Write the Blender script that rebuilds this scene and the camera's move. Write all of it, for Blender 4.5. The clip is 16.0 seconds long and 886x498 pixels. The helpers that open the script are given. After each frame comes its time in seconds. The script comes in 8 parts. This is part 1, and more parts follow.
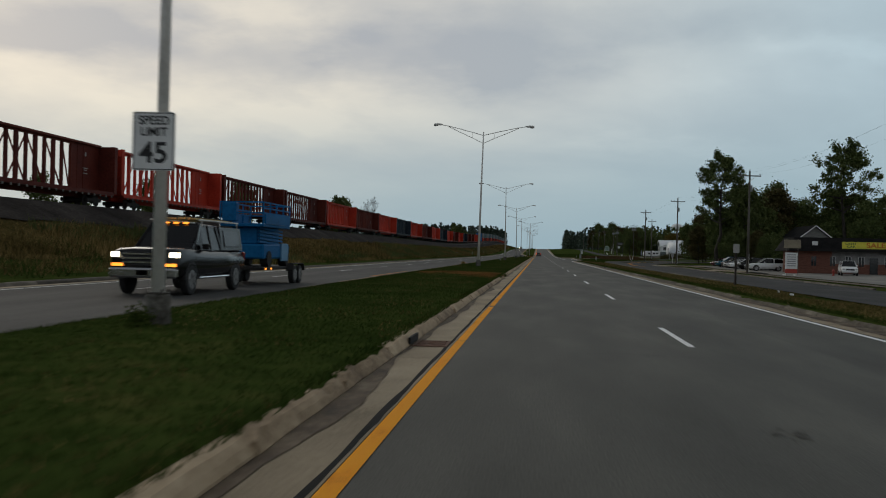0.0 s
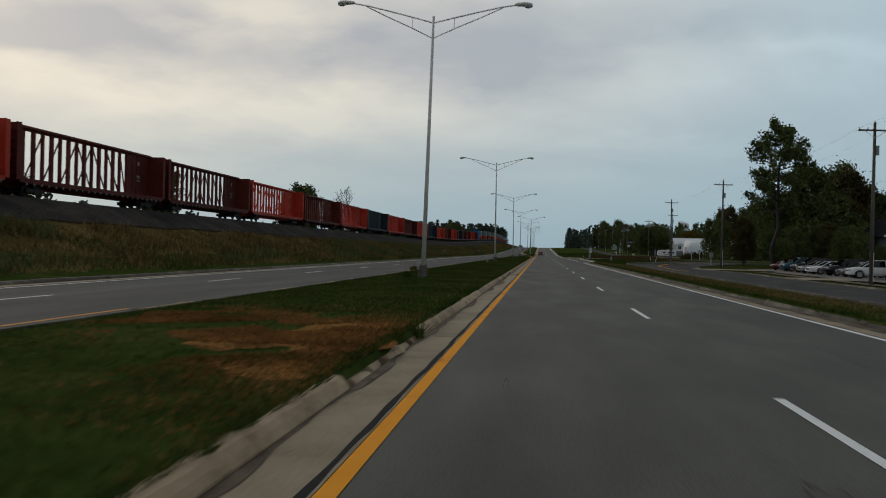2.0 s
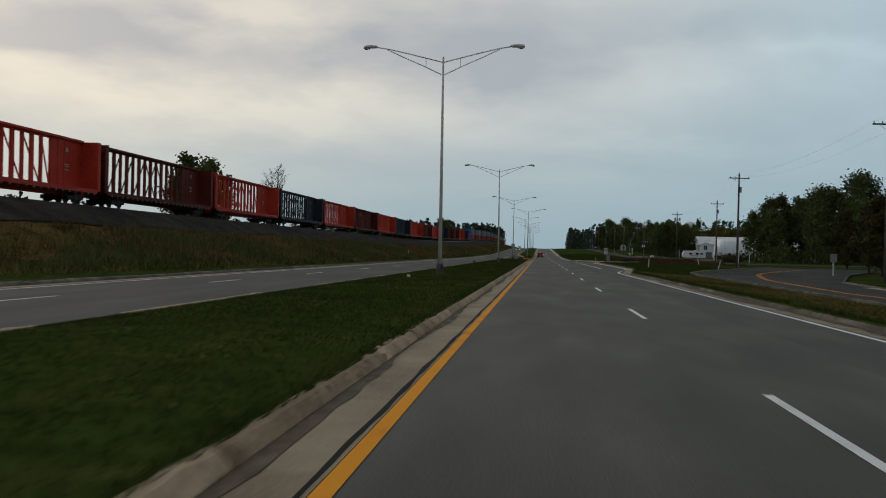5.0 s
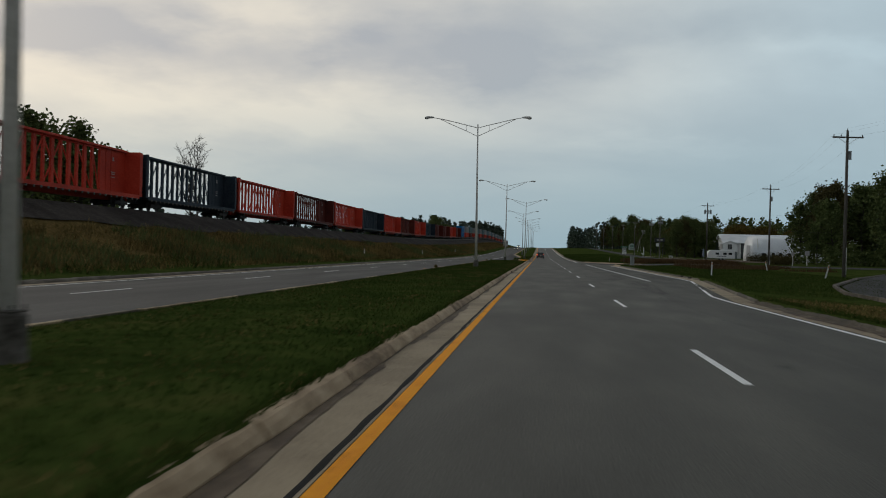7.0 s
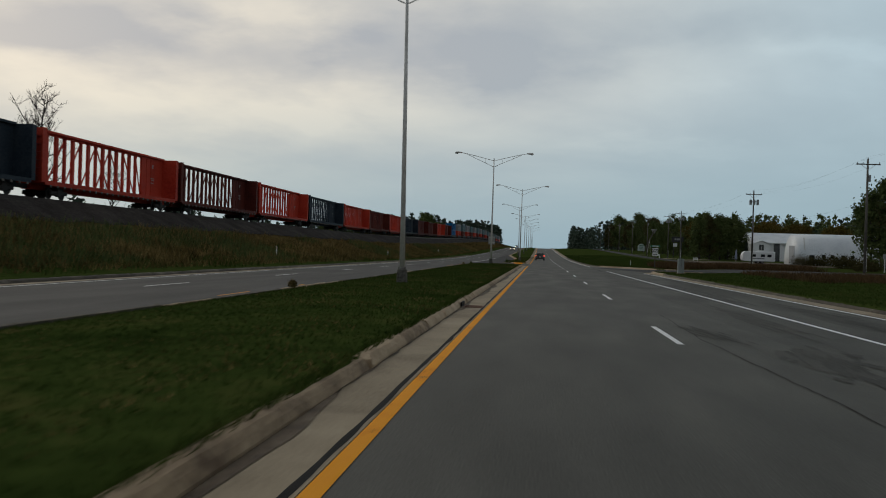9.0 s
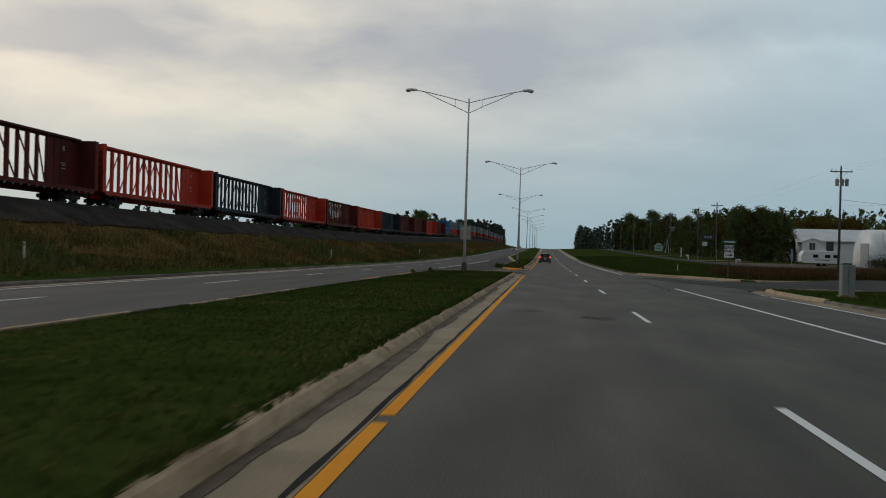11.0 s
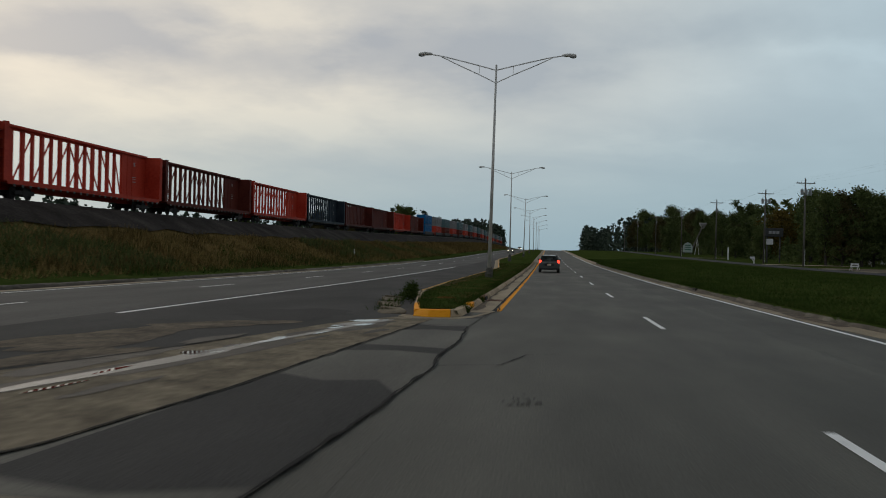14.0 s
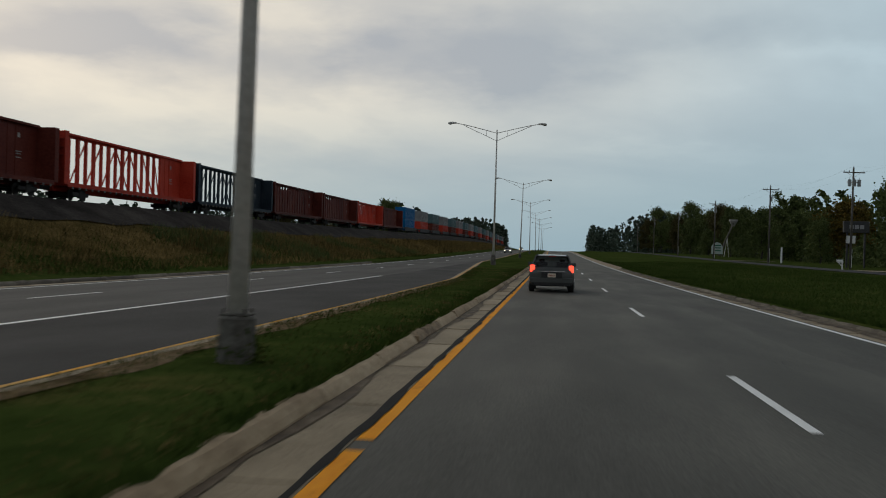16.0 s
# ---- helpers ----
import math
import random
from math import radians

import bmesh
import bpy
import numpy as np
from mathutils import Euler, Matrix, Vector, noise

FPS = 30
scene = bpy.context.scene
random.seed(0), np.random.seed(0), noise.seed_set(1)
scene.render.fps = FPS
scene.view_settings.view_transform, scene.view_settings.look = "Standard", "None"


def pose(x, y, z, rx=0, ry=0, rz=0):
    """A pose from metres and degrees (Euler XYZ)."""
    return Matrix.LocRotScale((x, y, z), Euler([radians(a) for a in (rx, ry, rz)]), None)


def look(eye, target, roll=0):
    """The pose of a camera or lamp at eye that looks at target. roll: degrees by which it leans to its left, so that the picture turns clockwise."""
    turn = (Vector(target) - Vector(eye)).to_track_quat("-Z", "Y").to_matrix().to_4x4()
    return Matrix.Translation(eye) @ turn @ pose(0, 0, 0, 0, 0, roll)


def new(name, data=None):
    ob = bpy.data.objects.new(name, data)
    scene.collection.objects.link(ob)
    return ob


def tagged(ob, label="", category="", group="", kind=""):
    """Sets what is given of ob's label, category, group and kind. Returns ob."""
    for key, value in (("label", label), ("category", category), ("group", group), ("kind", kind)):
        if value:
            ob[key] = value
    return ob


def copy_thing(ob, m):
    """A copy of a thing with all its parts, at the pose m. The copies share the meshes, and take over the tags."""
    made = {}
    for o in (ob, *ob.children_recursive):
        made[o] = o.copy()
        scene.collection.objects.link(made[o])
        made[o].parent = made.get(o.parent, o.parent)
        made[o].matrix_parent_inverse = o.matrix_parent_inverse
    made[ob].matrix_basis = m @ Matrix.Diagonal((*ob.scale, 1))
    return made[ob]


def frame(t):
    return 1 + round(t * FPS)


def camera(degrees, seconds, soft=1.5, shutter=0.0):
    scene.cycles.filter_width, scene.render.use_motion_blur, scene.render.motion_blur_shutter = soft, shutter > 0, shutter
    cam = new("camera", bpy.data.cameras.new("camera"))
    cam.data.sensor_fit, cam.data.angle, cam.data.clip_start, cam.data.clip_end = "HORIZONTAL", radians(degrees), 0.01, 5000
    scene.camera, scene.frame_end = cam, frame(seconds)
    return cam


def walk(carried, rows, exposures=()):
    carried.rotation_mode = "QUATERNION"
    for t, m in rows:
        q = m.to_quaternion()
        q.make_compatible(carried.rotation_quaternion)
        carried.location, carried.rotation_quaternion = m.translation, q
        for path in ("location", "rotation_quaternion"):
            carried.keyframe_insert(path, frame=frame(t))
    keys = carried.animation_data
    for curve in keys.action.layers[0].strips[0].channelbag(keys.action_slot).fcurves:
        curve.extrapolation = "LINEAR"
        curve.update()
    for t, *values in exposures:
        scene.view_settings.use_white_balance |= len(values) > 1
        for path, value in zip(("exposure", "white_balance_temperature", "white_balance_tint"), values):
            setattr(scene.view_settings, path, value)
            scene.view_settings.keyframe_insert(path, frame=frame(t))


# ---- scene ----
cam = camera(51.39, 16.0, soft=1.0, shutter=0.25)
EYE = 1.457
# seconds, x, y, yaw, pitch, lean
ROWS = [
    (0, -0.05, -0.00, 5.92, 0.12, 1.25),
    (0.5, -0.09, 9.80, 6.15, 0.20, 1.21),
    (1, -0.10, 19.64, 6.37, 0.21, 1.18),
    (1.5, -0.09, 29.59, 6.14, 0.05, 1.24),
    (2, -0.05, 39.58, 6.03, 0.05, 1.32),
    (2.5, -0.04, 49.61, 5.92, 0.05, 1.31),
    (3, -0.02, 59.65, 5.87, 0.12, 1.25),
    (3.5, -0.01, 69.71, 5.97, 0.10, 1.21),
    (4, -0.02, 79.78, 5.95, 0.11, 1.33),
    (6.5, 0.00, 131.17, 6.11, 0.13, 1.22),
    (7, 0.02, 141.39, 6.03, 0.10, 1.35),
    (7.5, 0.04, 151.60, 5.89, 0.04, 1.42),
    (8, 0.03, 161.81, 5.79, 0.03, 1.41),
    (8.5, 0.03, 172.01, 6.12, 0.07, 1.57),
    (9, 0.03, 182.21, 6.00, 0.12, 1.61),
    (11.5, 0.09, 233.14, 6.36, 0.21, 1.43),
    (12, 0.06, 243.48, 6.22, 0.25, 1.55),
    (12.5, 0.03, 253.82, 6.34, 0.27, 1.62),
    (13, 0.01, 264.17, 6.34, 0.23, 1.48),
    (13.5, -0.01, 274.56, 6.26, 0.28, 1.30),
    (14, -0.01, 284.99, 6.51, 0.33, 1.36),
    (14.5, 0.00, 295.44, 6.65, 0.18, 1.32),
    (15, 0.06, 305.93, 6.65, 0.17, 1.71),
    (15.5, 0.11, 316.40, 6.75, 0.26, 1.89),
    (16, 0.13, 326.87, 6.79, 0.38, 1.67),
]
walk(cam, [(t, pose(x, y, EYE, 90 + pitch, 0, yaw) @ pose(0, 0, 0, 0, 0, lean)) for t, x, y, yaw, pitch, lean in ROWS])

# ---- light ----
SUN_EL, SUN_AZ = radians(16), radians(-38)   # low sun behind thin cloud, ahead and to the left
world = bpy.data.worlds.new("overcast_sky")
scene.world = world
world.use_nodes = True
wn, wl = world.node_tree.nodes, world.node_tree.links
wn.clear()


def wnode(kind, **values):
    nd = wn.new(kind)
    for key, value in values.items():
        nd.inputs[key].default_value = value
    return nd


def wmath(op, a, b):
    nd = wn.new("ShaderNodeMath")
    nd.operation = op
    for k, v in ((0, a), (1, b)):
        if isinstance(v, (int, float)):
            nd.inputs[k].default_value = v
        else:
            wl.new(v, nd.inputs[k])
    return nd.outputs[0]


def wmix(fac, a, b):
    nd = wn.new("ShaderNodeMix")
    nd.data_type = "RGBA"
    if isinstance(fac, float):
        nd.inputs[0].default_value = fac
    else:
        wl.new(fac, nd.inputs[0])
    for k, v in ((6, a), (7, b)):
        if isinstance(v, tuple):
            nd.inputs[k].default_value = (*v, 1)
        else:
            wl.new(v, nd.inputs[k])
    return nd.outputs[2]


def wramp(fac, lo, hi):
    nd = wn.new("ShaderNodeMapRange")
    nd.interpolation_type = "SMOOTHSTEP"
    nd.inputs[1].default_value, nd.inputs[2].default_value = lo, hi
    wl.new(fac, nd.inputs[0])
    return nd.outputs[0]


tc = wn.new("ShaderNodeTexCoord")
sep = wn.new("ShaderNodeSeparateXYZ")
wl.new(tc.outputs["Generated"], sep.inputs[0])
sky = wn.new("ShaderNodeTexSky")
sky.sky_type, sky.sun_disc = "NISHITA", False
sky.sun_elevation, sky.sun_rotation = SUN_EL, SUN_AZ
sky.dust_density, sky.air_density = 2.0, 1.2
# a cloud deck: the view direction laid onto a flat layer overhead
up = wmath("ADD", wmath("MAXIMUM", sep.outputs[2], 0.0), 0.20)
comb = wn.new("ShaderNodeCombineXYZ")
wl.new(wmath("DIVIDE", sep.outputs[0], up), comb.inputs[0])
wl.new(wmath("DIVIDE", sep.outputs[1], up), comb.inputs[1])
big = wnode("ShaderNodeTexNoise", Scale=0.7, Detail=5.0, Roughness=0.55, Distortion=0.5)
fine = wnode("ShaderNodeTexNoise", Scale=2.2, Detail=7.0, Roughness=0.55, Distortion=0.3)
wl.new(comb.outputs[0], big.inputs[0])
wl.new(comb.outputs[0], fine.inputs[0])
thick = wmath("ADD", wmath("MULTIPLY", big.outputs[0], 0.72), wmath("MULTIPLY", fine.outputs[0], 0.28))
thin = wramp(thick, 0.36, 0.66)
# the broad banks and breaks of the deck ahead, as x/y, z/y, their half widths and how much they thin it
ahead = wmath("MAXIMUM", sep.outputs[1], 0.05)
warp = wnode("ShaderNodeTexNoise", Scale=2.2, Detail=5.0, Roughness=0.6)
wl.new(comb.outputs[0], warp.inputs[0])
warp_c = wn.new("ShaderNodeSeparateColor")
wl.new(warp.outputs["Color"], warp_c.inputs[0])
su = wmath("ADD", wmath("DIVIDE", sep.outputs[0], ahead), wmath("MULTIPLY", wmath("SUBTRACT", warp_c.outputs[0], 0.5), 0.30))
sv = wmath("ADD", wmath("DIVIDE", sep.outputs[2], ahead), wmath("MULTIPLY", wmath("SUBTRACT", warp_c.outputs[1], 0.5), 0.11))
thin = wmath("ADD", wmath("MULTIPLY", thin, 0.62), 0.20)
front = wramp(sep.outputs[1], 0.2, 0.5)
for cu_, cv_, ru_, rv_, amount in (
        (-0.453, 0.153, 0.141, 0.037, 0.55),
        (-0.302, 0.139, 0.104, 0.037, 0.3),
        (-0.338, 0.265, 0.068, 0.028, 0.5),
        (-0.589, 0.194, 0.074, 0.025, 0.35),
        (-0.543, 0.239, 0.141, 0.034, -0.55),
        (-0.202, 0.231, 0.068, 0.028, -0.3),
        (-0.082, 0.21, 0.16, 0.037, -0.5),
        (0.032, 0.253, 0.16, 0.028, -0.35),
        (-0.162, 0.15, 0.092, 0.025, 0.15),
        (0.114, 0.114, 0.092, 0.009, 0.2),
        (0.303, 0.224, 0.08, 0.014, 0.3),
        (0.2, 0.185, 0.184, 0.037, 0.12),):
    du = wmath("DIVIDE", wmath("SUBTRACT", su, cu_), ru_)
    dv = wmath("DIVIDE", wmath("SUBTRACT", sv, cv_), rv_)
    near_ = wmath("POWER", 2.718, wmath("MULTIPLY", wmath("ADD", wmath("MULTIPLY", du, du), wmath("MULTIPLY", dv, dv)), -1.0))
    thin = wmath("ADD", thin, wmath("MULTIPLY", wmath("MULTIPLY", near_, front), amount))
# the side of the sun is warmer and brighter than the opposite one
dotn = wn.new("ShaderNodeVectorMath")
dotn.operation = "DOT_PRODUCT"
wl.new(tc.outputs["Generated"], dotn.inputs[0])
dotn.inputs[1].default_value = (math.sin(SUN_AZ), math.cos(SUN_AZ), 0.35)
sunside = wramp(dotn.outputs["Value"], 0.55, 1.02)
cool = wmix(thin, (0.38, 0.48, 0.54), (0.55, 0.70, 0.775))
warm = wmix(thin, (0.42, 0.43, 0.46), (0.88, 0.80, 0.67))
deck = wmix(sunside, cool, warm)
haze = wmix(wramp(sep.outputs[2], 0.0, 0.20), (0.30, 0.44, 0.515), deck)
haze = wmix(0.88, (0.40, 0.50, 0.56), haze)
# away from the sun the deck is thick and dull, and thickest overhead
away = wramp(dotn.outputs["Value"], -0.6, 0.75)
haze = wmix(away, (0.36, 0.385, 0.41), haze)
haze = wmix(wramp(sep.outputs[2], 0.45, 0.85), haze, (0.145, 0.158, 0.175))
bg_cloud = wn.new("ShaderNodeBackground")
wl.new(haze, bg_cloud.inputs[0])
bg_cloud.inputs[1].default_value = 1.0
bg_sky = wn.new("ShaderNodeBackground")
wl.new(sky.outputs[0], bg_sky.inputs[0])
bg_sky.inputs[1].default_value = 0.05
mixs = wn.new("ShaderNodeMixShader")
mixs.inputs[0].default_value = 0.92
wout = wn.new("ShaderNodeOutputWorld")
wl.new(bg_sky.outputs[0], mixs.inputs[1])
wl.new(bg_cloud.outputs[0], mixs.inputs[2])
wl.new(mixs.outputs[0], wout.inputs[0])

sun = new("sun", bpy.data.lights.new("sun", "SUN"))
sun.data.energy, sun.data.angle, sun.data.color = 0.5, radians(25), (1.0, 0.93, 0.82)
sun.matrix_world = look((0, 0, 60), (-60 * math.sin(SUN_AZ), -60 * math.cos(SUN_AZ), 60 - 60 * math.tan(SUN_EL + radians(14))))

# ---- materials ----
MATS = {}


def surface(name, colors, scale=3.0, fine=40.0, rough=0.8, bump=0.3, metal=0.0, spec=0.4, lo=0.35, hi=0.65, island=0.0, object_random=0.0, stretch=(1, 1, 1), coat=0.0):
    """A painted, mineral or plant surface: two noises mix two or three colours, with fine relief."""
    if name in MATS:
        return MATS[name]
    m = bpy.data.materials.new(name)
    m.use_nodes = True
    nt = m.node_tree
    bs = nt.nodes["Principled BSDF"]
    bs.inputs["Roughness"].default_value, bs.inputs["Metallic"].default_value = rough, metal
    bs.inputs["Specular IOR Level"].default_value = spec
    bs.inputs["Coat Weight"].default_value = coat
    co = nt.nodes.new("ShaderNodeTexCoord")
    geo = nt.nodes.new("ShaderNodeNewGeometry")
    mp = nt.nodes.new("ShaderNodeMapping")
    mp.inputs["Scale"].default_value = stretch
    nt.links.new(geo.outputs["Position"], mp.inputs[0])
    big = nt.nodes.new("ShaderNodeTexNoise")
    big.inputs["Scale"].default_value, big.inputs["Detail"].default_value = 1.0 / scale, 4.0
    small = nt.nodes.new("ShaderNodeTexNoise")
    small.inputs["Scale"].default_value, small.inputs["Detail"].default_value = fine, 3.0
    nt.links.new(mp.outputs[0], big.inputs[0])
    nt.links.new(mp.outputs[0], small.inputs[0])
    add = nt.nodes.new("ShaderNodeMath")
    add.operation = "MULTIPLY_ADD"
    nt.links.new(small.outputs[0], add.inputs[0])
    add.inputs[1].default_value = 0.45
    sc = nt.nodes.new("ShaderNodeMath")
    sc.operation = "MULTIPLY"
    nt.links.new(big.outputs[0], sc.inputs[0])
    sc.inputs[1].default_value = 0.55
    nt.links.new(sc.outputs[0], add.inputs[2])
    fac = add.outputs[0]
    for weight, socket in ((island, geo.outputs["Random Per Island"]), (object_random, None)):
        if weight:
            if socket is None:
                socket = nt.nodes.new("ShaderNodeObjectInfo").outputs["Random"]
            ma = nt.nodes.new("ShaderNodeMath")
            ma.operation = "MULTIPLY_ADD"
            nt.links.new(socket, ma.inputs[0])
            ma.inputs[1].default_value = weight
            sh = nt.nodes.new("ShaderNodeMath")
            sh.operation = "SUBTRACT"
            nt.links.new(fac, sh.inputs[0])
            sh.inputs[1].default_value = weight / 2
            nt.links.new(sh.outputs[0], ma.inputs[2])
            fac = ma.outputs[0]
    ramp = nt.nodes.new("ShaderNodeValToRGB")
    els = ramp.color_ramp.elements
    els[0].position, els[1].position = lo, hi
    els[0].color, els[1].color = (*colors[0], 1), (*colors[-1], 1)
    for k, c in enumerate(colors[1:-1]):
        e = els.new(lo + (hi - lo) * (k + 1) / (len(colors) - 1))
        e.color = (*c, 1)
    nt.links.new(fac, ramp.inputs[0])
    nt.links.new(ramp.outputs[0], bs.inputs["Base Color"])
    if bump:
        bp = nt.nodes.new("ShaderNodeBump")
        bp.inputs["Strength"].default_value, bp.inputs["Distance"].default_value = bump, 0.02
        nt.links.new(small.outputs[0], bp.inputs["Height"])
        nt.links.new(bp.outputs[0], bs.inputs["Normal"])
    MATS[name] = m
    return m


def glow(name, color, strength):
    if name in MATS:
        return MATS[name]
    m = bpy.data.materials.new(name)
    m.use_nodes = True
    bs = m.node_tree.nodes["Principled BSDF"]
    bs.inputs["Base Color"].default_value = (*color, 1)
    bs.inputs["Emission Color"].default_value = (*color, 1)
    bs.inputs["Emission Strength"].default_value = strength
    MATS[name] = m
    return m


def glass(name, tint, rough=0.03):
    if name in MATS:
        return MATS[name]
    m = bpy.data.materials.new(name)
    m.use_nodes = True
    bs = m.node_tree.nodes["Principled BSDF"]
    bs.inputs["Base Color"].default_value = (*tint, 1)
    bs.inputs["Roughness"].default_value = rough
    bs.inputs["Transmission Weight"].default_value = 0.6
    MATS[name] = m
    return m


ASPHALT = surface("worn_asphalt", [(0.035, 0.0335, 0.028), (0.079, 0.076, 0.065), (0.147, 0.141, 0.119)], 1.6, 45, 0.8, 0.2, spec=0.25, lo=0.26, hi=0.74, stretch=(1.3, 0.3, 1))
ASPHALT_OLD = surface("pale_old_asphalt", [(0.030, 0.029, 0.028), (0.058, 0.056, 0.053), (0.105, 0.101, 0.096)], 2.2, 45, 0.85, 0.25, spec=0.2, lo=0.30, hi=0.70, stretch=(1.4, 0.2, 1))
ASPHALT_DARK = surface("dark_asphalt", [(0.028, 0.028, 0.028), (0.043, 0.042, 0.041), (0.064, 0.062, 0.060)], 2.0, 45, 0.9, 0.35, spec=0.12, stretch=(1, 0.4, 1))
CONCRETE = surface("weathered_concrete", [(0.15, 0.113, 0.066), (0.27, 0.211, 0.134), (0.365, 0.293, 0.194)], 1.1, 25, 0.85, 0.4, object_random=0.15, lo=0.3, hi=0.7)
CURB_MAT = surface("stained_curb_concrete", [(0.12, 0.076, 0.041), (0.345, 0.250, 0.150), (0.52, 0.400, 0.262)], 0.7, 14, 0.88, 0.7, object_random=0.25, lo=0.28, hi=0.72)
# same kind of curb concrete in a darker brown tone
DARK_CURB = surface("mud_stained_curb", [(0.040, 0.033, 0.025), (0.088, 0.072, 0.053), (0.23, 0.198, 0.155)], 0.9, 12, 0.9, 0.7, object_random=0.2, lo=0.28, hi=0.72)
TAR = surface("tar_joint", [(0.012, 0.012, 0.012), (0.024, 0.023, 0.022)], 1, 60, 0.95, 0.2, spec=0.1)
YELLOW = surface("worn_yellow_paint", [(0.34, 0.125, 0.006), (0.80, 0.285, 0.006), (0.86, 0.34, 0.008)], 0.8, 14, 0.75, 0.2, spec=0.08, lo=0.30, hi=0.5)
WHITE_LINE = surface("worn_white_paint", [(0.36, 0.36, 0.36), (0.74, 0.74, 0.73), (0.82, 0.82, 0.81)], 0.9, 16, 0.6, 0.2, lo=0.3, hi=0.5)
GRASS = surface("mown_grass", [(0.018, 0.031, 0.007), (0.046, 0.066, 0.016), (0.098, 0.090, 0.030)], 3.0, 2, 1.0, 0.6, spec=0.0, lo=0.3, hi=0.75)
DRY = surface("dry_reddish_grass", [(0.080, 0.050, 0.018), (0.26, 0.122, 0.042), (0.43, 0.215, 0.072)], 1.5, 9, 1.0, 0.6, spec=0.0)
BLADE = surface("grass_blades", [(0.019, 0.036, 0.007), (0.050, 0.079, 0.017), (0.118, 0.110, 0.037)], 3.5, 0.9, 1.0, 0.0, spec=0.0, island=0.26, lo=0.25, hi=0.8)
WEED = surface("autumn_weeds", [(0.036, 0.036, 0.012), (0.150, 0.108, 0.040), (0.36, 0.25, 0.10)], 6.0, 1.5, 1.0, 0.0, spec=0.0, island=0.4, lo=0.22, hi=0.8)
WEED_RED = surface("rusty_dock_weeds", [(0.045, 0.030, 0.014), (0.095, 0.055, 0.024), (0.14, 0.085, 0.036)], 3.0, 5, 0.9, 0.0, spec=0.1, island=0.4, lo=0.25, hi=0.8)
BALLAST = surface("grey_ballast", [(0.015, 0.012, 0.011), (0.033, 0.028, 0.025), (0.062, 0.053, 0.047)], 2.5, 5, 0.95, 1.0, spec=0.04)
STEEL = surface("galvanised_steel", [(0.50, 0.485, 0.45), (0.64, 0.62, 0.58), (0.74, 0.72, 0.68)], 1.2, 12, 0.6, 0.1, metal=0.0, object_random=0.15)
WOOD = surface("weathered_pole_wood", [(0.055, 0.047, 0.038), (0.10, 0.088, 0.074), (0.155, 0.138, 0.118)], 0.6, 20, 0.85, 0.4, stretch=(1, 1, 0.1))
BARK = surface("dark_bark", [(0.025, 0.02, 0.016), (0.06, 0.05, 0.04)], 0.5, 12, 0.9, 0.6)
LEAF = surface("late_summer_leaves", [(0.046, 0.064, 0.023), (0.096, 0.120, 0.041), (0.160, 0.176, 0.062)], 4, 3, 0.9, 0, spec=0.04, island=0.3, lo=0.25, hi=0.8)
LEAF_BROWN = surface("browning_leaves", [(0.046, 0.043, 0.018), (0.082, 0.070, 0.028), (0.125, 0.098, 0.040)], 4, 3, 0.9, 0, spec=0.04, island=0.3, lo=0.25, hi=0.8)
LEAF_GOLD = surface("turning_leaves", [(0.05, 0.045, 0.012), (0.11, 0.08, 0.018), (0.16, 0.10, 0.022)], 4, 3, 0.9, 0, spec=0.04, island=0.4, lo=0.25, hi=0.8)
# distance haze is put into the needle colours, lifted and bluish
CONIFER = surface("far_conifer_needles", [(0.038, 0.052, 0.040), (0.062, 0.083, 0.060), (0.095, 0.116, 0.082)], 9, 1, 0.85, 0, spec=0.1, island=0.4, lo=0.25, hi=0.8)
RED_PAINT = surface("faded_red_paint", [(0.22, 0.022, 0.013), (0.42, 0.040, 0.020), (0.52, 0.065, 0.035)], 2.0, 6, 0.6, 0.15, object_random=0.1, lo=0.25, hi=0.7, spec=0.12)
MAROON = surface("dirty_maroon_paint", [(0.045, 0.010, 0.008), (0.095, 0.018, 0.012), (0.14, 0.032, 0.020)], 2.0, 6, 0.65, 0.15, object_random=0.2, lo=0.25, hi=0.7, spec=0.12)
NAVY = surface("sooty_navy_paint", [(0.010, 0.014, 0.020), (0.020, 0.030, 0.042), (0.04, 0.05, 0.06)], 2.0, 6, 0.6, 0.15, lo=0.25, hi=0.7, spec=0.12)
BLUE_PAINT = surface("bright_blue_paint", [(0.003, 0.060, 0.16), (0.005, 0.115, 0.29), (0.012, 0.16, 0.37)], 1.5, 9, 0.55, 0.1, spec=0.12, lo=0.25, hi=0.7)
UNDER = surface("grimy_running_gear", [(0.012, 0.011, 0.010), (0.03, 0.027, 0.024)], 1, 10, 0.8, 0.3)
RUBBER = surface("black_rubber", [(0.012, 0.012, 0.012), (0.025, 0.025, 0.025)], 0.5, 30, 0.8, 0.2)
WHITE_PAINT = surface("white_painted_metal", [(0.60, 0.60, 0.58), (0.74, 0.74, 0.73), (0.80, 0.80, 0.79)], 3, 5, 0.5, 0.05, lo=0.25, hi=0.6)
SIGN_WHITE = surface("sign_white_sheet", [(0.66, 0.66, 0.65), (0.78, 0.78, 0.77)], 1, 8, 0.45, 0.0)
SIGN_BLACK = surface("sign_black_ink", [(0.012, 0.012, 0.012), (0.02, 0.02, 0.02)], 1, 8, 0.5, 0.0)
BARE_ALU = surface("bare_aluminium_back", [(0.30, 0.29, 0.27), (0.40, 0.39, 0.37)], 1, 9, 0.5, 0.05, metal=0.5)

# ---- helpers for meshes ----


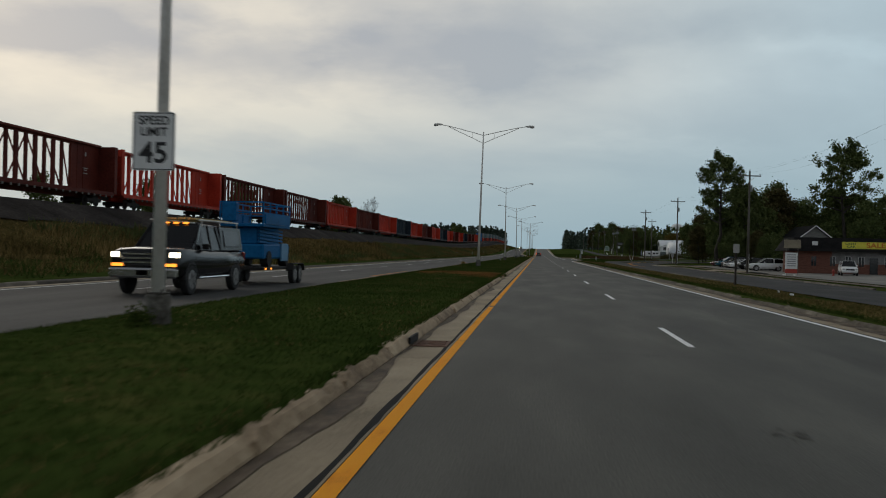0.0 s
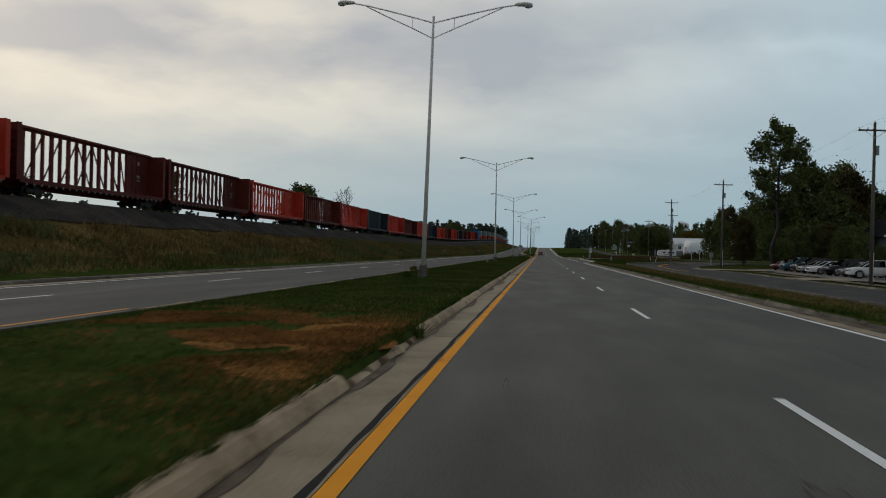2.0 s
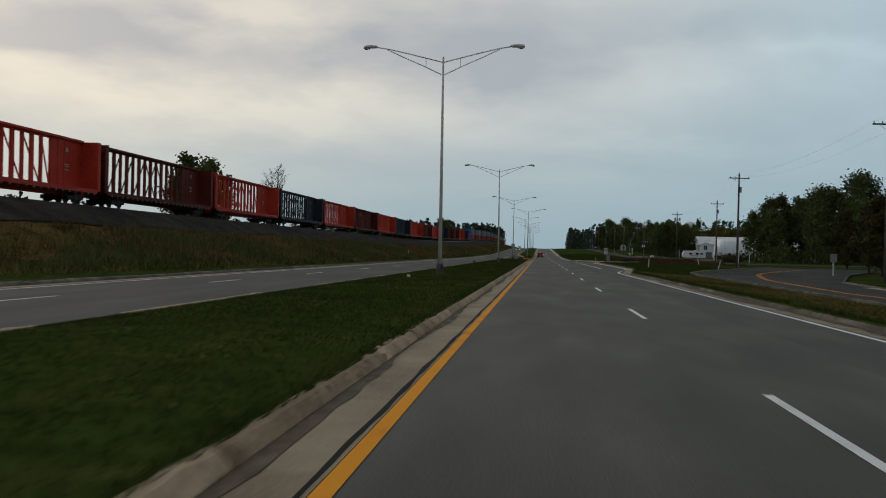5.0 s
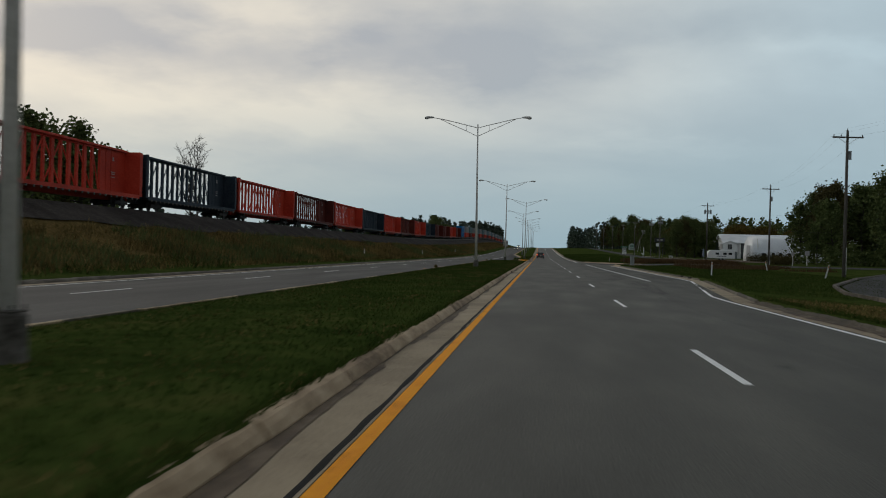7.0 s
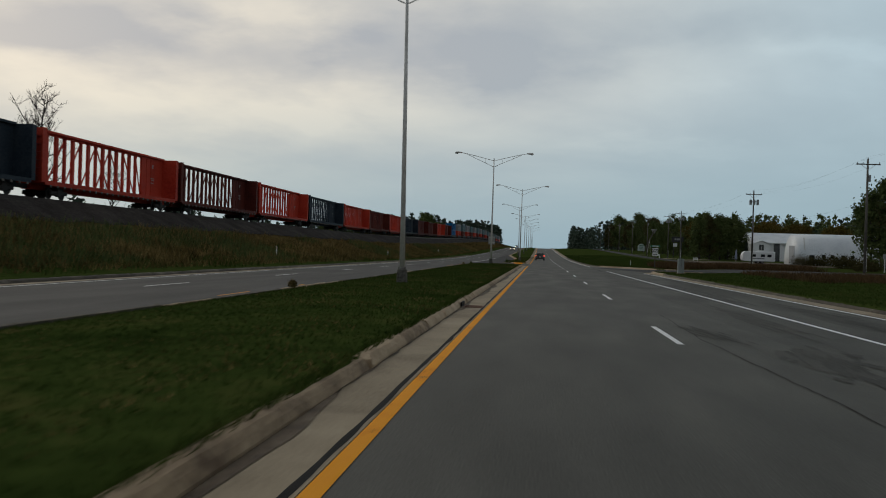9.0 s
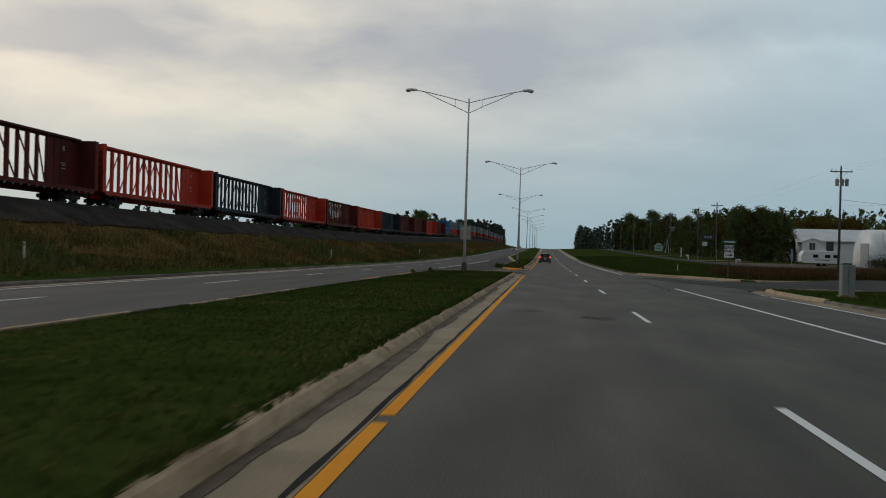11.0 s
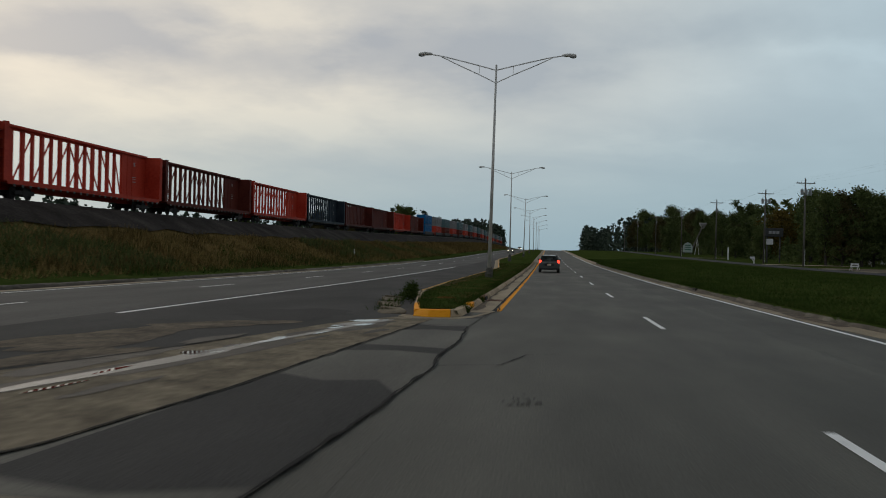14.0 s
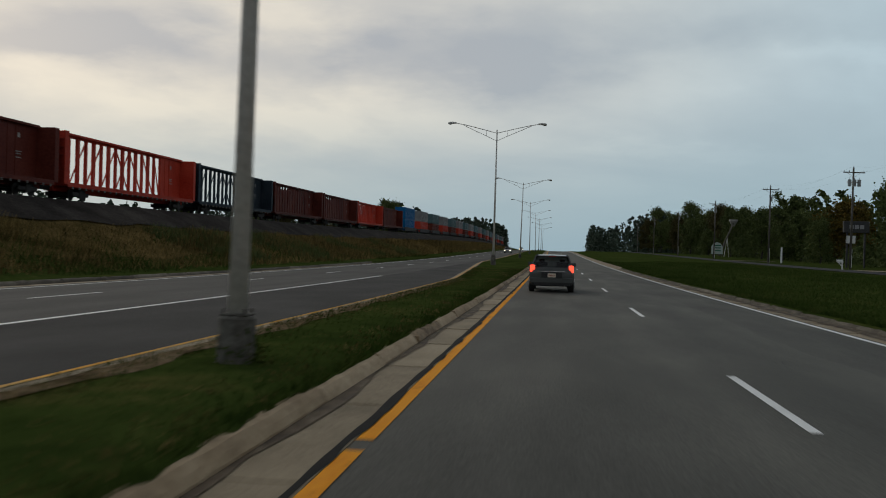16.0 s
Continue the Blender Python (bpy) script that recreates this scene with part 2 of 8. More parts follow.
def finish(ob, mat, smooth=False):
    ob.data.materials.append(mat)
    if smooth:
        ob.data.polygons.foreach_set("use_smooth", [True] * len(ob.data.polygons))
    return ob


def part(name, bm, mat, parent=None, label="", smooth=False):
    me = bpy.data.meshes.new(name)
    bmesh.ops.recalc_face_normals(bm, faces=bm.faces)
    bm.to_mesh(me)
    bm.free()
    ob = finish(new(name, me), mat, smooth)
    if parent is not None:
        ob.parent = parent
    if label:
        ob["label"] = label
    return ob


def share(name, like, parent, m):
    """One more object on the mesh of another."""
    ob = new(name, like.data)
    ob.parent = parent
    ob.matrix_basis = m
    return ob


def stand(name, x=0, y=0, z=0, rz=0):
    ob = new(name)
    ob.matrix_basis = pose(x, y, z, 0, 0, rz)
    ob.empty_display_size = 0.3
    return ob


def box(bm, x0, x1, y0, y1, z0, z1, bevel=0.0):
    vs = [bm.verts.new((x, y, z)) for z in (z0, z1) for y in (y0, y1) for x in (x0, x1)]
    fs = [bm.faces.new([vs[k] for k in q]) for q in ((0, 1, 3, 2), (4, 6, 7, 5), (0, 4, 5, 1), (2, 3, 7, 6), (0, 2, 6, 4), (1, 5, 7, 3))]
    if bevel:
        es = list({e for f in fs for e in f.edges})
        bmesh.ops.bevel(bm, geom=es, offset=bevel, segments=1, affect="EDGES")
    return bm


def tube(bm, a, b, r0, r1=None, n=8, caps=True):
    a, b = Vector(a), Vector(b)
    r1 = r0 if r1 is None else r1
    q = (b - a).to_track_quat("Z", "Y").to_matrix()
    ring = []
    for p, r in ((a, r0), (b, r1)):
        ring.append([bm.verts.new(p + q @ Vector((r * math.cos(2 * math.pi * k / n), r * math.sin(2 * math.pi * k / n), 0))) for k in range(n)])
    for k in range(n):
        bm.faces.new((ring[0][k], ring[0][(k + 1) % n], ring[1][(k + 1) % n], ring[1][k]))
    if caps:
        bm.faces.new(ring[0][::-1])
        bm.faces.new(ring[1])
    return bm


def pipe(bm, pts, radii, n=8):
    """A bent round bar through the given points, as one skin."""
    pts = [Vector(p) for p in pts]
    rings = []
    for k, p in enumerate(pts):
        way = (pts[min(k + 1, len(pts) - 1)] - pts[max(k - 1, 0)]).normalized()
        s = way.cross(Vector((0, 0, 1)))
        s = s.normalized() if s.length > 1e-4 else Vector((1, 0, 0))
        u = s.cross(way).normalized()
        r = radii if isinstance(radii, (int, float)) else radii[k]
        rings.append([bm.verts.new(p + s * r * math.cos(2 * math.pi * q / n) + u * r * math.sin(2 * math.pi * q / n)) for q in range(n)])
    for a, b in zip(rings, rings[1:]):
        for q in range(n):
            bm.faces.new((a[q], a[(q + 1) % n], b[(q + 1) % n], b[q]))
    bm.faces.new(rings[0][::-1])
    bm.faces.new(rings[-1])
    return bm


def beam(bm, a, b, w, d, side=(1, 0, 0)):
    """A straight bar of width w (across side) and depth d (along side)."""
    a, b, side = Vector(a), Vector(b), Vector(side).normalized()
    across = (b - a).cross(side).normalized()
    vs = [bm.verts.new(p + across * w / 2 * i + side * d / 2 * j) for p in (a, b) for i, j in ((-1, -1), (1, -1), (1, 1), (-1, 1))]
    for k in range(4):
        bm.faces.new((vs[k], vs[(k + 1) % 4], vs[4 + (k + 1) % 4], vs[4 + k]))
    bm.faces.new(vs[3::-1])
    bm.faces.new(vs[4:])
    return bm


def prism(bm, outline, y0, y1):
    """An outline in x, z drawn out along y."""
    r = [[bm.verts.new((x, y, z)) for x, z in outline] for y in (y0, y1)]
    k = len(outline)
    for i in range(k):
        bm.faces.new((r[0][i], r[0][(i + 1) % k], r[1][(i + 1) % k], r[1][i]))
    bm.faces.new(r[0][::-1])
    bm.faces.new(r[1])
    return bm


def loft(bm, rings, closed=True):
    vs = [[bm.verts.new(p) for p in r] for r in rings]
    k = len(rings[0])
    for a, b in zip(vs, vs[1:]):
        for i in range(k if closed else k - 1):
            bm.faces.new((a[i], a[(i + 1) % k], b[(i + 1) % k], b[i]))
    if closed:
        bm.faces.new(vs[0][::-1])
        bm.faces.new(vs[-1])
    return bm


def sheet_mesh(name, xs, ys, height, mat):
    """A grid over xs by ys (functions of y are allowed in xs)."""
    verts, faces = [], []
    for y in ys:
        for x in xs:
            xx = x(y) if callable(x) else x
            verts.append((xx, y, height(xx, y)))
    w = len(xs)
    for j in range(len(ys) - 1):
        for i in range(w - 1):
            a = j * w + i
            faces.append((a, a + 1, a + w + 1, a + w))
    me = bpy.data.meshes.new(name)
    me.from_pydata(verts, [], faces)
    return finish(new(name, me), mat, True)


def smooth01(u):
    u = min(1.0, max(0.0, u))
    return u * u * (3 - 2 * u)


def lerp_table(table, v):
    if v <= table[0][0]:
        return table[0][1]
    for (a, p), (b, q) in zip(table, table[1:]):
        if v <= b:
            return p + (q - p) * (v - a) / (b - a)
    return table[-1][1]


def steps(*spans):
    out = []
    for a, b, d in spans:
        k = max(1, round((b - a) / d))
        out += [a + (b - a) * i / k for i in range(k)]
    return out + [spans[-1][1]]


def letters(name, text, size, mat, parent, m, label="", width=1.0):
    cu = bpy.data.curves.new(name, "FONT")
    cu.body, cu.size, cu.align_x, cu.align_y, cu.extrude = text, size, "CENTER", "CENTER", 0.003
    cu.offset = 0.022 * size
    tmp = new(name + "_outline", cu)
    bpy.context.view_layer.update()
    me = bpy.data.meshes.new_from_object(tmp.evaluated_get(bpy.context.evaluated_depsgraph_get()))
    bpy.data.objects.remove(tmp)
    ob = finish(new(name, me), mat)
    ob.parent = parent
    ob.matrix_basis = m @ Matrix.Diagonal((width, 1, 1, 1))
    if label:
        ob["label"] = label
    return ob


# ---- the lie of the land ----


def rise(y):
    """The road climbs to a crest far ahead."""
    return 4.8 * smooth01((y - 320) / 470)


RIGHT_EDGE = [(172, 7.16), (198, 9.9), (264, 9.95), (268, 10.4), (276, 10.4), (280, 11.0), (284, 13.0), (288, 11.6), (292, 10.0), (296, 8.6), (300, 7.8), (304, 7.35), (308, 7.16)]


def right_edge(y):
    """x of the back of the right-hand curb."""
    return lerp_table(RIGHT_EDGE, y)


def right_level(y):
    return lerp_table([(110, -0.45), (200, 0.0), (300, 0.35), (460, 0.4)], y)


MED_L = [(300, -7.9), (305, -2.75), (306.3, -2.95), (309.3, -3.45), (313, -3.9), (317, -4.25), (328, -4.5), (372, -4.5), (430, -7.7)]
LEFT_PROFILE = [(-5000, 6.0), (-400, 3.0), (-80, 1.2), (-46, 1.4), (-40.5, 4.0), (-38.5, 4.12), (-32.3, 4.12), (-29.0, 2.35), (-26.5, 1.35), (-23.0, 0.35), (-20.6, -0.03), (-18.9, 0.03), (-18.45, 0.03), (-18.3, -0.26)]


def land(x, y):
    e = right_edge(y)
    if x <= -18.3:
        z = lerp_table(LEFT_PROFILE, x)
    elif x < e - 0.2:
        z = -0.12
    else:
        lv = right_level(y)
        if 267.5 < y < 283.6:   # the mouth of the side street
            return rise(y) + lerp_table([(e - 0.2, -0.12), (e + 0.5, -0.04), (e + 4, 0.4 * lv - 0.02), (e + 8, lv), (60, lv), (200, lv + 1.5), (5000, lv + 5)], x)
        z = lerp_table([(e - 0.2, -0.12), (e - 0.1, 0.13), (e + 0.5, 0.13), (e + 4, 0.4 * lv - 0.02), (e + 8, lv), (60, lv), (200, lv + 1.5), (5000, lv + 5)], x)
    return z + rise(y)


YS = sorted(list(steps((-120, 0, 12), (0, 400, 4), (400, 900, 12), (900, 5000, 300))) + [266.9, 267.7, 283.4, 283.75])
ground = sheet_mesh("ground", [-5000, -1500, -400, -150, -80, -60, -46, -43, -40.5, -38.5, -32.3, -30.6, -29, -27.7, -26.5, -25, -23, -21.8, -20.6, -18.9, -18.45, -18.3, -10, -3] + [lambda y, d=d: right_edge(y) + d for d in (-0.2, -0.1, 0.5, 1.5, 2.5, 4, 5, 6, 7, 8, 9, 10, 12, 14, 17, 20, 25, 35)] + [70, 120, 200, 500, 1500, 5000], YS, land, GRASS)
tagged(ground, "mown green roadside grass with dry patches, reaching the horizon", "ground", kind="structure")

# our carriageway, with its turn lane and the side street mouth
ROAD_Y = steps((-100, 400, 4), (400, 1000, 12))
road = sheet_mesh("road", [-1.36, 0, 2.4, 4.5] + [lambda y, d=d: right_edge(y) + d for d in (-1.6, -0.82)], ROAD_Y, lambda x, y: rise(y), ASPHALT)
tagged(road, "worn dark grey asphalt road of two lanes", "road", kind="structure")
# the road colour is darker right of a ragged line
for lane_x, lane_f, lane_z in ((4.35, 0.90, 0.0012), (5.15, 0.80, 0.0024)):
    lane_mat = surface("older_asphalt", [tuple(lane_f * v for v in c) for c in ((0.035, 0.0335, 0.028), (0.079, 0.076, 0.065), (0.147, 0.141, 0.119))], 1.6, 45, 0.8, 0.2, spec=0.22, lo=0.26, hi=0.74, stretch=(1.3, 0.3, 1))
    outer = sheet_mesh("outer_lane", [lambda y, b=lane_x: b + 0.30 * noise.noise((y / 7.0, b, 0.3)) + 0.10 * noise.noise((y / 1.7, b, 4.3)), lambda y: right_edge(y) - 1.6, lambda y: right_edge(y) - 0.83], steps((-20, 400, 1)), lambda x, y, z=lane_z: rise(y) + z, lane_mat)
    tagged(outer, "darker asphalt along the outer edge of the road", "road", kind="structure")


def onc_right(y):
    return lerp_table([(286, -8.1), (288, -9.3), (308, -9.3)], y) if y < 308.5 else lerp_table(MED_L, y) - 0.4


def onc_fall(x):
    """The opposite carriageway drains away from its lane dashes to the outer curb."""
    return -0.0218 * max(0.0, -12.94 - x)


oncoming = sheet_mesh("road_oncoming", [-17.55, -15.2, -12.94, -11, onc_right], ROAD_Y, lambda x, y: rise(y) + 0.01 + onc_fall(x), ASPHALT_OLD)
tagged(oncoming, "pale grey asphalt of the opposite carriageway", "road", kind="structure")

# ---- medians, gap and side street ----


def ribbon(name, xs, y0, y1, mat, lift=0.0, step=4.0, height=None):
    hgt = height or (lambda x, y: rise(y) + lift)
    return sheet_mesh(name, xs, steps((y0, y1, step)), hgt, mat)


def corner1(y):
    """Right edge of the first median, rounded where it ends."""
    u = max(0.0, (y - 287.2) / 1.8)
    return -2.11 - 1.6 * (1 - math.sqrt(max(0.0, 1 - u * u)))


def med_top(x, y):
    """Crown of the grass; it stands higher than the curb on the far side."""
    return lerp_table([(-7.9, 0.10), (-7.5, 0.15), (-5.0, 0.20), (-3.2, 0.185), (-2.11, 0.142)], x)


median_1 = sheet_mesh("median_1", [lambda y, u=u: -7.9 + u * (corner1(y) + 7.9) for u in (0, 0.03, 0.15, 0.35, 0.5, 0.65, 0.85, 0.97, 1)] + [lambda y: corner1(y) + 0.06], steps((-100, 285, 4), (285, 289, 0.2)), lambda x, y: 0.06 if x > corner1(y) + 0.03 else med_top(x, y) - (0.25 if y > 288.9 else 0), GRASS)
tagged(median_1, "long mown grass median with a worn reddish patch", "median", kind="structure")


def med2_left(y):
    return lerp_table(MED_L, y)


median_2 = sheet_mesh("median_2", [lambda y, u=u: med2_left(y) + u * (-2.11 - med2_left(y)) for u in (0, 0.05, 0.3, 0.5, 0.7, 0.95, 1)] + [-2.05], steps((306.3, 400, 1.5), (400, 1000, 12)), lambda x, y: rise(y) + 0.06 if x > -2.08 else 0.15 + rise(y) + 0.06 * max(0.0, 1 - ((x - (med2_left(y) - 2.11) / 2) / ((-2.11 - med2_left(y)) / 2)) ** 2), GRASS)
tagged(median_2, "narrow grass median beside the turn lane", "median", kind="structure")


def patch(name, cx, cy, rx, ry, z, mat, seed, label="", points=40, height=None, parent=None):
    """A thin flat blot with a ragged outline."""
    rng = random.Random(seed)
    ph = [rng.uniform(0, 6.28) for _ in range(5)]
    ring = []
    for k in range(points):
        a = 2 * math.pi * k / points
        r = 1 + 0.16 * math.sin(2 * a + ph[0]) + 0.13 * math.sin(3 * a + ph[1]) + 0.10 * math.sin(5 * a + ph[2]) + 0.07 * math.sin(9 * a + ph[3])
        ring.append((cx + rx * r * math.cos(a), cy + ry * r * math.sin(a)))
    bm = bmesh.new()
    rings = []
    for u in (0.02, 0.35, 0.7, 1.0):
        row = []
        for x, y in ring:
            px, py = cx + (x - cx) * u, cy + (y - cy) * u
            row.append(bm.verts.new((px, py, (height(px, py) if height else 0) + z)))
        rings.append(row)
    for p, q in zip(rings, rings[1:]):
        for k in range(points):
            bm.faces.new((p[k], p[(k + 1) % points], q[(k + 1) % points], q[k]))
    bm.faces.new(rings[0])
    ob = part(name, bm, mat, parent, label)
    return ob


for wx_, wy_, wr_, wl_, ws_ in ((-3.0, 52.6, 0.8, 2.6, 3), (-3.9, 51.4, 0.6, 1.2, 4), (-2.9, 49.0, 0.55, 0.7, 5), (-5.6, 55.0, 1.0, 0.6, 6)):
    tagged(patch("worn_turf", wx_, wy_, wr_, wl_, 0.006, DRY, ws_, height=med_top), "dry reddish worn turf crossing the median", "turf", kind="structure")
tagged(patch("worn_turf", -2.9, 311.3, 0.17, 0.22, 0.075, DRY, 8, height=lambda x, y: 0.15), "bare reddish spot in the narrow median", "turf", kind="structure")

soil = sheet_mesh("bare_soil", [lambda y: med2_left(y) + 0.10, lambda y: med2_left(y) + 0.42 + 0.22 * noise.noise((y / 1.3, 0.4, 6.0))], steps((322, 372, 0.8)), lambda x, y: rise(y) + 0.19, surface("bare_tan_soil", [(0.07, 0.05, 0.03), (0.16, 0.115, 0.07), (0.25, 0.19, 0.12)], 0.6, 9, 1.0, 0.5, spec=0.0))
tagged(soil, "bare tan soil along the curb of the narrow median", "soil", kind="structure")


def flat(name, pts, z, mat, parent=None, label=""):
    bm = bmesh.new()
    bm.faces.new([bm.verts.new((x, y, z)) for x, y in pts])
    bmesh.ops.triangulate(bm, faces=bm.faces)
    return part(name, bm, mat, parent, label)


gap = flat("median_gap", [(-1.9, 286.5), (-1.75, 290.0), (-1.59, 292.5), (-1.43, 296.8), (-1.51, 297.7), (-1.45, 300.5), (-1.58, 303.4), (-1.5, 306.4), (-2.05, 307.6), (-2.9, 308.2), (-3.3, 309.3), (-3.75, 313), (-4.0, 317.3), (-9.5, 317.3), (-9.6, 286.5)], 0.013, ASPHALT_DARK)
tagged(flat("gap_shoulder", [(-2.2, 286.5), (-1.30, 286.5), (-1.30, 308.4), (-2.2, 308.4)], 0.002, ASPHALT), "worn asphalt strip beside the median gap", "pavement", kind="structure")
tagged(gap, "patched asphalt in the gap of the median", "pavement", kind="structure")
tagged(flat("gap_pavement", [(-3.95, 289.9), (-1.75, 290.0), (-1.59, 292.5), (-1.43, 296.8), (-1.51, 297.7), (-1.45, 300.5), (-1.58, 303.4), (-1.5, 306.0), (-2.5, 305.4), (-2.62, 303.8), (-2.95, 299), (-3.28, 294.2), (-3.6, 291.3)], 0.0148, ASPHALT), "worn grey asphalt between gutter and lane", "pavement", kind="structure")
GAP_CONCRETE = surface("dirty_gutter_concrete", [(0.046, 0.036, 0.023), (0.150, 0.121, 0.080), (0.29, 0.238, 0.165)], 0.7, 9, 0.9, 0.5, spec=0.15, lo=0.3, hi=0.7)
strip = flat("valley_gutter", [(-4.0, 289.9), (-3.6, 291.3), (-3.28, 294.2), (-2.95, 299), (-2.62, 303.8), (-2.5, 305.4), (-3.4, 305.6), (-4.0, 304.3), (-4.38, 302.9), (-4.9, 300), (-5.39, 297.4), (-6.18, 294.8), (-7.3, 291), (-7.6, 289.6)], 0.021, GAP_CONCRETE)
tagged(strip, "stained concrete gutter across the median gap", "gutter", kind="structure")
SAND = surface("washed_sand", [(0.050, 0.041, 0.032), (0.115, 0.092, 0.067), (0.20, 0.16, 0.115)], 0.8, 10, 0.95, 0.6, spec=0.1)
FRESH = surface("fresh_black_patch", [(0.018, 0.018, 0.019), (0.036, 0.035, 0.035)], 1.5, 40, 0.85, 0.3, spec=0.12)
WET = surface("standing_water", [(0.02, 0.02, 0.02), (0.03, 0.03, 0.03)], 1, 3, 0.04, 0.0, spec=0.6)
DAMP = surface("damp_concrete", [(0.030, 0.024, 0.019), (0.055, 0.044, 0.034), (0.085, 0.070, 0.054)], 0.7, 12, 0.7, 0.4, spec=0.15)


def slanted(ob, cx, cy, slope):
    """Shears a flat blot so that it runs along a line that drifts sideways."""
    for v in ob.data.vertices:
        v.co.x += (v.co.y - cy) * slope
    return ob


for cx, cy, rx, ry, sd, sl in ((-7.0, 298.8, 0.75, 2.6, 3, 0.12), (-6.3, 302.0, 0.9, 1.3, 6, 0.5), (-6.2, 296.3, 0.45, 1.7, 8, 0.30)):
    tagged(slanted(patch("sand_deposit", cx, cy, rx, ry, 0.0172 + 0.0003 * sd, SAND, sd), cx, cy, sl), "pale sand washed over the asphalt", "sand", kind="structure")
for cx, cy, rx, ry, sd in ((-5.8, 305.6, 1.5, 1.8, 24),):
    tagged(patch("pavement_patch", cx, cy, rx, ry, 0.0165, FRESH, sd), "dark repaired patch in the median gap", "road patch", kind="structure")
for pts_ in ([(-3.55, 290.4), (-2.6, 290.1), (-1.76, 290.4), (-1.6, 292.4), (-1.52, 294.3), (-1.9, 295.3), (-2.5, 295.1), (-3.14, 295.6), (-3.3, 293.8)], [(-2.72, 302.2), (-2.1, 302.5), (-1.57, 302.3), (-1.6, 303.5), (-2.1, 303.4), (-2.64, 303.7)], [(-2.95, 298.3), (-2.2, 298.5), (-1.5, 298.2), (-1.48, 299.0), (-2.1, 299.2), (-2.9, 299.3)]):
    tagged(flat("pavement_patch", pts_, 0.0166, ASPHALT_DARK), "dark repaired patch in the median gap", "road patch", kind="structure")
for cx, cy, rx, ry, sd in ((-4.75, 296.2, 0.34, 4.2, 31), (-3.75, 302.2, 0.34, 2.2, 32), (-5.6, 296.0, 0.30, 1.6, 33), (-5.3, 299.2, 0.22, 0.9, 34), (-4.4, 294.0, 0.12, 0.8, 35), (-3.1, 301.6, 0.10, 0.7, 36)):
    tagged(slanted(patch("damp_streak", cx, cy, rx, ry, 0.0240 + 0.0005 * (sd - 31), DAMP, sd), cx, cy, 0.20), "dark damp streak along the concrete gutter", "stain", kind="structure")
SHEEN = surface("wet_gutter_film", [(0.028, 0.024, 0.019), (0.060, 0.050, 0.040), (0.10, 0.085, 0.068)], 0.25, 9, 0.38, 0.5, spec=0.32)
for cx, cy, rx, ry, sd in ((-4.82, 296.2, 0.15, 3.4, 41), (-4.0, 301.2, 0.11, 1.9, 42), (-3.72, 303.5, 0.20, 0.9, 43)):
    tagged(slanted(patch("wet_streak", cx, cy, rx, ry, 0.0272 + 0.0003 * (sd - 41), SHEEN, sd), cx, cy, 0.17 if sd < 43 else 0.35), "thin film of water along the concrete gutter", "stain", kind="structure")
for cx, cy, rx, ry, sl, sd in ((-4.74, 297.25, 0.20, 0.34, 0.1, 1), (-4.66, 298.3, 0.07, 0.26, 0.1, 2), (-4.36, 299.3, 0.07, 0.75, 0.12, 4), (-4.42, 299.75, 0.03, 0.22, 0.1, 5), (-3.95, 302.1, 0.06, 0.30, 0.3, 7), (-3.62, 303.0, 0.13, 0.32, 0.4, 9), (-3.78, 304.1, 0.24, 0.36, 0.6, 12), (-3.45, 304.4, 0.08, 0.10, 0.3, 13), (-4.05, 302.5, 0.07, 0.18, 0.25, 14), (-4.05, 302.05, 0.03, 0.12, 0.2, 15), (-4.93, 293.8, 0.035, 0.55, 0.18, 16), (-5.0, 295.2, 0.05, 0.4, 0.1, 17), (-5.35, 292.2, 0.03, 0.6, 0.2, 18), (-3.95, 300.9, 0.05, 0.25, 0.2, 19)):
    tagged(slanted(patch("puddle", cx, cy, rx, ry, 0.0285, WET, sd), cx, cy, sl), "thin puddle in the concrete gutter", "puddle")


FINE_CRACK = surface("dusty_crack", [(0.030, 0.029, 0.026), (0.055, 0.053, 0.047)], 0.6, 30, 0.95, 0.2, spec=0.1)


def seam(pts, width, seed, z=0.030, mat=TAR):
    """A ragged line of tar through the given points."""
    rng = random.Random(seed)
    way = []
    for (xa, ya), (xb, yb) in zip(pts, pts[1:]):
        n_ = max(2, round(math.hypot(xb - xa, yb - ya) / 0.22))
        way += [(xa + (xb - xa) * k / n_, ya + (yb - ya) * k / n_) for k in range(n_)]
    way.append(pts[-1])
    bm = bmesh.new()
    rows = []
    for k, (x, y) in enumerate(way):
        x0, y0 = way[max(0, k - 1)]
        x1, y1 = way[min(len(way) - 1, k + 1)]
        d = math.hypot(x1 - x0, y1 - y0)
        nx, ny = -(y1 - y0) / d, (x1 - x0) / d
        o = 0.025 * noise.noise((k * 0.2, seed, 0.5)) + 0.03 * noise.noise((k * 0.9, seed, 3.5))
        w = width * max(0.25, 1 + 1.3 * noise.noise((k * 0.5, seed, 8.0)) + rng.uniform(-0.25, 0.25)) / 2
        rows.append([bm.verts.new((x + nx * (o + s * w), y + ny * (o + s * w), z + rise(y))) for s in (-1, 1)])
    for p, q in zip(rows, rows[1:]):
        bm.faces.new((p[0], p[1], q[1], q[0]))
    return tagged(part("tar_seam", bm, mat), "black ragged tar seam in the pavement", "seam", kind="structure")


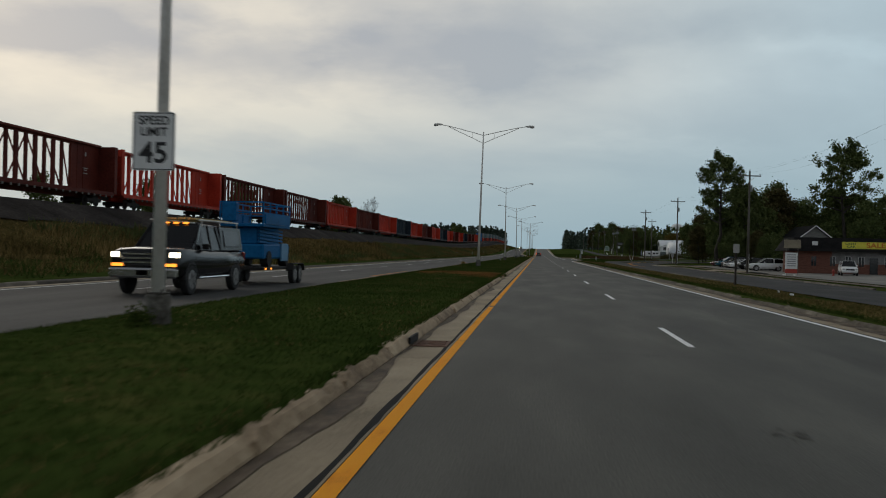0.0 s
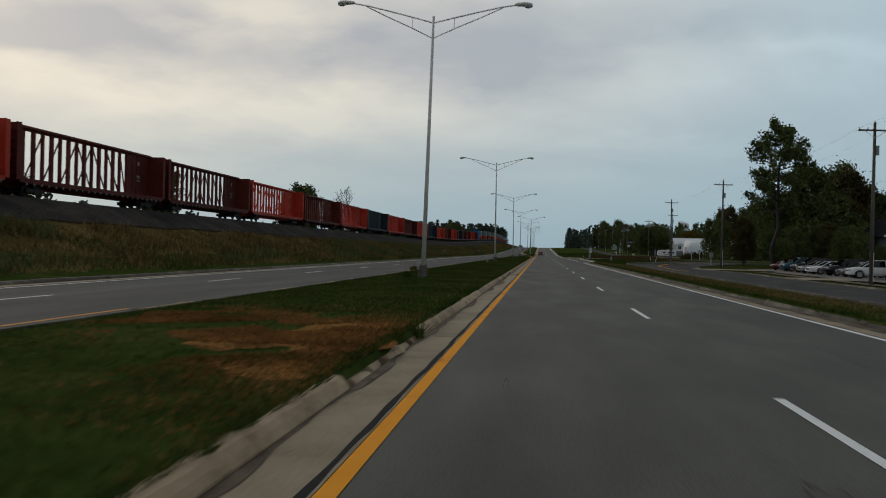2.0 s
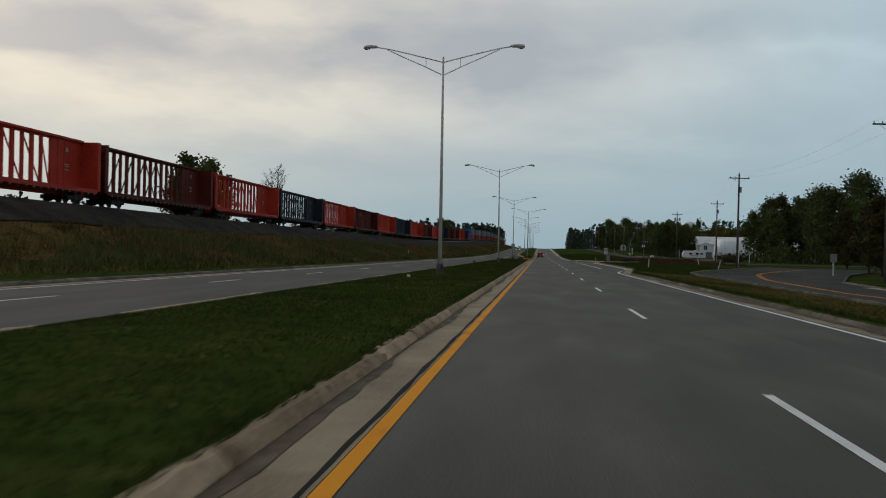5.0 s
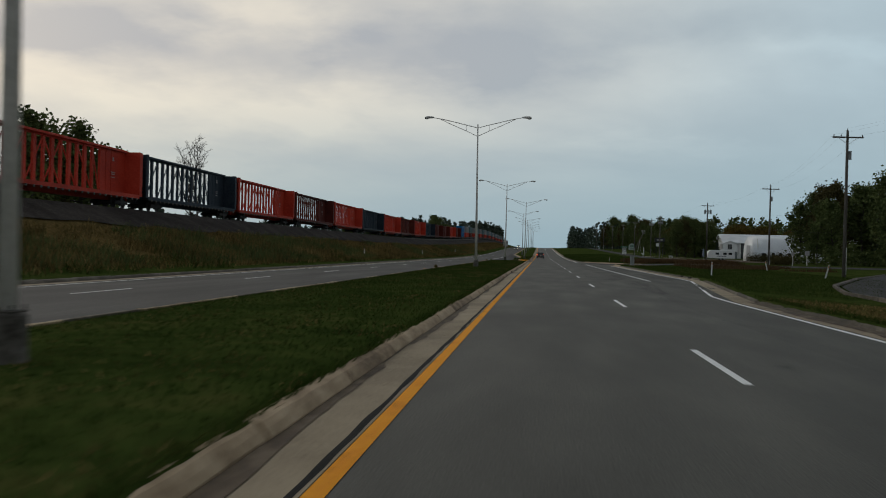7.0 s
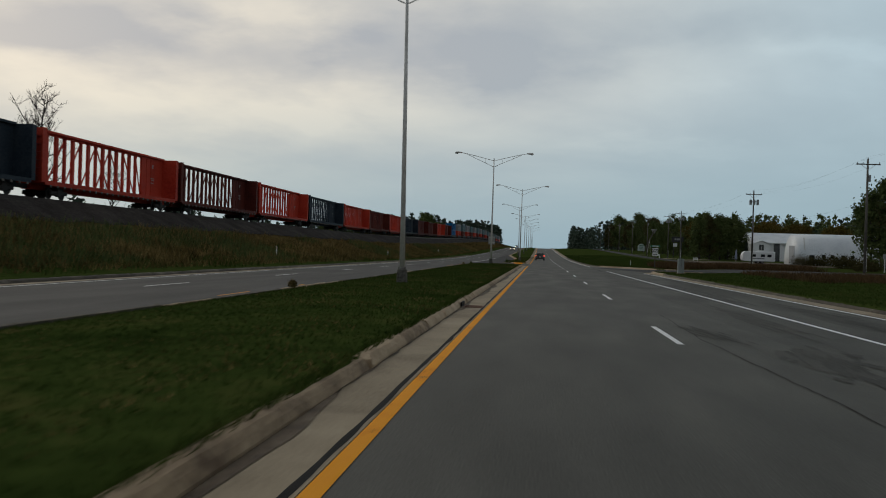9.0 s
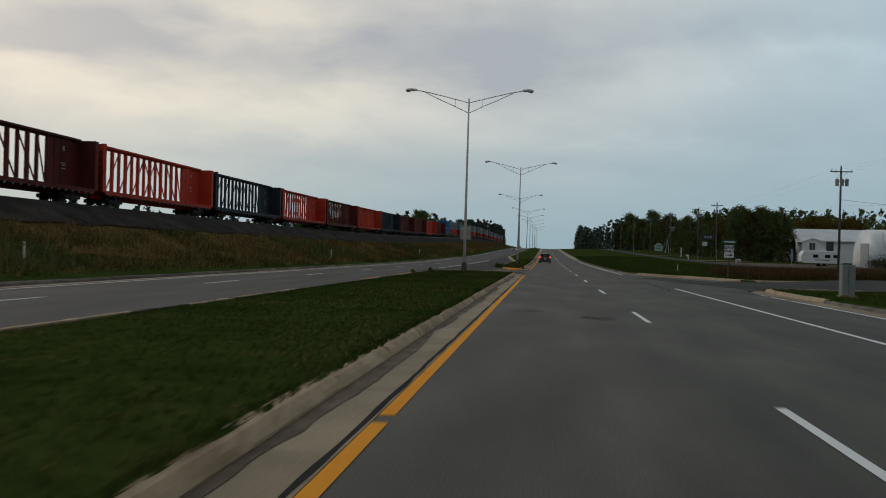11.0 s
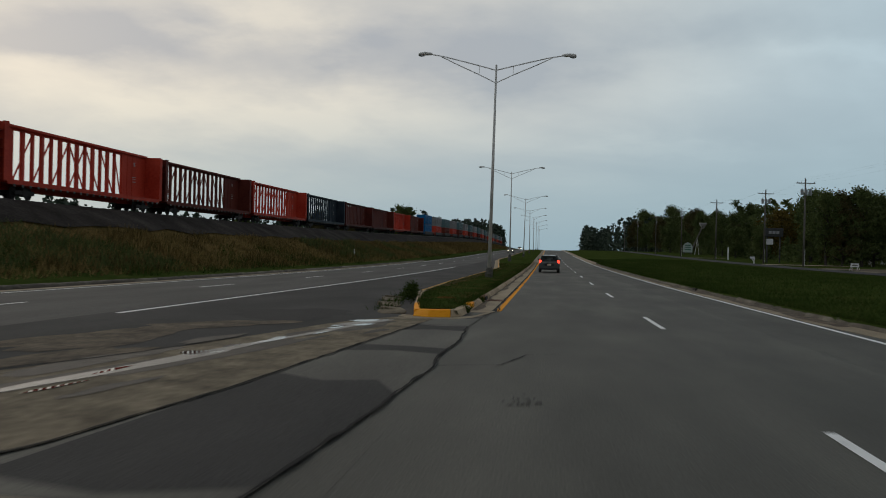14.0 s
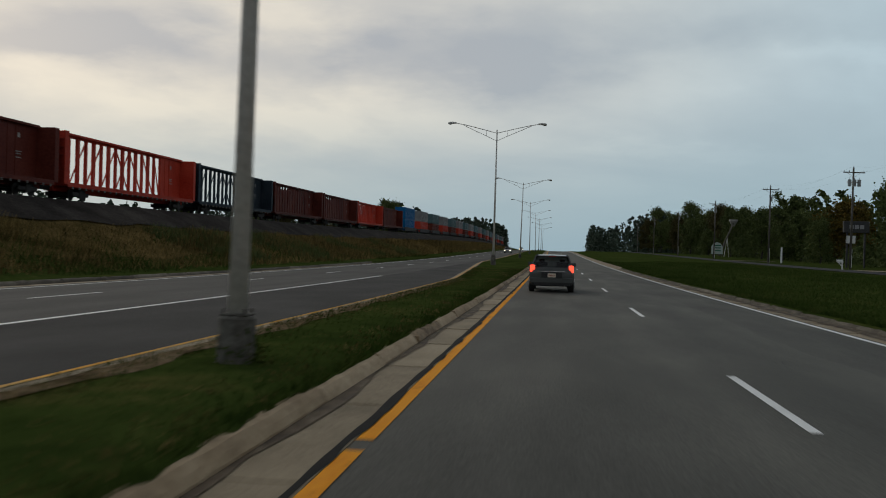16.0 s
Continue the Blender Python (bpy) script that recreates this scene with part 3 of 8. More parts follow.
seam([(-3.95, 289.9), (-3.6, 291.3), (-3.25, 294.4), (-2.93, 299), (-2.6, 303.8)], 0.035, 1)
seam([(-1.75, 290.0), (-1.59, 292.5), (-1.43, 296.8), (-1.51, 297.7), (-1.45, 300.5), (-1.58, 303.4)], 0.034, 2)
seam([(-2.65, 303.6), (-1.58, 303.45)], 0.04, 3)
seam([(-1.5, 306.4), (-1.43, 307.3), (-1.3, 308.6), (-1.25, 309.4), (-1.36, 311)], 0.04, 4)
seam([(-8.2, 302.6), (-5.0, 302.3), (-4.4, 303.0)], 0.03, 5, 0.022)
seam([(-6.3, 294.4), (-5.5, 297.1), (-5.0, 299.8)], 0.04, 6)
seam([(-1.43, 296.9), (-0.6, 297.3), (-0.3, 298.6), (0.2, 298.8)], 0.03, 7, 0.008)
side_street = sheet_mesh("side_street", [lambda y, d=d: right_edge(y) - 0.9 + d for d in (0, 0.7, 0.85, 1.5, 3, 5, 7, 9, 12, 16, 22, 30, 45, 70, 110)], steps((266.6, 284.6, 2)), lambda x, y: max(land(x, min(max(y, 268), 283)), -0.025) + 0.04, ASPHALT_DARK)
tagged(side_street, "asphalt side street leaving between grass verges", "road", kind="structure")


def frontage_left(y):
    return lerp_table([(-60, 12.6), (172, 12.6), (183, 13.6), (193, 16.2), (210, 22.9), (228, 31)], y)


def frontage_right(y):
    return lerp_table([(-60, 20.6), (136, 20.6), (147, 18.4), (166, 20.5), (188, 28), (210, 38), (228, 50)], y)


frontage = sheet_mesh("frontage_road", [lambda y, u=u: frontage_left(y) + u * (frontage_right(y) - frontage_left(y)) for u in (0, 0.08, 0.16, 0.24, 0.32, 0.4, 0.5, 0.6, 0.7, 0.8, 0.9, 1)], steps((-60, 228, 2)), lambda x, y: land(x, y) + 0.06, ASPHALT_DARK)
for o_ in (-0.12, 0.12):
    fy = sheet_mesh("frontage_line", [lambda y, q=q, o_=o_: frontage_left(y) + 0.42 * (frontage_right(y) - frontage_left(y)) + o_ + q for q in (-0.05, 0.05)], steps((140, 214, 2)), lambda x, y: land(x, y) + 0.075, YELLOW)
    tagged(fy, "yellow centre line of the frontage road", "road marking", kind="structure")
tagged(frontage, "dark asphalt frontage road bending away", "road", kind="structure")
frontage_far = sheet_mesh("frontage_road_far", [27.5, 29, 30.5, 32], steps((292, 400, 4), (400, 900, 12)), lambda x, y: land(x, y) + 0.06, ASPHALT_DARK)
tagged(frontage_far, "narrow asphalt frontage road beyond the verge", "road", kind="structure")
car_lot = sheet_mesh("car_lot", [26.3, 26, 29, 32, 36, 40, 46, 54], steps((60, 166, 4)), lambda x, y: land(x, y) + 0.04, surface("gravel_lot", [(0.12, 0.11, 0.10), (0.18, 0.17, 0.15), (0.24, 0.22, 0.19)], 4, 12, 0.9, 0.5))
tagged(car_lot, "grey gravel and asphalt lot of the car dealer", "parking lot", kind="structure")
sidewalk = sheet_mesh("pavement", [23.6, 24.9], steps((50, 146, 3)), lambda x, y: land(x, y) + 0.07, GAP_CONCRETE)
tagged(sidewalk, "pale concrete walk along the frontage road", "pavement", kind="structure")
gravel_yard = sheet_mesh("gravel_yard", [33.5, 40, 46, 52, 60], steps((345, 405, 3)), lambda x, y: land(x, y) + 0.05, surface("brown_gravel", [(0.055, 0.040, 0.028), (0.105, 0.080, 0.056), (0.16, 0.125, 0.09)], 3, 6, 0.95, 0.5, spec=0.1))
tagged(gravel_yard, "brown gravel yard before the white buildings", "yard", kind="structure")

# ---- road markings ----


def marking(name, x0, x1, y0, y1, mat, lift=0.006, label=""):
    xa = x0 if callable(x0) else (lambda y: x0)
    xb = x1 if callable(x1) else (lambda y: x1)
    hgt = lambda x, y: rise(y) + lift + onc_fall(x)
    ys = steps((y0, min(y1, 400), 4), (400, y1, 12)) if y1 > 412 and y0 < 400 else steps((y0, y1, 4 if y0 < 400 else 12))
    ob = sheet_mesh(name, [xa, xb], ys, hgt, mat)
    return tagged(ob, label, "road marking", kind="structure")


YL = "solid yellow line along the median gutter, worn in places"
WL = "solid white edge line"
rngm = random.Random(4)
y = -40.0
while y < 284:
    ln = rngm.uniform(9, 34)
    marking("yellow_line", -1.335, -1.195, y, min(y + ln, 285.8), YELLOW, label=YL)
    y += ln + rngm.choice((0.04, 0.06, 0.35))
y = 309.0
while y < 420:
    ln = rngm.uniform(5, 16)
    marking("yellow_line", -1.335, -1.195, y, y + ln, YELLOW, label=YL)
    y += ln + rngm.choice((0.05, 0.15, 0.4))
marking("yellow_line", -1.335, -1.195, y, 1000, YELLOW, label=YL)


def edge_line(y):
    return lerp_table([(175, 6.12), (197, 8.85), (256, 8.85)], y)


marking("white_edge_line", edge_line, lambda y: edge_line(y) + 0.13, -40, 264, WHITE_LINE, label=WL)
marking("white_edge_line", 6.12, 6.25, 194, 267, WHITE_LINE, label="solid white line of the turn lane")
marking("white_edge_line", 6.12, 6.25, 296, 1000, WHITE_LINE, label=WL)
for k in range(-3, 42):
    y1 = 3.649 + 15.24 * k
    ob = marking("lane_dash", 2.37, 2.48, y1 - 3.81, y1, WHITE_LINE, label="white lane dash")
    ob["group"] = "lane dashes"
    yo = 13.38 + 15.24 * k
    ob = marking("lane_dash", -13.0, -12.88, yo, yo + 3.81, WHITE_LINE, 0.017, "white lane dash")
    ob["group"] = "lane dashes of the opposite carriageway"
marking("white_edge_line", -16.95, -16.8, -40, 1000, WHITE_LINE, 0.017, WL)
for ya, yb in ((44, 57), (94, 96.5), (98.5, 103), (205, 207.5), (212.8, 213.7), (263.5, 269), (272.5, 277), (277.8, 278.9), (280.2, 280.9)):
    marking("yellow_line", -8.14, -8.06, ya, yb, YELLOW, 0.158, "worn yellow stripe on the far median curb")
marking("turn_lane", -9.2, lambda y: med2_left(y) - 0.5, 313, 440, ASPHALT_DARK, 0.018, "dark asphalt of the opposite turn lane")
for xa, sg, y0, y1, sd in ((-1.955, 1, -6, 286, 1), (-1.955, 1, 309, 420, 2), (6.945, -1, 6, 172, 3), (6.945, -1, 307, 420, 4)):
    ys_ = steps((y0, y1, 0.5))
    ob = sheet_mesh("gutter_dirt", [xa, lambda y, xa=xa, sg=sg, sd=sd: xa + sg * ((0.12 if sg > 0 else 0.34) + 0.26 * max(-0.34, noise.noise((y / 4.0, sd, 0.3))) + 0.09 * noise.noise((y / 0.8, sd, 4.0)))], ys_, lambda x, y: rise(y) + 0.015, surface("silt_and_leaf_dirt", [(0.032, 0.021, 0.013), (0.088, 0.060, 0.036), (0.17, 0.130, 0.085)], 0.5, 10, 0.8, 0.5, spec=0.2))
    tagged(ob, "dark band of silt along the curb foot", "dirt", kind="structure")
marking("white_turn_line", -9.3, -9.15, 304, 377, WHITE_LINE, 0.024, "solid white line of the opposite turn lane")
marking("yellow_line", lambda y: med2_left(y) - 0.155, lambda y: med2_left(y) - 0.075 + 0.03 * noise.noise((y / 2.0, 1.0, 0.0)), 317, 1000, surface("nearly_worn_off_yellow", [(0.38, 0.27, 0.14), (0.62, 0.35, 0.07), (0.72, 0.34, 0.02)], 0.8, 8, 0.8, 0.3, spec=0.1, lo=0.3, hi=0.65), 0.186, "yellow stripe on the curb of the narrow median")
for ya, yb in ((-6, 287), (309, 420)):
    tj = sheet_mesh("tar_joint", [lambda y: -1.42 - 0.025 * noise.noise((y / 1.1, 2.0, 0.3)), lambda y: (-1.365 if y < 300 else -1.335) + (0.03 if y < 300 else 0.07) * max(-0.3, noise.noise((y / 0.8, 5.0, 0.3)) + 0.25 * noise.noise((y / 6.0, 5.0, 1.3)))], steps((ya, yb, 0.35)), lambda x, y: rise(y) + 0.0125, TAR)
    tagged(tj, "black ragged tar joint between asphalt and gutter", "seam", kind="structure")
# fine wandering cracks, some of them sealed
rngc = random.Random(71)
for k in range(10):
    cy = rngc.uniform(4, 345)
    if 286 < cy < 308:
        continue
    xa = rngc.uniform(-1.0, 3.0)
    pts_ = [(xa, cy)]
    for q in range(rngc.randint(3, 6)):
        pts_.append((pts_[-1][0] + rngc.uniform(0.4, 0.8), pts_[-1][1] + rngc.uniform(-0.15, 0.15)))
    seam(pts_, rngc.choice((0.003, 0.005, 0.007)), 100 + k, 0.0058, FINE_CRACK)
# sealed cracks and repairs in the asphalt
rngs = random.Random(11)
stains_ = []
for k in range(34):
    cy = rngs.uniform(2, 330)
    cx = rngs.choice((-0.6, 0.9, 2.0, 3.3, 4.6, 5.3)) + rngs.uniform(-0.3, 0.3)
    stains_.append((cx, cy, rngs.uniform(0.08, 0.3), rngs.uniform(0.3, 1.4), 100 + k))
TYRE_DARK = surface("dark_rubber_smear", [(0.036, 0.0345, 0.030), (0.053, 0.051, 0.044), (0.076, 0.073, 0.063)], 0.5, 30, 0.85, 0.3, spec=0.2, stretch=(1, 0.3, 1))
PALE_SCUFF = surface("pale_dusty_scuff", [(0.085, 0.082, 0.074), (0.13, 0.125, 0.112)], 0.5, 30, 0.9, 0.3, spec=0.15)


def smear(cx, cy, rx, ry, seed, slope=0.0, count=14, mat=TYRE_DARK, label="dark smear of tyre marks on the lane"):
    """Many thin blots scattered over an oval, so that its edge frays out."""
    rng = random.Random(seed)
    bm = bmesh.new()
    for k in range(3 * count):
        a, r = rng.uniform(0, 6.28), rng.random() ** 0.7
        py = cy + ry * r * math.sin(a)
        px = cx + rx * r * math.cos(a) + (py - cy) * slope
        wx, wy = rx * rng.uniform(0.03, 0.11), ry * rng.uniform(0.05, 0.22)
        ph = rng.uniform(0, 6.28)
        ring = []
        for q in range(16):
            b = 2 * math.pi * q / 16
            f = 1 + 0.25 * math.sin(2 * b + ph) + 0.2 * math.sin(5 * b + 2 * ph) + rng.uniform(-0.15, 0.15)
            qy = py + wy * f * math.sin(b)
            ring.append(bm.verts.new((px + wx * f * math.cos(b) + (qy - py) * slope, qy, rise(qy) + 0.0062 + 0.00006 * k)))
        bm.faces.new(ring)
    bmesh.ops.triangulate(bm, faces=bm.faces)
    return tagged(part("tyre_smear", bm, mat), label, "stain", kind="structure")


OLD_STAIN = surface("faint_oil_stain", [(0.060, 0.0575, 0.050), (0.080, 0.077, 0.066)], 0.8, 30, 0.85, 0.3, spec=0.2)
for cx, cy, rx, ry, sd in ((1.4, 244.7, 0.36, 0.5, 301), (-0.3, 246.5, 0.35, 0.5, 302), (4.2, 196.2, 0.5, 1.9, 303), (5.2, 205, 0.3, 4.5, 304), (7.6, 206, 0.5, 6, 305), (7.9, 226, 0.5, 8, 306)):
    tagged(patch("oil_stain", cx, cy, rx, ry, 0.0052, OLD_STAIN, sd), "broad faint stain on the asphalt", "stain", kind="structure")
for cx, cy, rx, ry, sd in stains_:
    smear(cx, cy, rx, ry, sd, 0.0, 6, OLD_STAIN, "faint dark stain on the lane")
# the worn turn lane and the marks on the through lanes
for cx, cy, rx, ry, sl, n_ in ((7.5, 186, 0.6, 5.0, 0.1, 16), (5.0, 185, 0.5, 8.0, 0.03, 16), (7.8, 205, 0.6, 9, 0, 20), (6.9, 222, 0.5, 9, 0, 14), (8.3, 232, 0.5, 12, 0, 20), (9.0, 262, 0.5, 6, 0, 10), (7.4, 277, 0.6, 6, 0, 14), (4.25, 196, 0.75, 2.4, 0.1, 18), (3.3, 200.5, 0.35, 2.5, -0.12, 10), (5.2, 205, 0.4, 6, 0, 12), (4.0, 150, 0.15, 3, 0, 5), (5.2, 148.5, 0.9, 1.6, 0.3, 14), (4.2, 173.3, 0.14, 1.4, 0.05, 6), (4.9, 101.4, 0.3, 0.9, 0, 6), (1.35, 244.7, 0.42, 0.75, 0, 16), (-0.3, 246.5, 0.5, 0.8, 0, 7), (4.0, 260.1, 0.5, 0.5, 0, 6), (-0.25, 294.4, 0.22, 0.5, 0, 6), (1.5, 290.3, 0.25, 0.5, 0, 5), (3.44, 340.7, 0.12, 0.5, 0, 5), (1.55, 13.6, 0.14, 0.25, 0, 4), (1.1, 199.9, 0.1, 0.2, 0, 3), (-0.22, 52.5, 0.1, 0.4, 0, 4), (-0.4, 50.0, 0.06, 0.9, 0, 3)):
    smear(cx, cy, rx, ry, int(cy * 7), sl, n_)
for cx, cy, rx, ry, n_ in ((3.78, 252.8, 0.25, 0.3, 4), (5.32, 253.1, 0.2, 0.4, 4), (6.9, 197, 0.5, 2.5, 8), (8.0, 214, 0.4, 4, 8), (3.5, 100.5, 0.3, 0.6, 4), (9.08, 283.5, 0.25, 1.6, 6)):
    smear(cx, cy, rx, ry, int(cy * 5), 0, n_, PALE_SCUFF, "pale dusty scuff on the asphalt")
for ya, yb, w_ in ((263.6, 265.0, 0.10), (266.4, 268.0, 0.08), (269.0, 271.6, 0.12), (273.2, 275.4, 0.11), (277.2, 278.8, 0.09), (281.0, 285.5, 0.07)):
    xs_ = 5.53 + 0.02 * (ya - 263)
    seam([(xs_, ya), (xs_ + 0.03, (ya + yb) / 2), (xs_ + 0.02 * (yb - ya), yb)], w_, int(ya), 0.0085)
seam([(1.95, 260.05), (2.35, 260.15), (2.8, 260.1)], 0.05, 91, 0.0085)
seam([(0.7, 244.3), (1.2, 244.6), (1.75, 244.55)], 0.03, 92, 0.0085)
seam([(3.05, 186), (3.15, 192), (2.95, 199), (3.1, 206)], 0.02, 93, 0.0058, FINE_CRACK)
seam([(0.4, 13.5), (1.2, 13.7), (2.3, 13.5)], 0.012, 94, 0.0058, FINE_CRACK)
tongue = flat("street_patch", [(6.4, 287.0), (7.2, 281.5), (8.3, 275.5), (9.4, 270.6), (10.3, 269.5), (10.3, 276.5), (10.6, 281.5), (9.3, 286.6), (8.0, 290.4)], 0.0045, ASPHALT_DARK)
tagged(tongue, "darker asphalt tongue of the side street in the mouth", "road patch", kind="structure")

# ---- curbs and gutters, piece by piece ----


def curb_mesh(name, ln, mat, seed):
    rng = random.Random(seed)
    bm = bmesh.new()
    rings = []
    for k in range(11):
        y = ln * k / 10 + (0.012 if k == 0 else -0.012 if k == 10 else 0)
        rag = 0.007 if rng.random() < 0.86 else 0.035
        j = lambda: rng.uniform(-rag, rag * 0.7)
        rings.append([(0.0, y, -0.2), (0.0 + j() * 0.5, y, 0.03), (0.04 + j(), y, 0.09 + j()), (0.09 + j(), y, 0.135 + j()), (0.17 + j(), y, 0.152 + j()), (0.24, y, 0.142), (0.24, y, -0.2)])
    loft(bm, rings)
    return part(name, bm, mat)


def gutter_mesh(ln):
    bm = bmesh.new()
    loft(bm, [[(0.0, y, -0.15), (0.62, y, -0.15), (0.62, y, 0.011), (0.3, y, 0.006), (0.0, y, 0.009)] for y in (0.008, ln - 0.008)])
    return part("gutter_slab", bm, CONCRETE)


quarry = tagged(stand("curb_stock"), "stained concrete curb stones by the median", "curb", kind="structure")
curb_stock = [curb_mesh("curb_stone", 3.0, CURB_MAT, 20 + k) for k in range(5)]
dark_stock = [curb_mesh("curb_stone", 3.0, DARK_CURB, 40 + k) for k in range(3)]
gut_stock = gutter_mesh(3.0)
for k, ob in enumerate(curb_stock + dark_stock + [gut_stock]):
    ob.parent = quarry
    ob.matrix_basis = pose(-1.96, -9 - 3 * k, 0) @ Matrix.Diagonal((-1, 1, 1, 1))


def curb_run(owner, pts, mirror, seed, gutter=True, stock=None, lift=0.0):
    """Stones of 3 m along a line of points; the gutter lies on the road's side, which is to the right of the line unless mirrored."""
    rng = random.Random(seed)
    for (xa, ya), (xb, yb) in zip(pts, pts[1:]):
        total = math.hypot(xb - xa, yb - ya)
        count = max(1, round(total / 3.0))
        rz = math.degrees(math.atan2(-(xb - xa), yb - ya))
        for k in range(count):
            u = k / count
            px, py = xa + (xb - xa) * u, ya + (yb - ya) * u
            s = total / count / 3.0
            z = rise(py) + lift
            flip = Matrix.Diagonal((1 if mirror else -1, s, 1, 1))
            share("curb_stone", rng.choice(stock or curb_stock), owner, pose(px + rng.uniform(-0.012, 0.012), py, z + rng.uniform(-0.012, 0.01), 0, 0, rz + rng.uniform(-0.15, 0.15)) @ flip)
            if gutter:
                side = 0.0 if not mirror else -0.62
                share("gutter_slab", gut_stock, owner, pose(px, py, z if lift < -0.05 else rise(py), 0, 0, rz) @ Matrix.Translation((side, 0, 0)) @ Matrix.Diagonal((1, s, 1, 1)))


CL = "stained concrete curb stones with their gutter slabs"
left_curb = tagged(stand("curb_median"), CL, "curb", kind="structure")
curb_run(left_curb, [(-1.96, -6), (-1.96, 48.9)], False, 1)
curb_run(left_curb, [(-1.96, 54.9), (-1.96, 286.4)], False, 21)
NOSE_YELLOW = surface("fresh_yellow_paint", [(0.70, 0.25, 0.012), (0.90, 0.345, 0.018), (0.92, 0.39, 0.022)], 0.5, 12, 0.75, 0.3, spec=0.08, lo=0.25, hi=0.6)
yellow_stone = curb_mesh("curb_stone", 3.0, NOSE_YELLOW, 77)
yellow_stone.parent = left_curb
yellow_stone.matrix_basis = pose(-1.96, 286.4, 0.0) @ Matrix.Diagonal((-1, 0.32, 1, 1))
for k, (x, y, rz) in enumerate(((-1.96, 287.36, 14), (-2.08, 287.85, 36), (-2.32, 288.2, 60), (-2.75, 288.45, 82))):
    share("curb_stone", yellow_stone if k < 2 else curb_stock[k], left_curb, pose(x, y, 0, 0, 0, rz) @ Matrix.Diagonal((-1, 0.165 if k < 3 else 0.4, 1, 1)))
apron = flat("gutter_apron", [(-1.36, 286.4), (-1.50, 287.6), (-1.70, 288.7), (-1.97, 289.5), (-2.36, 289.85), (-3.2, 289.9), (-4.2, 289.7), (-4.2, 289.2), (-2.8, 289.0), (-2.2, 288.5), (-1.95, 287.6), (-1.95, 286.4)], 0.019, CONCRETE)
tagged(apron, "pale concrete gutter rounding the end of the median", "gutter", kind="structure")
left_curb_2 = tagged(stand("curb_median_far"), CL, "curb", kind="structure")
curb_run(left_curb_2, [(-1.96, 308.3), (-1.96, 420)], False, 3)
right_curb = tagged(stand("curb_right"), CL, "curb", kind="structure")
curb_run(right_curb, [(6.95, 6), (6.95, 172), (9.68, 198), (9.68, 256)], True, 4, stock=dark_stock, lift=-0.035)
curb_run(right_curb, [(9.68, 256), (9.72, 263.5), (9.95, 265.6), (10.7, 267.0), (12.2, 267.6), (30, 267.8)], True, 14)
curb_run(right_curb, [(30, 283.45), (16, 283.45), (13.6, 283.55), (12.5, 284.6), (11.4, 288), (9.8, 292), (8.4, 296), (7.6, 300)], True, 15)
curb_run(right_curb, [(7.6, 300), (7.15, 304), (6.95, 308), (6.95, 420)], True, 5, stock=dark_stock, lift=-0.035)
onc_curb = tagged(stand("curb_opposite"), "low concrete curb of the opposite carriageway", "curb", kind="structure")
curb_run(onc_curb, [(-18.25, 20), (-18.25, 420)], False, 6, True, dark_stock, -0.11)
curb_run(onc_curb, [(-8.12, 30), (-8.12, 288)], True, 7, False, curb_stock[:2] + dark_stock)
far_left = ribbon("curb_far_left", [-1.36, -1.97, -1.98, -2.06, -2.2], 420, 1000, CONCRETE, height=lambda x, y: rise(y) + (0.16 if x < -1.975 else 0.01), step=12)
tagged(far_left, "concrete curb receding along the median", "curb", kind="structure")
far_right = ribbon("curb_far_right", [6.3, 6.95, 6.96, 7.05, 7.18], 420, 1000, CONCRETE, height=lambda x, y: rise(y) + (0.16 if x > 6.955 else 0.01), step=12)
tagged(far_right, "concrete curb receding along the verge", "curb", kind="structure")
med2_curb = ribbon("curb_turn_lane", [lambda y: med2_left(y) + 0.07 + 0.05 * noise.noise((y / 1.5, 4.0, 0.0)), lambda y: med2_left(y) - 0.15, lambda y: med2_left(y) - 0.20, lambda y: med2_left(y) - 0.56], 316.6, 1000, CONCRETE, height=lambda x, y: rise(y) + (0.180 if x > med2_left(y) - 0.17 else 0.03), step=1.5)
tagged(med2_curb, "concrete curb on the turn lane side of the median", "curb", kind="structure")
for k in range(2):
    share("gutter_slab", gut_stock, left_curb, pose(-1.96, 48.9 + 3.0 * k, -0.004))
loop_curb = tagged(stand("curb_frontage"), "pale rounded concrete curb of the frontage road", "curb", kind="structure")
for pts_, mir in (([(12.5, 60), (12.5, 172), (13.4, 183), (16.0, 193), (22.7, 210), (31, 228)], False), ([(20.75, 60), (20.75, 136), (18.5, 147), (20.6, 166), (28, 188), (38, 210)], True)):
    rngl = random.Random(9)
    for (xa, ya), (xb, yb) in zip(pts_, pts_[1:]):
        total = math.hypot(xb - xa, yb - ya)
        n_ = max(1, round(total / 3))
        for k in range(n_):
            px, py = xa + (xb - xa) * k / n_, ya + (yb - ya) * k / n_
            share("curb_stone", rngl.choice(dark_stock), loop_curb, pose(px, py, land(px, py) + 0.04, 0, 0, math.degrees(math.atan2(xa - xb, yb - ya))) @ Matrix.Diagonal((1 if mir else -1, total / n_ / 3, 0.8, 1)))
broken = tagged(stand("broken_curb"), "broken and sunken pieces of median curb", "curb", kind="structure")
for k in range(5):
    share("curb_fragment", curb_stock[k], broken, pose(-1.93 - 0.03 * (k % 3), 49.2 + 1.15 * k, -0.07 + 0.02 * (k % 2), 2 * (k % 3) - 2, 4, (-4, 6, -7, 3, 5)[k]) @ Matrix.Diagonal((-1, 0.31, 0.8, 1)))

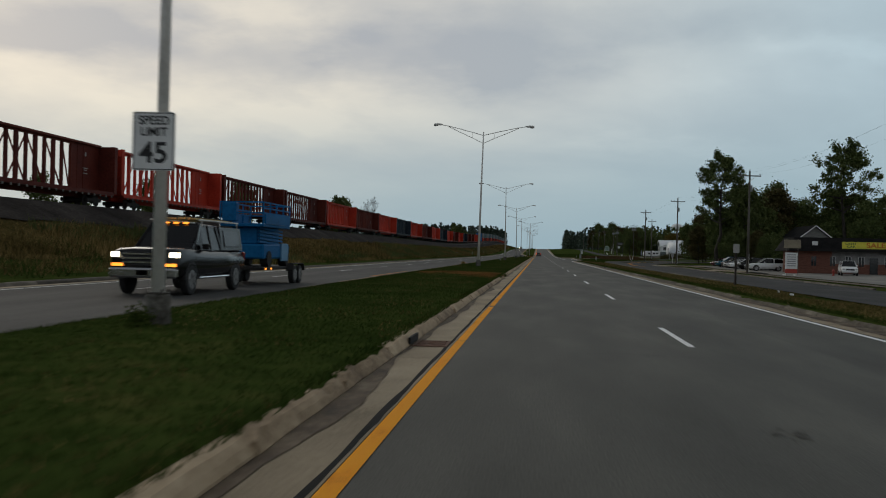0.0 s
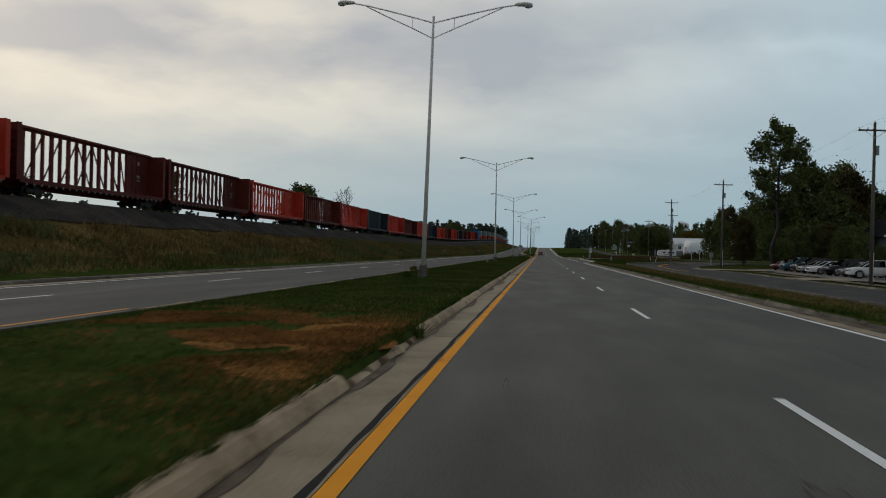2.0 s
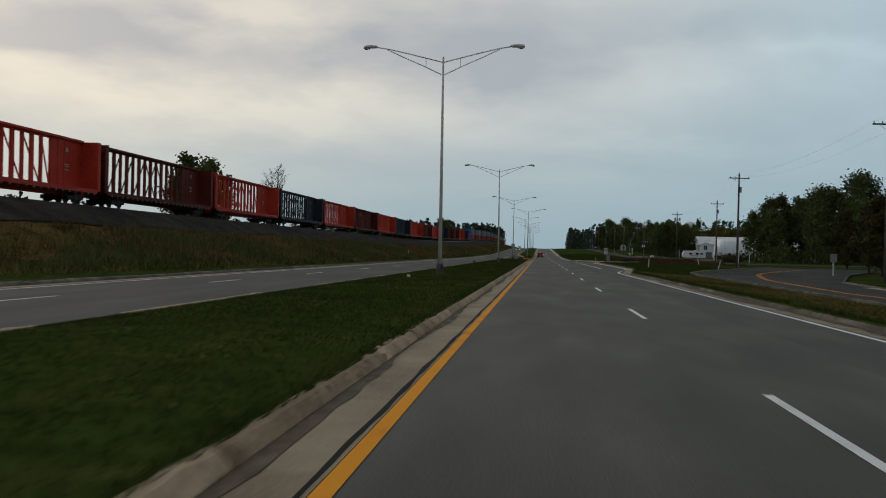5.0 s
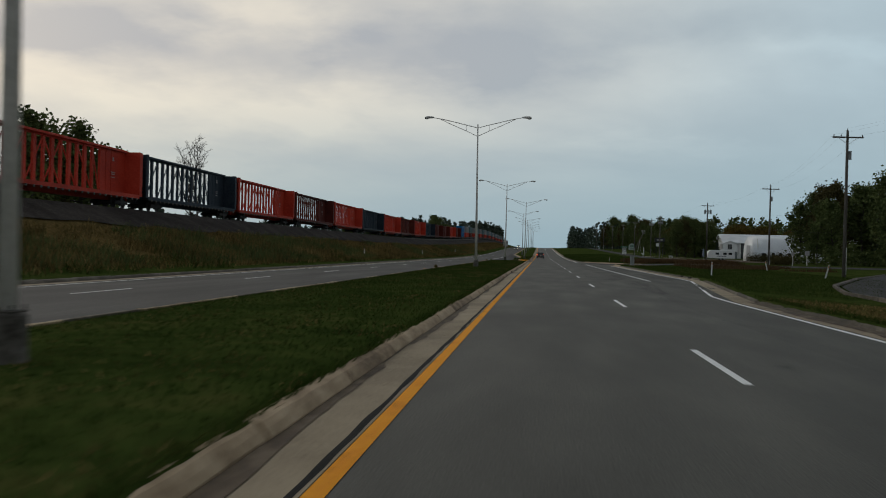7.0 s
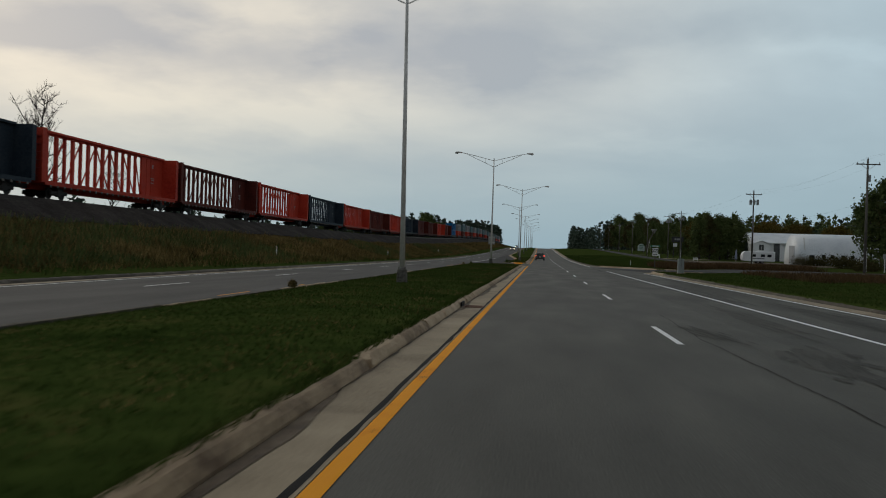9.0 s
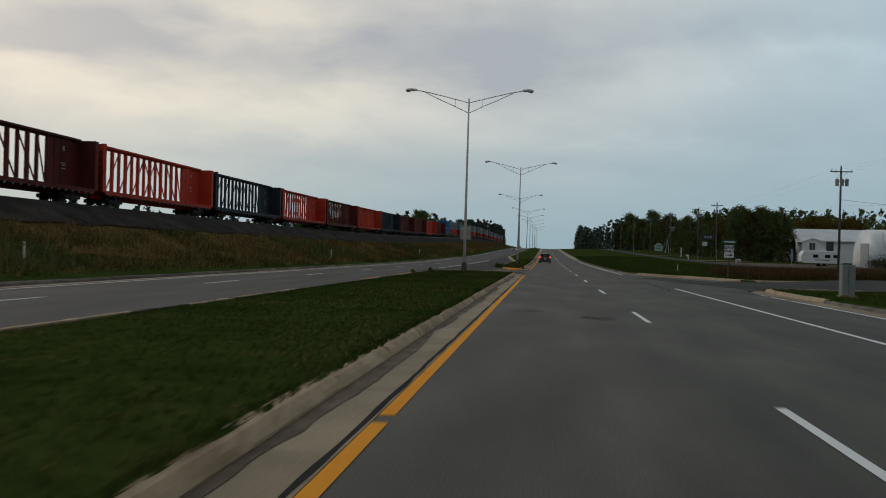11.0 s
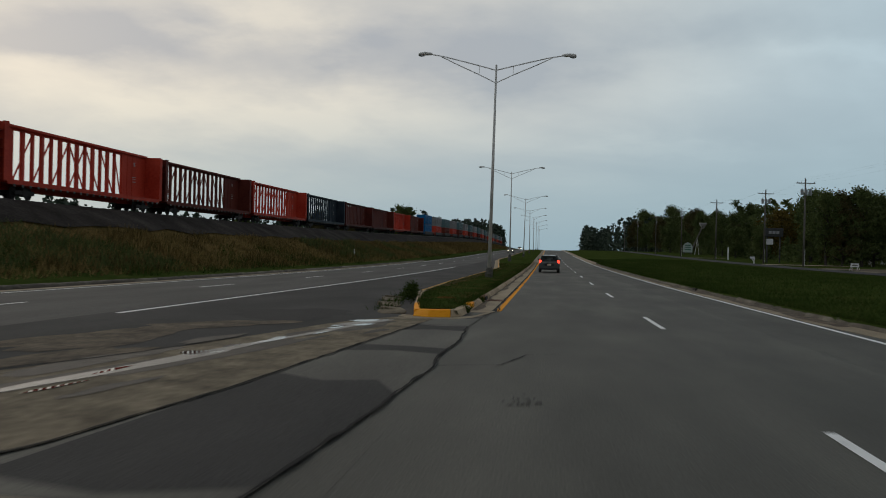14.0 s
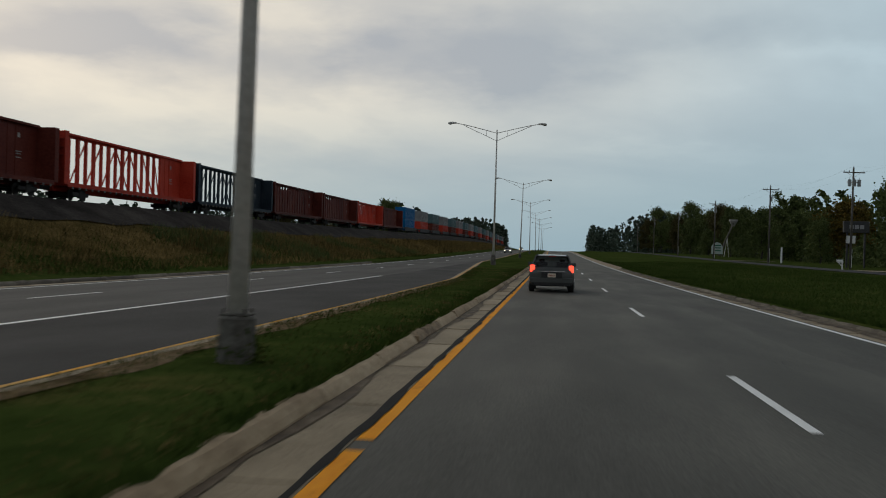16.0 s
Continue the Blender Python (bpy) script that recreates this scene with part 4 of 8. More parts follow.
# the blunt yellow nose of the second median
nose = tagged(stand("median_nose"), "sloping median nose painted bright yellow, chipped at its corner", "median nose", kind="structure")
bm = bmesh.new()
loft(bm, [[(-3.08, 306.15, -0.1), (-3.08, 306.10, 0.03), (-3.04, 306.28, 0.15), (-3.02, 306.45, 0.17), (-3.1, 306.75, -0.1)], [(-2.7, 305.85, -0.1), (-2.7, 305.80, 0.03), (-2.7, 305.98, 0.17), (-2.7, 306.16, 0.185), (-2.7, 306.75, -0.1)], [(-2.2, 306.00, -0.1), (-2.2, 305.95, 0.03), (-2.22, 306.13, 0.17), (-2.24, 306.32, 0.185), (-2.24, 306.75, -0.1)]])
part("nose_slope", bm, NOSE_YELLOW, nose)
bm = bmesh.new()
loft(bm, [[(-2.19, 306.02, -0.1), (-2.19, 305.97, 0.03), (-2.21, 306.15, 0.17), (-2.23, 306.35, 0.185), (-2.3, 306.8, -0.1)], [(-2.00, 306.55, -0.1), (-2.00, 306.45, 0.03), (-2.07, 306.6, 0.16), (-2.2, 306.8, 0.18), (-2.25, 307.2, -0.1)], [(-1.95, 307.55, -0.1), (-1.95, 307.50, 0.03), (-2.02, 307.95, 0.16), (-2.13, 308.35, 0.17), (-2.08, 308.35, -0.1)]])
part("chipped_corner", bm, CURB_MAT, nose, "bare chipped concrete corner")
bm = bmesh.new()
loft(bm, [[(x, 305.25 + dy, -0.1), (x, 305.25 + dy, 0.018), (x, 306.00 + dy, 0.018), (x, 306.00 + dy, -0.1)] for x, dy in ((-3.4, 0.6), (-2.7, 0), (-2.1, 0.15), (-1.7, 0.9), (-1.4, 3.0))])
part("nose_gutter", bm, CONCRETE, nose, "pale concrete apron")
bm = bmesh.new()
box(bm, -2.17, -1.97, 309.25, 310.05, 0.02, 0.19, 0.03)
part("yellow_curb_end", bm, NOSE_YELLOW, nose)
for name_, mat_, label_, rows_ in (("yellow_flank", NOSE_YELLOW, "", ((-3.08, 306.25, 0.17), (-3.28, 307.6, 0.18), (-3.46, 308.9, 0.18))), ("worn_flank", CURB_MAT, "bare worn concrete edge", ((-3.47, 308.95, 0.17), (-3.72, 311.0, 0.15), (-3.98, 313.05, 0.18), (-4.32, 316.7, 0.18)))):
    bm = bmesh.new()
    loft(bm, [[(x, y, -0.05), (x, y, h - 0.03), (x + 0.03, y + 0.01, h), (x + 0.13, y + 0.04, h), (x + 0.13, y + 0.04, -0.05)] for x, y, h in rows_])
    part(name_, bm, mat_, nose, label_)
# broken slabs of the old gutter beside the nose
slabs = tagged(stand("broken_gutter"), "broken and tilted concrete gutter slabs with weeds between", "gutter", kind="structure")
for k, (sx, sy, ln, rz, tx, ty) in enumerate(((-3.75, 307.2, 1.0, 14, 2, -3), (-4.0, 308.5, 1.2, 8, -2, 4), (-4.28, 310.0, 0.9, 16, 3, 3), (-4.45, 311.2, 1.4, 6, -1, -4), (-4.72, 312.9, 1.1, 11, 2, 2), (-4.85, 314.3, 0.8, 3, -3, 4))):
    rngk = random.Random(60 + k)
    ringk = [(sa * 0.27 + rngk.uniform(-0.07, 0.07), sb * ln / 2 + rngk.uniform(-0.1, 0.1)) for sa, sb in ((-1, -1), (0.1, -1.1), (1, -0.9), (1.05, 0), (1, 1), (0, 1.08), (-1, 0.95), (-1.1, 0.1))]
    bm = bmesh.new()
    loft(bm, [[(px * sc, py * sc, pz) for px, py in ringk] for pz, sc in ((-0.1, 1), (0.02, 1), (0.035, 0.9))])
    part("broken_slab", bm, GAP_CONCRETE, slabs).matrix_basis = pose(sx, sy, 0.02 + 0.015 * (k % 3), tx, ty, rz)
# drain inlets
for gy in (14.2, 98.2, 206.4, 314.6):
    d = tagged(stand("drain_grate", -1.66, gy, 0.012), "rusty iron drain grate in the gutter by a curb inlet", "drain", "drain grates")
    RUST = surface("rusty_iron", [(0.07, 0.032, 0.018), (0.17, 0.075, 0.042)], 0.4, 20, 0.85, 0.4)
    bm = bmesh.new()
    for a, b, e, f in ((-0.26, 0.26, -0.42, -0.37), (-0.26, 0.26, 0.37, 0.42), (-0.26, -0.22, -0.37, 0.37), (0.22, 0.26, -0.37, 0.37)):
        box(bm, a, b, e, f, 0.0, 0.012)
    part("grate_rim", bm, RUST, d)
    for k in range(7):
        bm = bmesh.new()
        box(bm, -0.22, 0.22, -0.33 + 0.1 * k, -0.28 + 0.1 * k, 0.0, 0.008)
        part("grate_bar", bm, RUST, d)
    bm = bmesh.new()
    box(bm, -0.31, -0.275, -0.45, 0.45, 0.02, 0.13)
    part("inlet_mouth", bm, surface("inlet_black", [(0.006, 0.006, 0.006), (0.015, 0.012, 0.01)], 1, 9, 0.9, 0.2), d)

bm = bmesh.new()
box(bm, -0.11, 0.115, -0.55, 0.55, 0.0, 0.15, 0.02)
hood_ = part("inlet_hood", bm, surface("bright_rust", [(0.12, 0.05, 0.025), (0.26, 0.115, 0.06), (0.36, 0.20, 0.12)], 0.4, 16, 0.85, 0.5))
hood_.matrix_basis = pose(-2.085, 314.6, 0.012)
tagged(hood_, "rusty iron hood of a storm inlet set in the curb", "drain")
for ix, iy in ((6.955, 98.6), (9.685, 202.6), (9.685, 206.0), (6.955, 330.0)):
    bm = bmesh.new()
    box(bm, -0.012, 0.1, -0.45, 0.45, 0.02, 0.13)
    ob = part("curb_inlet", bm, MATS["inlet_black"])
    ob.matrix_basis = pose(ix, iy, 0)
    tagged(ob, "black storm inlet mouth in the concrete curb", "drain")

# ---- street lamps ----


def street_lamp():
    lamp = stand("street_lamp")
    bm = bmesh.new()
    tube(bm, (0, 0, 0.5), (0, 0, 11.75), 0.105, 0.055, 16)
    part("pole", bm, STEEL, lamp, smooth=True)
    bm = bmesh.new()
    tube(bm, (0, 0, -0.4), (0, 0, 0.44), 0.225, 0.20, 16)
    tube(bm, (0, 0, 0.44), (0, 0, 0.47), 0.20, 0.17, 16)
    box(bm, -0.15, 0.15, -0.15, 0.15, 0.47, 0.50, 0.01)
    for sx, sy in ((-1, -1), (1, -1), (1, 1), (-1, 1)):
        tube(bm, (0.12 * sx, 0.12 * sy, 0.49), (0.12 * sx, 0.12 * sy, 0.55), 0.016, n=6)
    part("concrete_base", bm, surface("grey_footing_concrete", [(0.045, 0.041, 0.034), (0.105, 0.097, 0.084), (0.19, 0.18, 0.16)], 0.4, 12, 0.9, 0.5, spec=0.15), lamp, "round concrete footing")
    for s in (-1, 1):
        bm = bmesh.new()
        pts = [(0, 0, 11.45), (0.9 * s, 0, 11.68), (2.0 * s, 0, 11.95), (3.0 * s, 0, 12.18), (3.75 * s, 0, 12.3)]
        pipe(bm, pts, 0.031)
        part("upper_arm", bm, STEEL, lamp)
        bm = bmesh.new()
        pts = [(0, 0, 10.75), (1.0 * s, 0, 11.22), (2.2 * s, 0, 11.74), (3.1 * s, 0, 12.16)]
        pipe(bm, pts, 0.026)
        part("brace", bm, STEEL, lamp)
        part("tie_rod", tube(bmesh.new(), (0.95 * s, 0, 11.2), (0.95 * s, 0, 11.68), 0.014, 0.014, 6), STEEL, lamp)
        head = part("luminaire", loft(bmesh.new(), [[(s * (3.65 + d), w * math.cos(a), 12.32 + z + hgt * math.sin(a)) for a in [2 * math.pi * q / 10 for q in range(10)]] for d, w, hgt, z in ((0, 0.05, 0.05, 0), (0.12, 0.10, 0.08, 0), (0.4, 0.15, 0.10, 0.01), (0.65, 0.15, 0.09, 0), (0.78, 0.07, 0.05, -0.01))]), STEEL, lamp, "grey cobra-head luminaire", True)
        bm = bmesh.new()
        loft(bm, [[(s * 4.25 + r * 0.2 * math.cos(a), r * 0.12 * math.sin(a), 12.25 - dz) for a in [2 * math.pi * q / 10 for q in range(10)]] for r, dz in ((1, 0), (0.85, 0.05), (0.3, 0.09))])
        part("lens", bm, surface("lamp_lens", [(0.35, 0.36, 0.36), (0.45, 0.46, 0.46)], 1, 5, 0.2, 0), head, "unlit clear lens")
    return tagged(lamp, "tall galvanised twin-arm street lamp on a concrete footing in the median", "street lamp", "street lamps")


lamp = street_lamp()
LAMPS = [(-6.1, 14.2), (-5.30, 80.9), (-5.45, 150.4), (-5.26, 217.6), (-5.45, 286.3), (-3.27, 336.6), (-5.15, 409.6), (-4.93, 471.5), (-5.1, 538), (-5.1, 605), (-5.1, 672), (-5.1, 740), (-5.1, 806)]
lamp.matrix_basis = pose(LAMPS[0][0], LAMPS[0][1], 0.2, 0, 0.4, 1)
for k, (lx, ly) in enumerate(LAMPS[1:]):
    tilt = (1.1, -0.3, -0.5, 0.3, 0.7, 0.1)[k % 6]
    copy_thing(lamp, pose(lx, ly, (0.65 if ly == 409.6 else 0.24) + rise(ly), 0.2, tilt, 0.8 * (k % 3) - 0.8) @ Matrix.Diagonal((1, 1, {150.4: 1.008, 286.3: 1.009, 336.6: 1.012}.get(ly, 1.0), 1)))


def plate(bm, w, hgt, y0, y1, r=0.04, z0=0.0):
    """A sign plate with rounded corners, facing -y."""
    pts = []
    for cx, cz, a0 in ((w / 2 - r, hgt - r, 0), (-w / 2 + r, hgt - r, 90), (-w / 2 + r, r, 180), (w / 2 - r, r, 270)):
        pts += [(cx + r * math.cos(radians(a0 + d)), z0 + cz + r * math.sin(radians(a0 + d))) for d in (0, 30, 60, 90)]
    return prism(bm, pts, y0, y1)


FACE = pose(0, 0, 0, 90, 0, 0)
sign = stand("speed_limit_sign", -6.15, 14.03, 2.63, 5)
part("panel", plate(bmesh.new(), 0.68, 0.93, 0, 0.006), SIGN_WHITE, sign)
bm = bmesh.new()
for w0, h0, w1, h1 in ((0.64, 0.89, 0.615, 0.865),):
    for x0, x1, z0, z1 in ((-0.32, 0.32, 0.905, 0.92), (-0.32, 0.32, 0.012, 0.027), (-0.325, -0.31, 0.012, 0.92), (0.31, 0.325, 0.012, 0.92)):
        box(bm, x0, x1, -0.003, 0.001, z0, z1)
part("border", bm, SIGN_BLACK, sign, "thin black border")
letters("lettering", "SPEED", 0.19, SIGN_BLACK, sign, pose(0, -0.002, 0.79) @ FACE, "black word SPEED", 0.95)
letters("lettering", "LIMIT", 0.19, SIGN_BLACK, sign, pose(0, -0.002, 0.61) @ FACE, "black word LIMIT", 0.95)
letters("lettering", "45", 0.46, SIGN_BLACK, sign, pose(0, -0.002, 0.27) @ FACE, "black figures 45", 1.0)
bm = bmesh.new()
for z in (0.2, 0.72):
    box(bm, -0.16, 0.16, 0.006, 0.03, z, z + 0.03)
    tube(bm, (-0.13, 0.02, z + 0.015), (-0.13, 0.27, z + 0.015), 0.008, n=6)
    tube(bm, (0.13, 0.02, z + 0.015), (0.13, 0.27, z + 0.015), 0.008, n=6)
part("bracket", bm, STEEL, sign)
tagged(sign, "white SPEED LIMIT 45 sign strapped to a lamp pole", "road sign")

sign = stand("road_sign", -5.42, 286.5, 2.36, 2)
part("panel", plate(bmesh.new(), 0.72, 0.92, 0, 0.006), BARE_ALU, sign)
for z in (0.2, 0.72):
    part("bracket", box(bmesh.new(), -0.3, 0.3, -0.02, 0.0, z, z + 0.04), STEEL, sign)
tagged(sign, "bare aluminium back of a road sign strapped to a lamp pole", "road sign")

# ---- utility poles and wires ----


def utility_pole(cans):
    up_ = stand("utility_pole")
    bm = bmesh.new()
    tube(bm, (0, 0, -0.8), (0, 0, 12.0), 0.165, 0.10, 10)
    part("pole", bm, WOOD, up_, smooth=True)
    bm = bmesh.new()
    box(bm, -1.25, 1.25, -0.20, -0.09, 11.35, 11.47, 0.008)
    part("crossarm", bm, WOOD, up_)
    bm = bmesh.new()
    for s in (-1, 1):
        beam(bm, (0.05 * s, -0.12, 10.85), (0.75 * s, -0.14, 11.36), 0.035, 0.01, (0, 1, 0))
    part("brace", bm, STEEL, up_)
    for x, z in ((-1.15, 11.47), (-0.55, 11.47), (1.15, 11.47), (0, 12.0)):
        bm = bmesh.new()
        tube(bm, (x, -0.14 if x else 0, z), (x, -0.14 if x else 0, z + 0.16), 0.045, 0.03, 8)
        part("insulator", bm, surface("brown_porcelain", [(0.06, 0.04, 0.03), (0.1, 0.08, 0.07)], 1, 8, 0.3, 0), up_)
    if cans:
        bm = bmesh.new()
        box(bm, -0.75, 0.75, -0.2, -0.08, 10.2, 10.32)
        part("can_rack", bm, STEEL, up_)
        for x in (-0.55, 0.0, 0.55):
            bm = bmesh.new()
            tube(bm, (x, -0.36, 9.75), (x, -0.36, 10.55), 0.2, 0.2, 12)
            tube(bm, (x, -0.36, 10.55), (x, -0.36, 10.75), 0.03, 0.03, 6)
            part("transformer_can", bm, surface("grey_transformer", [(0.2, 0.21, 0.21), (0.27, 0.28, 0.28)], 1, 5, 0.5, 0), up_, "grey transformer can")
    else:
        bm = bmesh.new()
        tube(bm, (0.22, 0, 9.6), (0.22, 0, 10.3), 0.14, 0.14, 10)
        part("transformer_can", bm, surface("grey_transformer", [(0.2, 0.21, 0.21), (0.27, 0.28, 0.28)], 1, 5, 0.5, 0), up_, "grey transformer can")
    bm = bmesh.new()
    tube(bm, (0.1, -0.12, 0.2), (0.1, -0.12, 2.4), 0.03, 0.03, 6)
    part("conduit", bm, SIGN_WHITE if cans else STEEL, up_)
    return tagged(up_, "weathered wooden utility pole with crossarm and transformers" if cans else "weathered wooden utility pole with crossarm", "utility pole", "utility poles")


plain_pole, can_pole = utility_pole(False), utility_pole(True)
POLES = [(24.0, 54, 0), (24.2, 110.3, 0), (24.7, 169.3, 0), (24.75, 219.7, 0), (33.7, 282.1, 0), (33.5, 332.6, 1), (34.6, 415.2, 1), (34.95, 440.2, 1), (33.2, 473.8, 0), (33.5, 524, 0), (33.5, 580, 0), (33.5, 640, 0), (33.5, 700, 0)]
done = set()
for x, y, k in POLES:
    src = can_pole if k else plain_pole
    m = pose(x, y, land(x, y), 0, 0.6 if y > 430 and y < 445 else 0.2, 4)
    if k in done:
        copy_thing(src, m)
    else:
        src.matrix_basis = m
        done.add(k)
CABLE = surface("black_cable", [(0.02, 0.02, 0.02), (0.04, 0.04, 0.04)], 1, 5, 0.6, 0)


def wire(name, a, b, sag, r, label):
    bm = bmesh.new()
    pts = [Vector(a).lerp(Vector(b), u / 12) - Vector((0, 0, 4 * sag * (u / 12) * (1 - u / 12))) for u in range(13)]
    pipe(bm, pts, r, 5)
    return tagged(part(name, bm, CABLE), label, "cable", "overhead wires")


for (xa, ya, _), (xb, yb, _) in zip(POLES[:10], POLES[1:11]):
    za, zb = land(xa, ya), land(xb, yb)
    for dx, dz in ((-1.15, 11.62), (1.15, 11.62), (0, 12.15)):
        wire("power_line", (xa + dx, ya - 0.1, za + dz), (xb + dx, yb - 0.1, zb + dz), 0.9, 0.003, "thin sagging power line between utility poles")
    wire("telephone_cable", (xa, ya, za + 7.6), (xb, yb, zb + 7.6), 0.9, 0.005, "thicker telephone cable below the power lines")
wire("telephone_cable", (33.5, 332.6, 8.6), (52, 300, 6.0), 0.7, 0.014, "service cable running off to the trees")

# ---- railway ----
RAIL_Z = 4.30
TRACK = -35.1
bed = sheet_mesh("ballast_bed", [-39.6, -38.6, -37.2, -33.0, -32.4, -31.3, -30.4, lambda y: -29.3 + 0.5 * noise.noise((y / 4.0, 1.0, 0.6))], steps((-60, 400, 2), (400, 1000, 8)), lambda x, y: lerp_table([(-39.6, 3.95), (-38.6, 4.17), (-32.4, 4.17), (-31.0, 3.55), (-28.8, 2.42)], x) + rise(y), BALLAST)
tagged(bed, "grey crushed-stone railway bed on its bank", "railway bed", kind="structure")
soil = sheet_mesh("bank_soil", [-29.9, -29.2, -28.5, -27.5, -26.5, -25.5, lambda y: -24.0 + 1.2 * noise.noise((y / 7.0, 3.0, 0.2))], steps((-60, 700, 2)), lambda x, y: land(x, y) + 0.05, surface("bank_thatch", [(0.045, 0.040, 0.014), (0.115, 0.080, 0.030), (0.21, 0.145, 0.06)], 3.0, 4, 1.0, 0.6, spec=0.0))
tagged(soil, "brown dead thatch on the railway bank", "bank", kind="structure")
for s in (-0.75, 0.75):
    rl = sheet_mesh("rail", [TRACK + s - 0.036, TRACK + s - 0.035, TRACK + s + 0.035, TRACK + s + 0.036], steps((-60, 1000, 20)), lambda x, y, s=s: RAIL_Z + rise(y) - (0.15 if abs(x - TRACK - s) > 0.0355 else 0.0), surface("rusty_rail", [(0.06, 0.035, 0.025), (0.12, 0.08, 0.06)], 1, 9, 0.5, 0.2))
    tagged(rl, "rusty steel rail on the ballast", "rail", kind="structure")


def bogie(parent, y, mat):
    bm = bmesh.new()
    for x in (-1.0, 1.0):
        box(bm, x - 0.08, x + 0.08, y - 1.15, y + 1.15, 0.32, 0.62, 0.05)
        box(bm, x - 0.12, x + 0.12, y - 0.3, y + 0.3, 0.2, 0.8, 0.05)
    box(bm, -1.0, 1.0, y - 0.25, y + 0.25, 0.5, 0.85)
    bo = part("bogie", bm, mat, parent, "grimy four-wheel bogie")
    for yy in (y - 0.88, y + 0.88):
        bm = bmesh.new()
        tube(bm, (-0.75, yy, 0.42), (0.75, yy, 0.42), 0.08, 0.08, 8)
        for x in (-0.78, 0.7):
            tube(bm, (x, yy, 0.42), (x + 0.08, yy, 0.42), 0.42, 0.42, 18)
        part("wheelset", bm, mat, bo)


def centerbeam(paint, tone, solid=False):
    """A lumber flatcar: two bulkheads and an open truss down the middle; y runs from 0 to 23.3, z from the rail."""
    w = stand("centerbeam_railcar")
    L0, L1, top = 0.35, 22.95, 4.92
    bm = bmesh.new()
    box(bm, -1.42, 1.42, L0, L1, 1.0, 1.12)
    for s in (-1.42, 1.38):
        box(bm, s, s + 0.05, L0, L1, 0.92, 1.22)
    box(bm, -0.35, 0.35, L0, L1, 0.62, 1.0)
    part("deck", bm, paint, w)
    bm = bmesh.new()
    k = 0
    y = 1.0
    while y < 22.5:
        for s in (-1.46, 1.42):
            box(bm, s, s + 0.05, y, y + 0.16, 0.78, 0.95)
        y += 0.93
    part("tie_down_strip", bm, surface("pale_winches", [(0.12, 0.10, 0.09), (0.22, 0.2, 0.18)], 1, 5, 0.7, 0), w, "strip of small tie-down winches")["kind"] = "stuff"
    for y0, s in ((L0, -1), (L1, 1)):
        bm = bmesh.new()
        box(bm, -1.45, 1.45, y0 - 0.05, y0 + 0.05, 1.1, top - 0.1)
        bh = part("bulkhead", bm, paint, w)
        for x in (-1.45, 1.33):
            part("stiffener", box(bmesh.new(), x, x + 0.12, min(y0, y0 + 0.45 * s), max(y0, y0 + 0.45 * s), 1.1, top - 0.12), paint, bh)
        for z in (1.5, 2.05, 2.6, 3.15, 3.7, 4.25):
            part("rib", box(bmesh.new(), -1.32, 1.32, min(y0, y0 + 0.28 * s), max(y0, y0 + 0.28 * s), z, z + 0.12), paint, bh)
    bm = bmesh.new()
    box(bm, -0.32, 0.32, L0, L1, top - 0.18, top, 0.02)
    box(bm, -0.12, 0.12, L0, L1, top - 0.3, top - 0.18)
    part("top_chord", bm, paint, w)
    for y0, y1 in ((L0 + 0.05, L0 + 2.7), (L1 - 4.4, L1 - 0.05)):
        bm = bmesh.new()
        box(bm, -0.10, 0.10, y0, y1, 1.12, top - 0.28)
        for yy in (y0 + 0.9, y0 + 1.8):
            box(bm, -0.13, 0.13, yy, yy + 0.05, 1.12, top - 0.28)
        p_ = part("end_panel", bm, paint, w)
        yc = (y0 + y1) / 2
        for z, ww in ((3.85, 0.25), (2.9, 0.7), (2.75, 0.55), (2.5, 0.62)):
            bm = box(bmesh.new(), 0.131, 0.134, yc - ww / 2, yc + ww / 2, z, z + (0.32 if z > 3.5 else 0.07))
            part("stencil_bar", bm, surface("dull_white_stencil", [(0.18, 0.17, 0.16), (0.4, 0.38, 0.36)], 0.6, 10, 0.7, 0), p_, "faded white stencilled marks")
    n = 13
    ya, yb = L0 + 2.7, L1 - 4.4
    for k in range(1, n):
        y = ya + (yb - ya) * k / n
        wd = 0.36 if k % 2 else 0.25
        bm = bmesh.new()
        box(bm, -0.09, 0.09, y - wd / 2, y + wd / 2, 1.1, top - 0.28)
        part("post", bm, tone if k % 2 else paint, w)
    for k in range(0, n, 2):
        y0 = ya + (yb - ya) * k / n
        y1 = ya + (yb - ya) * min(n, k + 2) / n
        mid = abs(k - n // 2) < 1.5
        a, b = (y0, y1) if k < n / 2 else (y1, y0)
        bm = bmesh.new()
        beam(bm, (0, a, 1.15), (0, b, top - 0.3), 0.10, 0.07)
        if mid:
            beam(bm, (0, b, 1.15), (0, a, top - 0.3), 0.10, 0.07)
        part("diagonal", bm, paint, w)
    if solid:
        for k in range(4):
            y0 = ya + (yb - ya) * k / 4
            part("infill_panel", box(bmesh.new(), -0.04, 0.04, y0 + 0.02, y0 + (yb - ya) / 4 - 0.02, 1.1, top - 0.28 - (0.35 if k == 1 else 0)), tone, w)
    bogie(w, 2.9, UNDER)
    bogie(w, 20.4, UNDER)
    part("coupler", box(bmesh.new(), -0.14, 0.14, -0.5, L0, 0.65, 0.95), UNDER, w)
    part("coupler", box(bmesh.new(), -0.14, 0.14, L1, 23.8, 0.65, 0.95), UNDER, w)
    return w


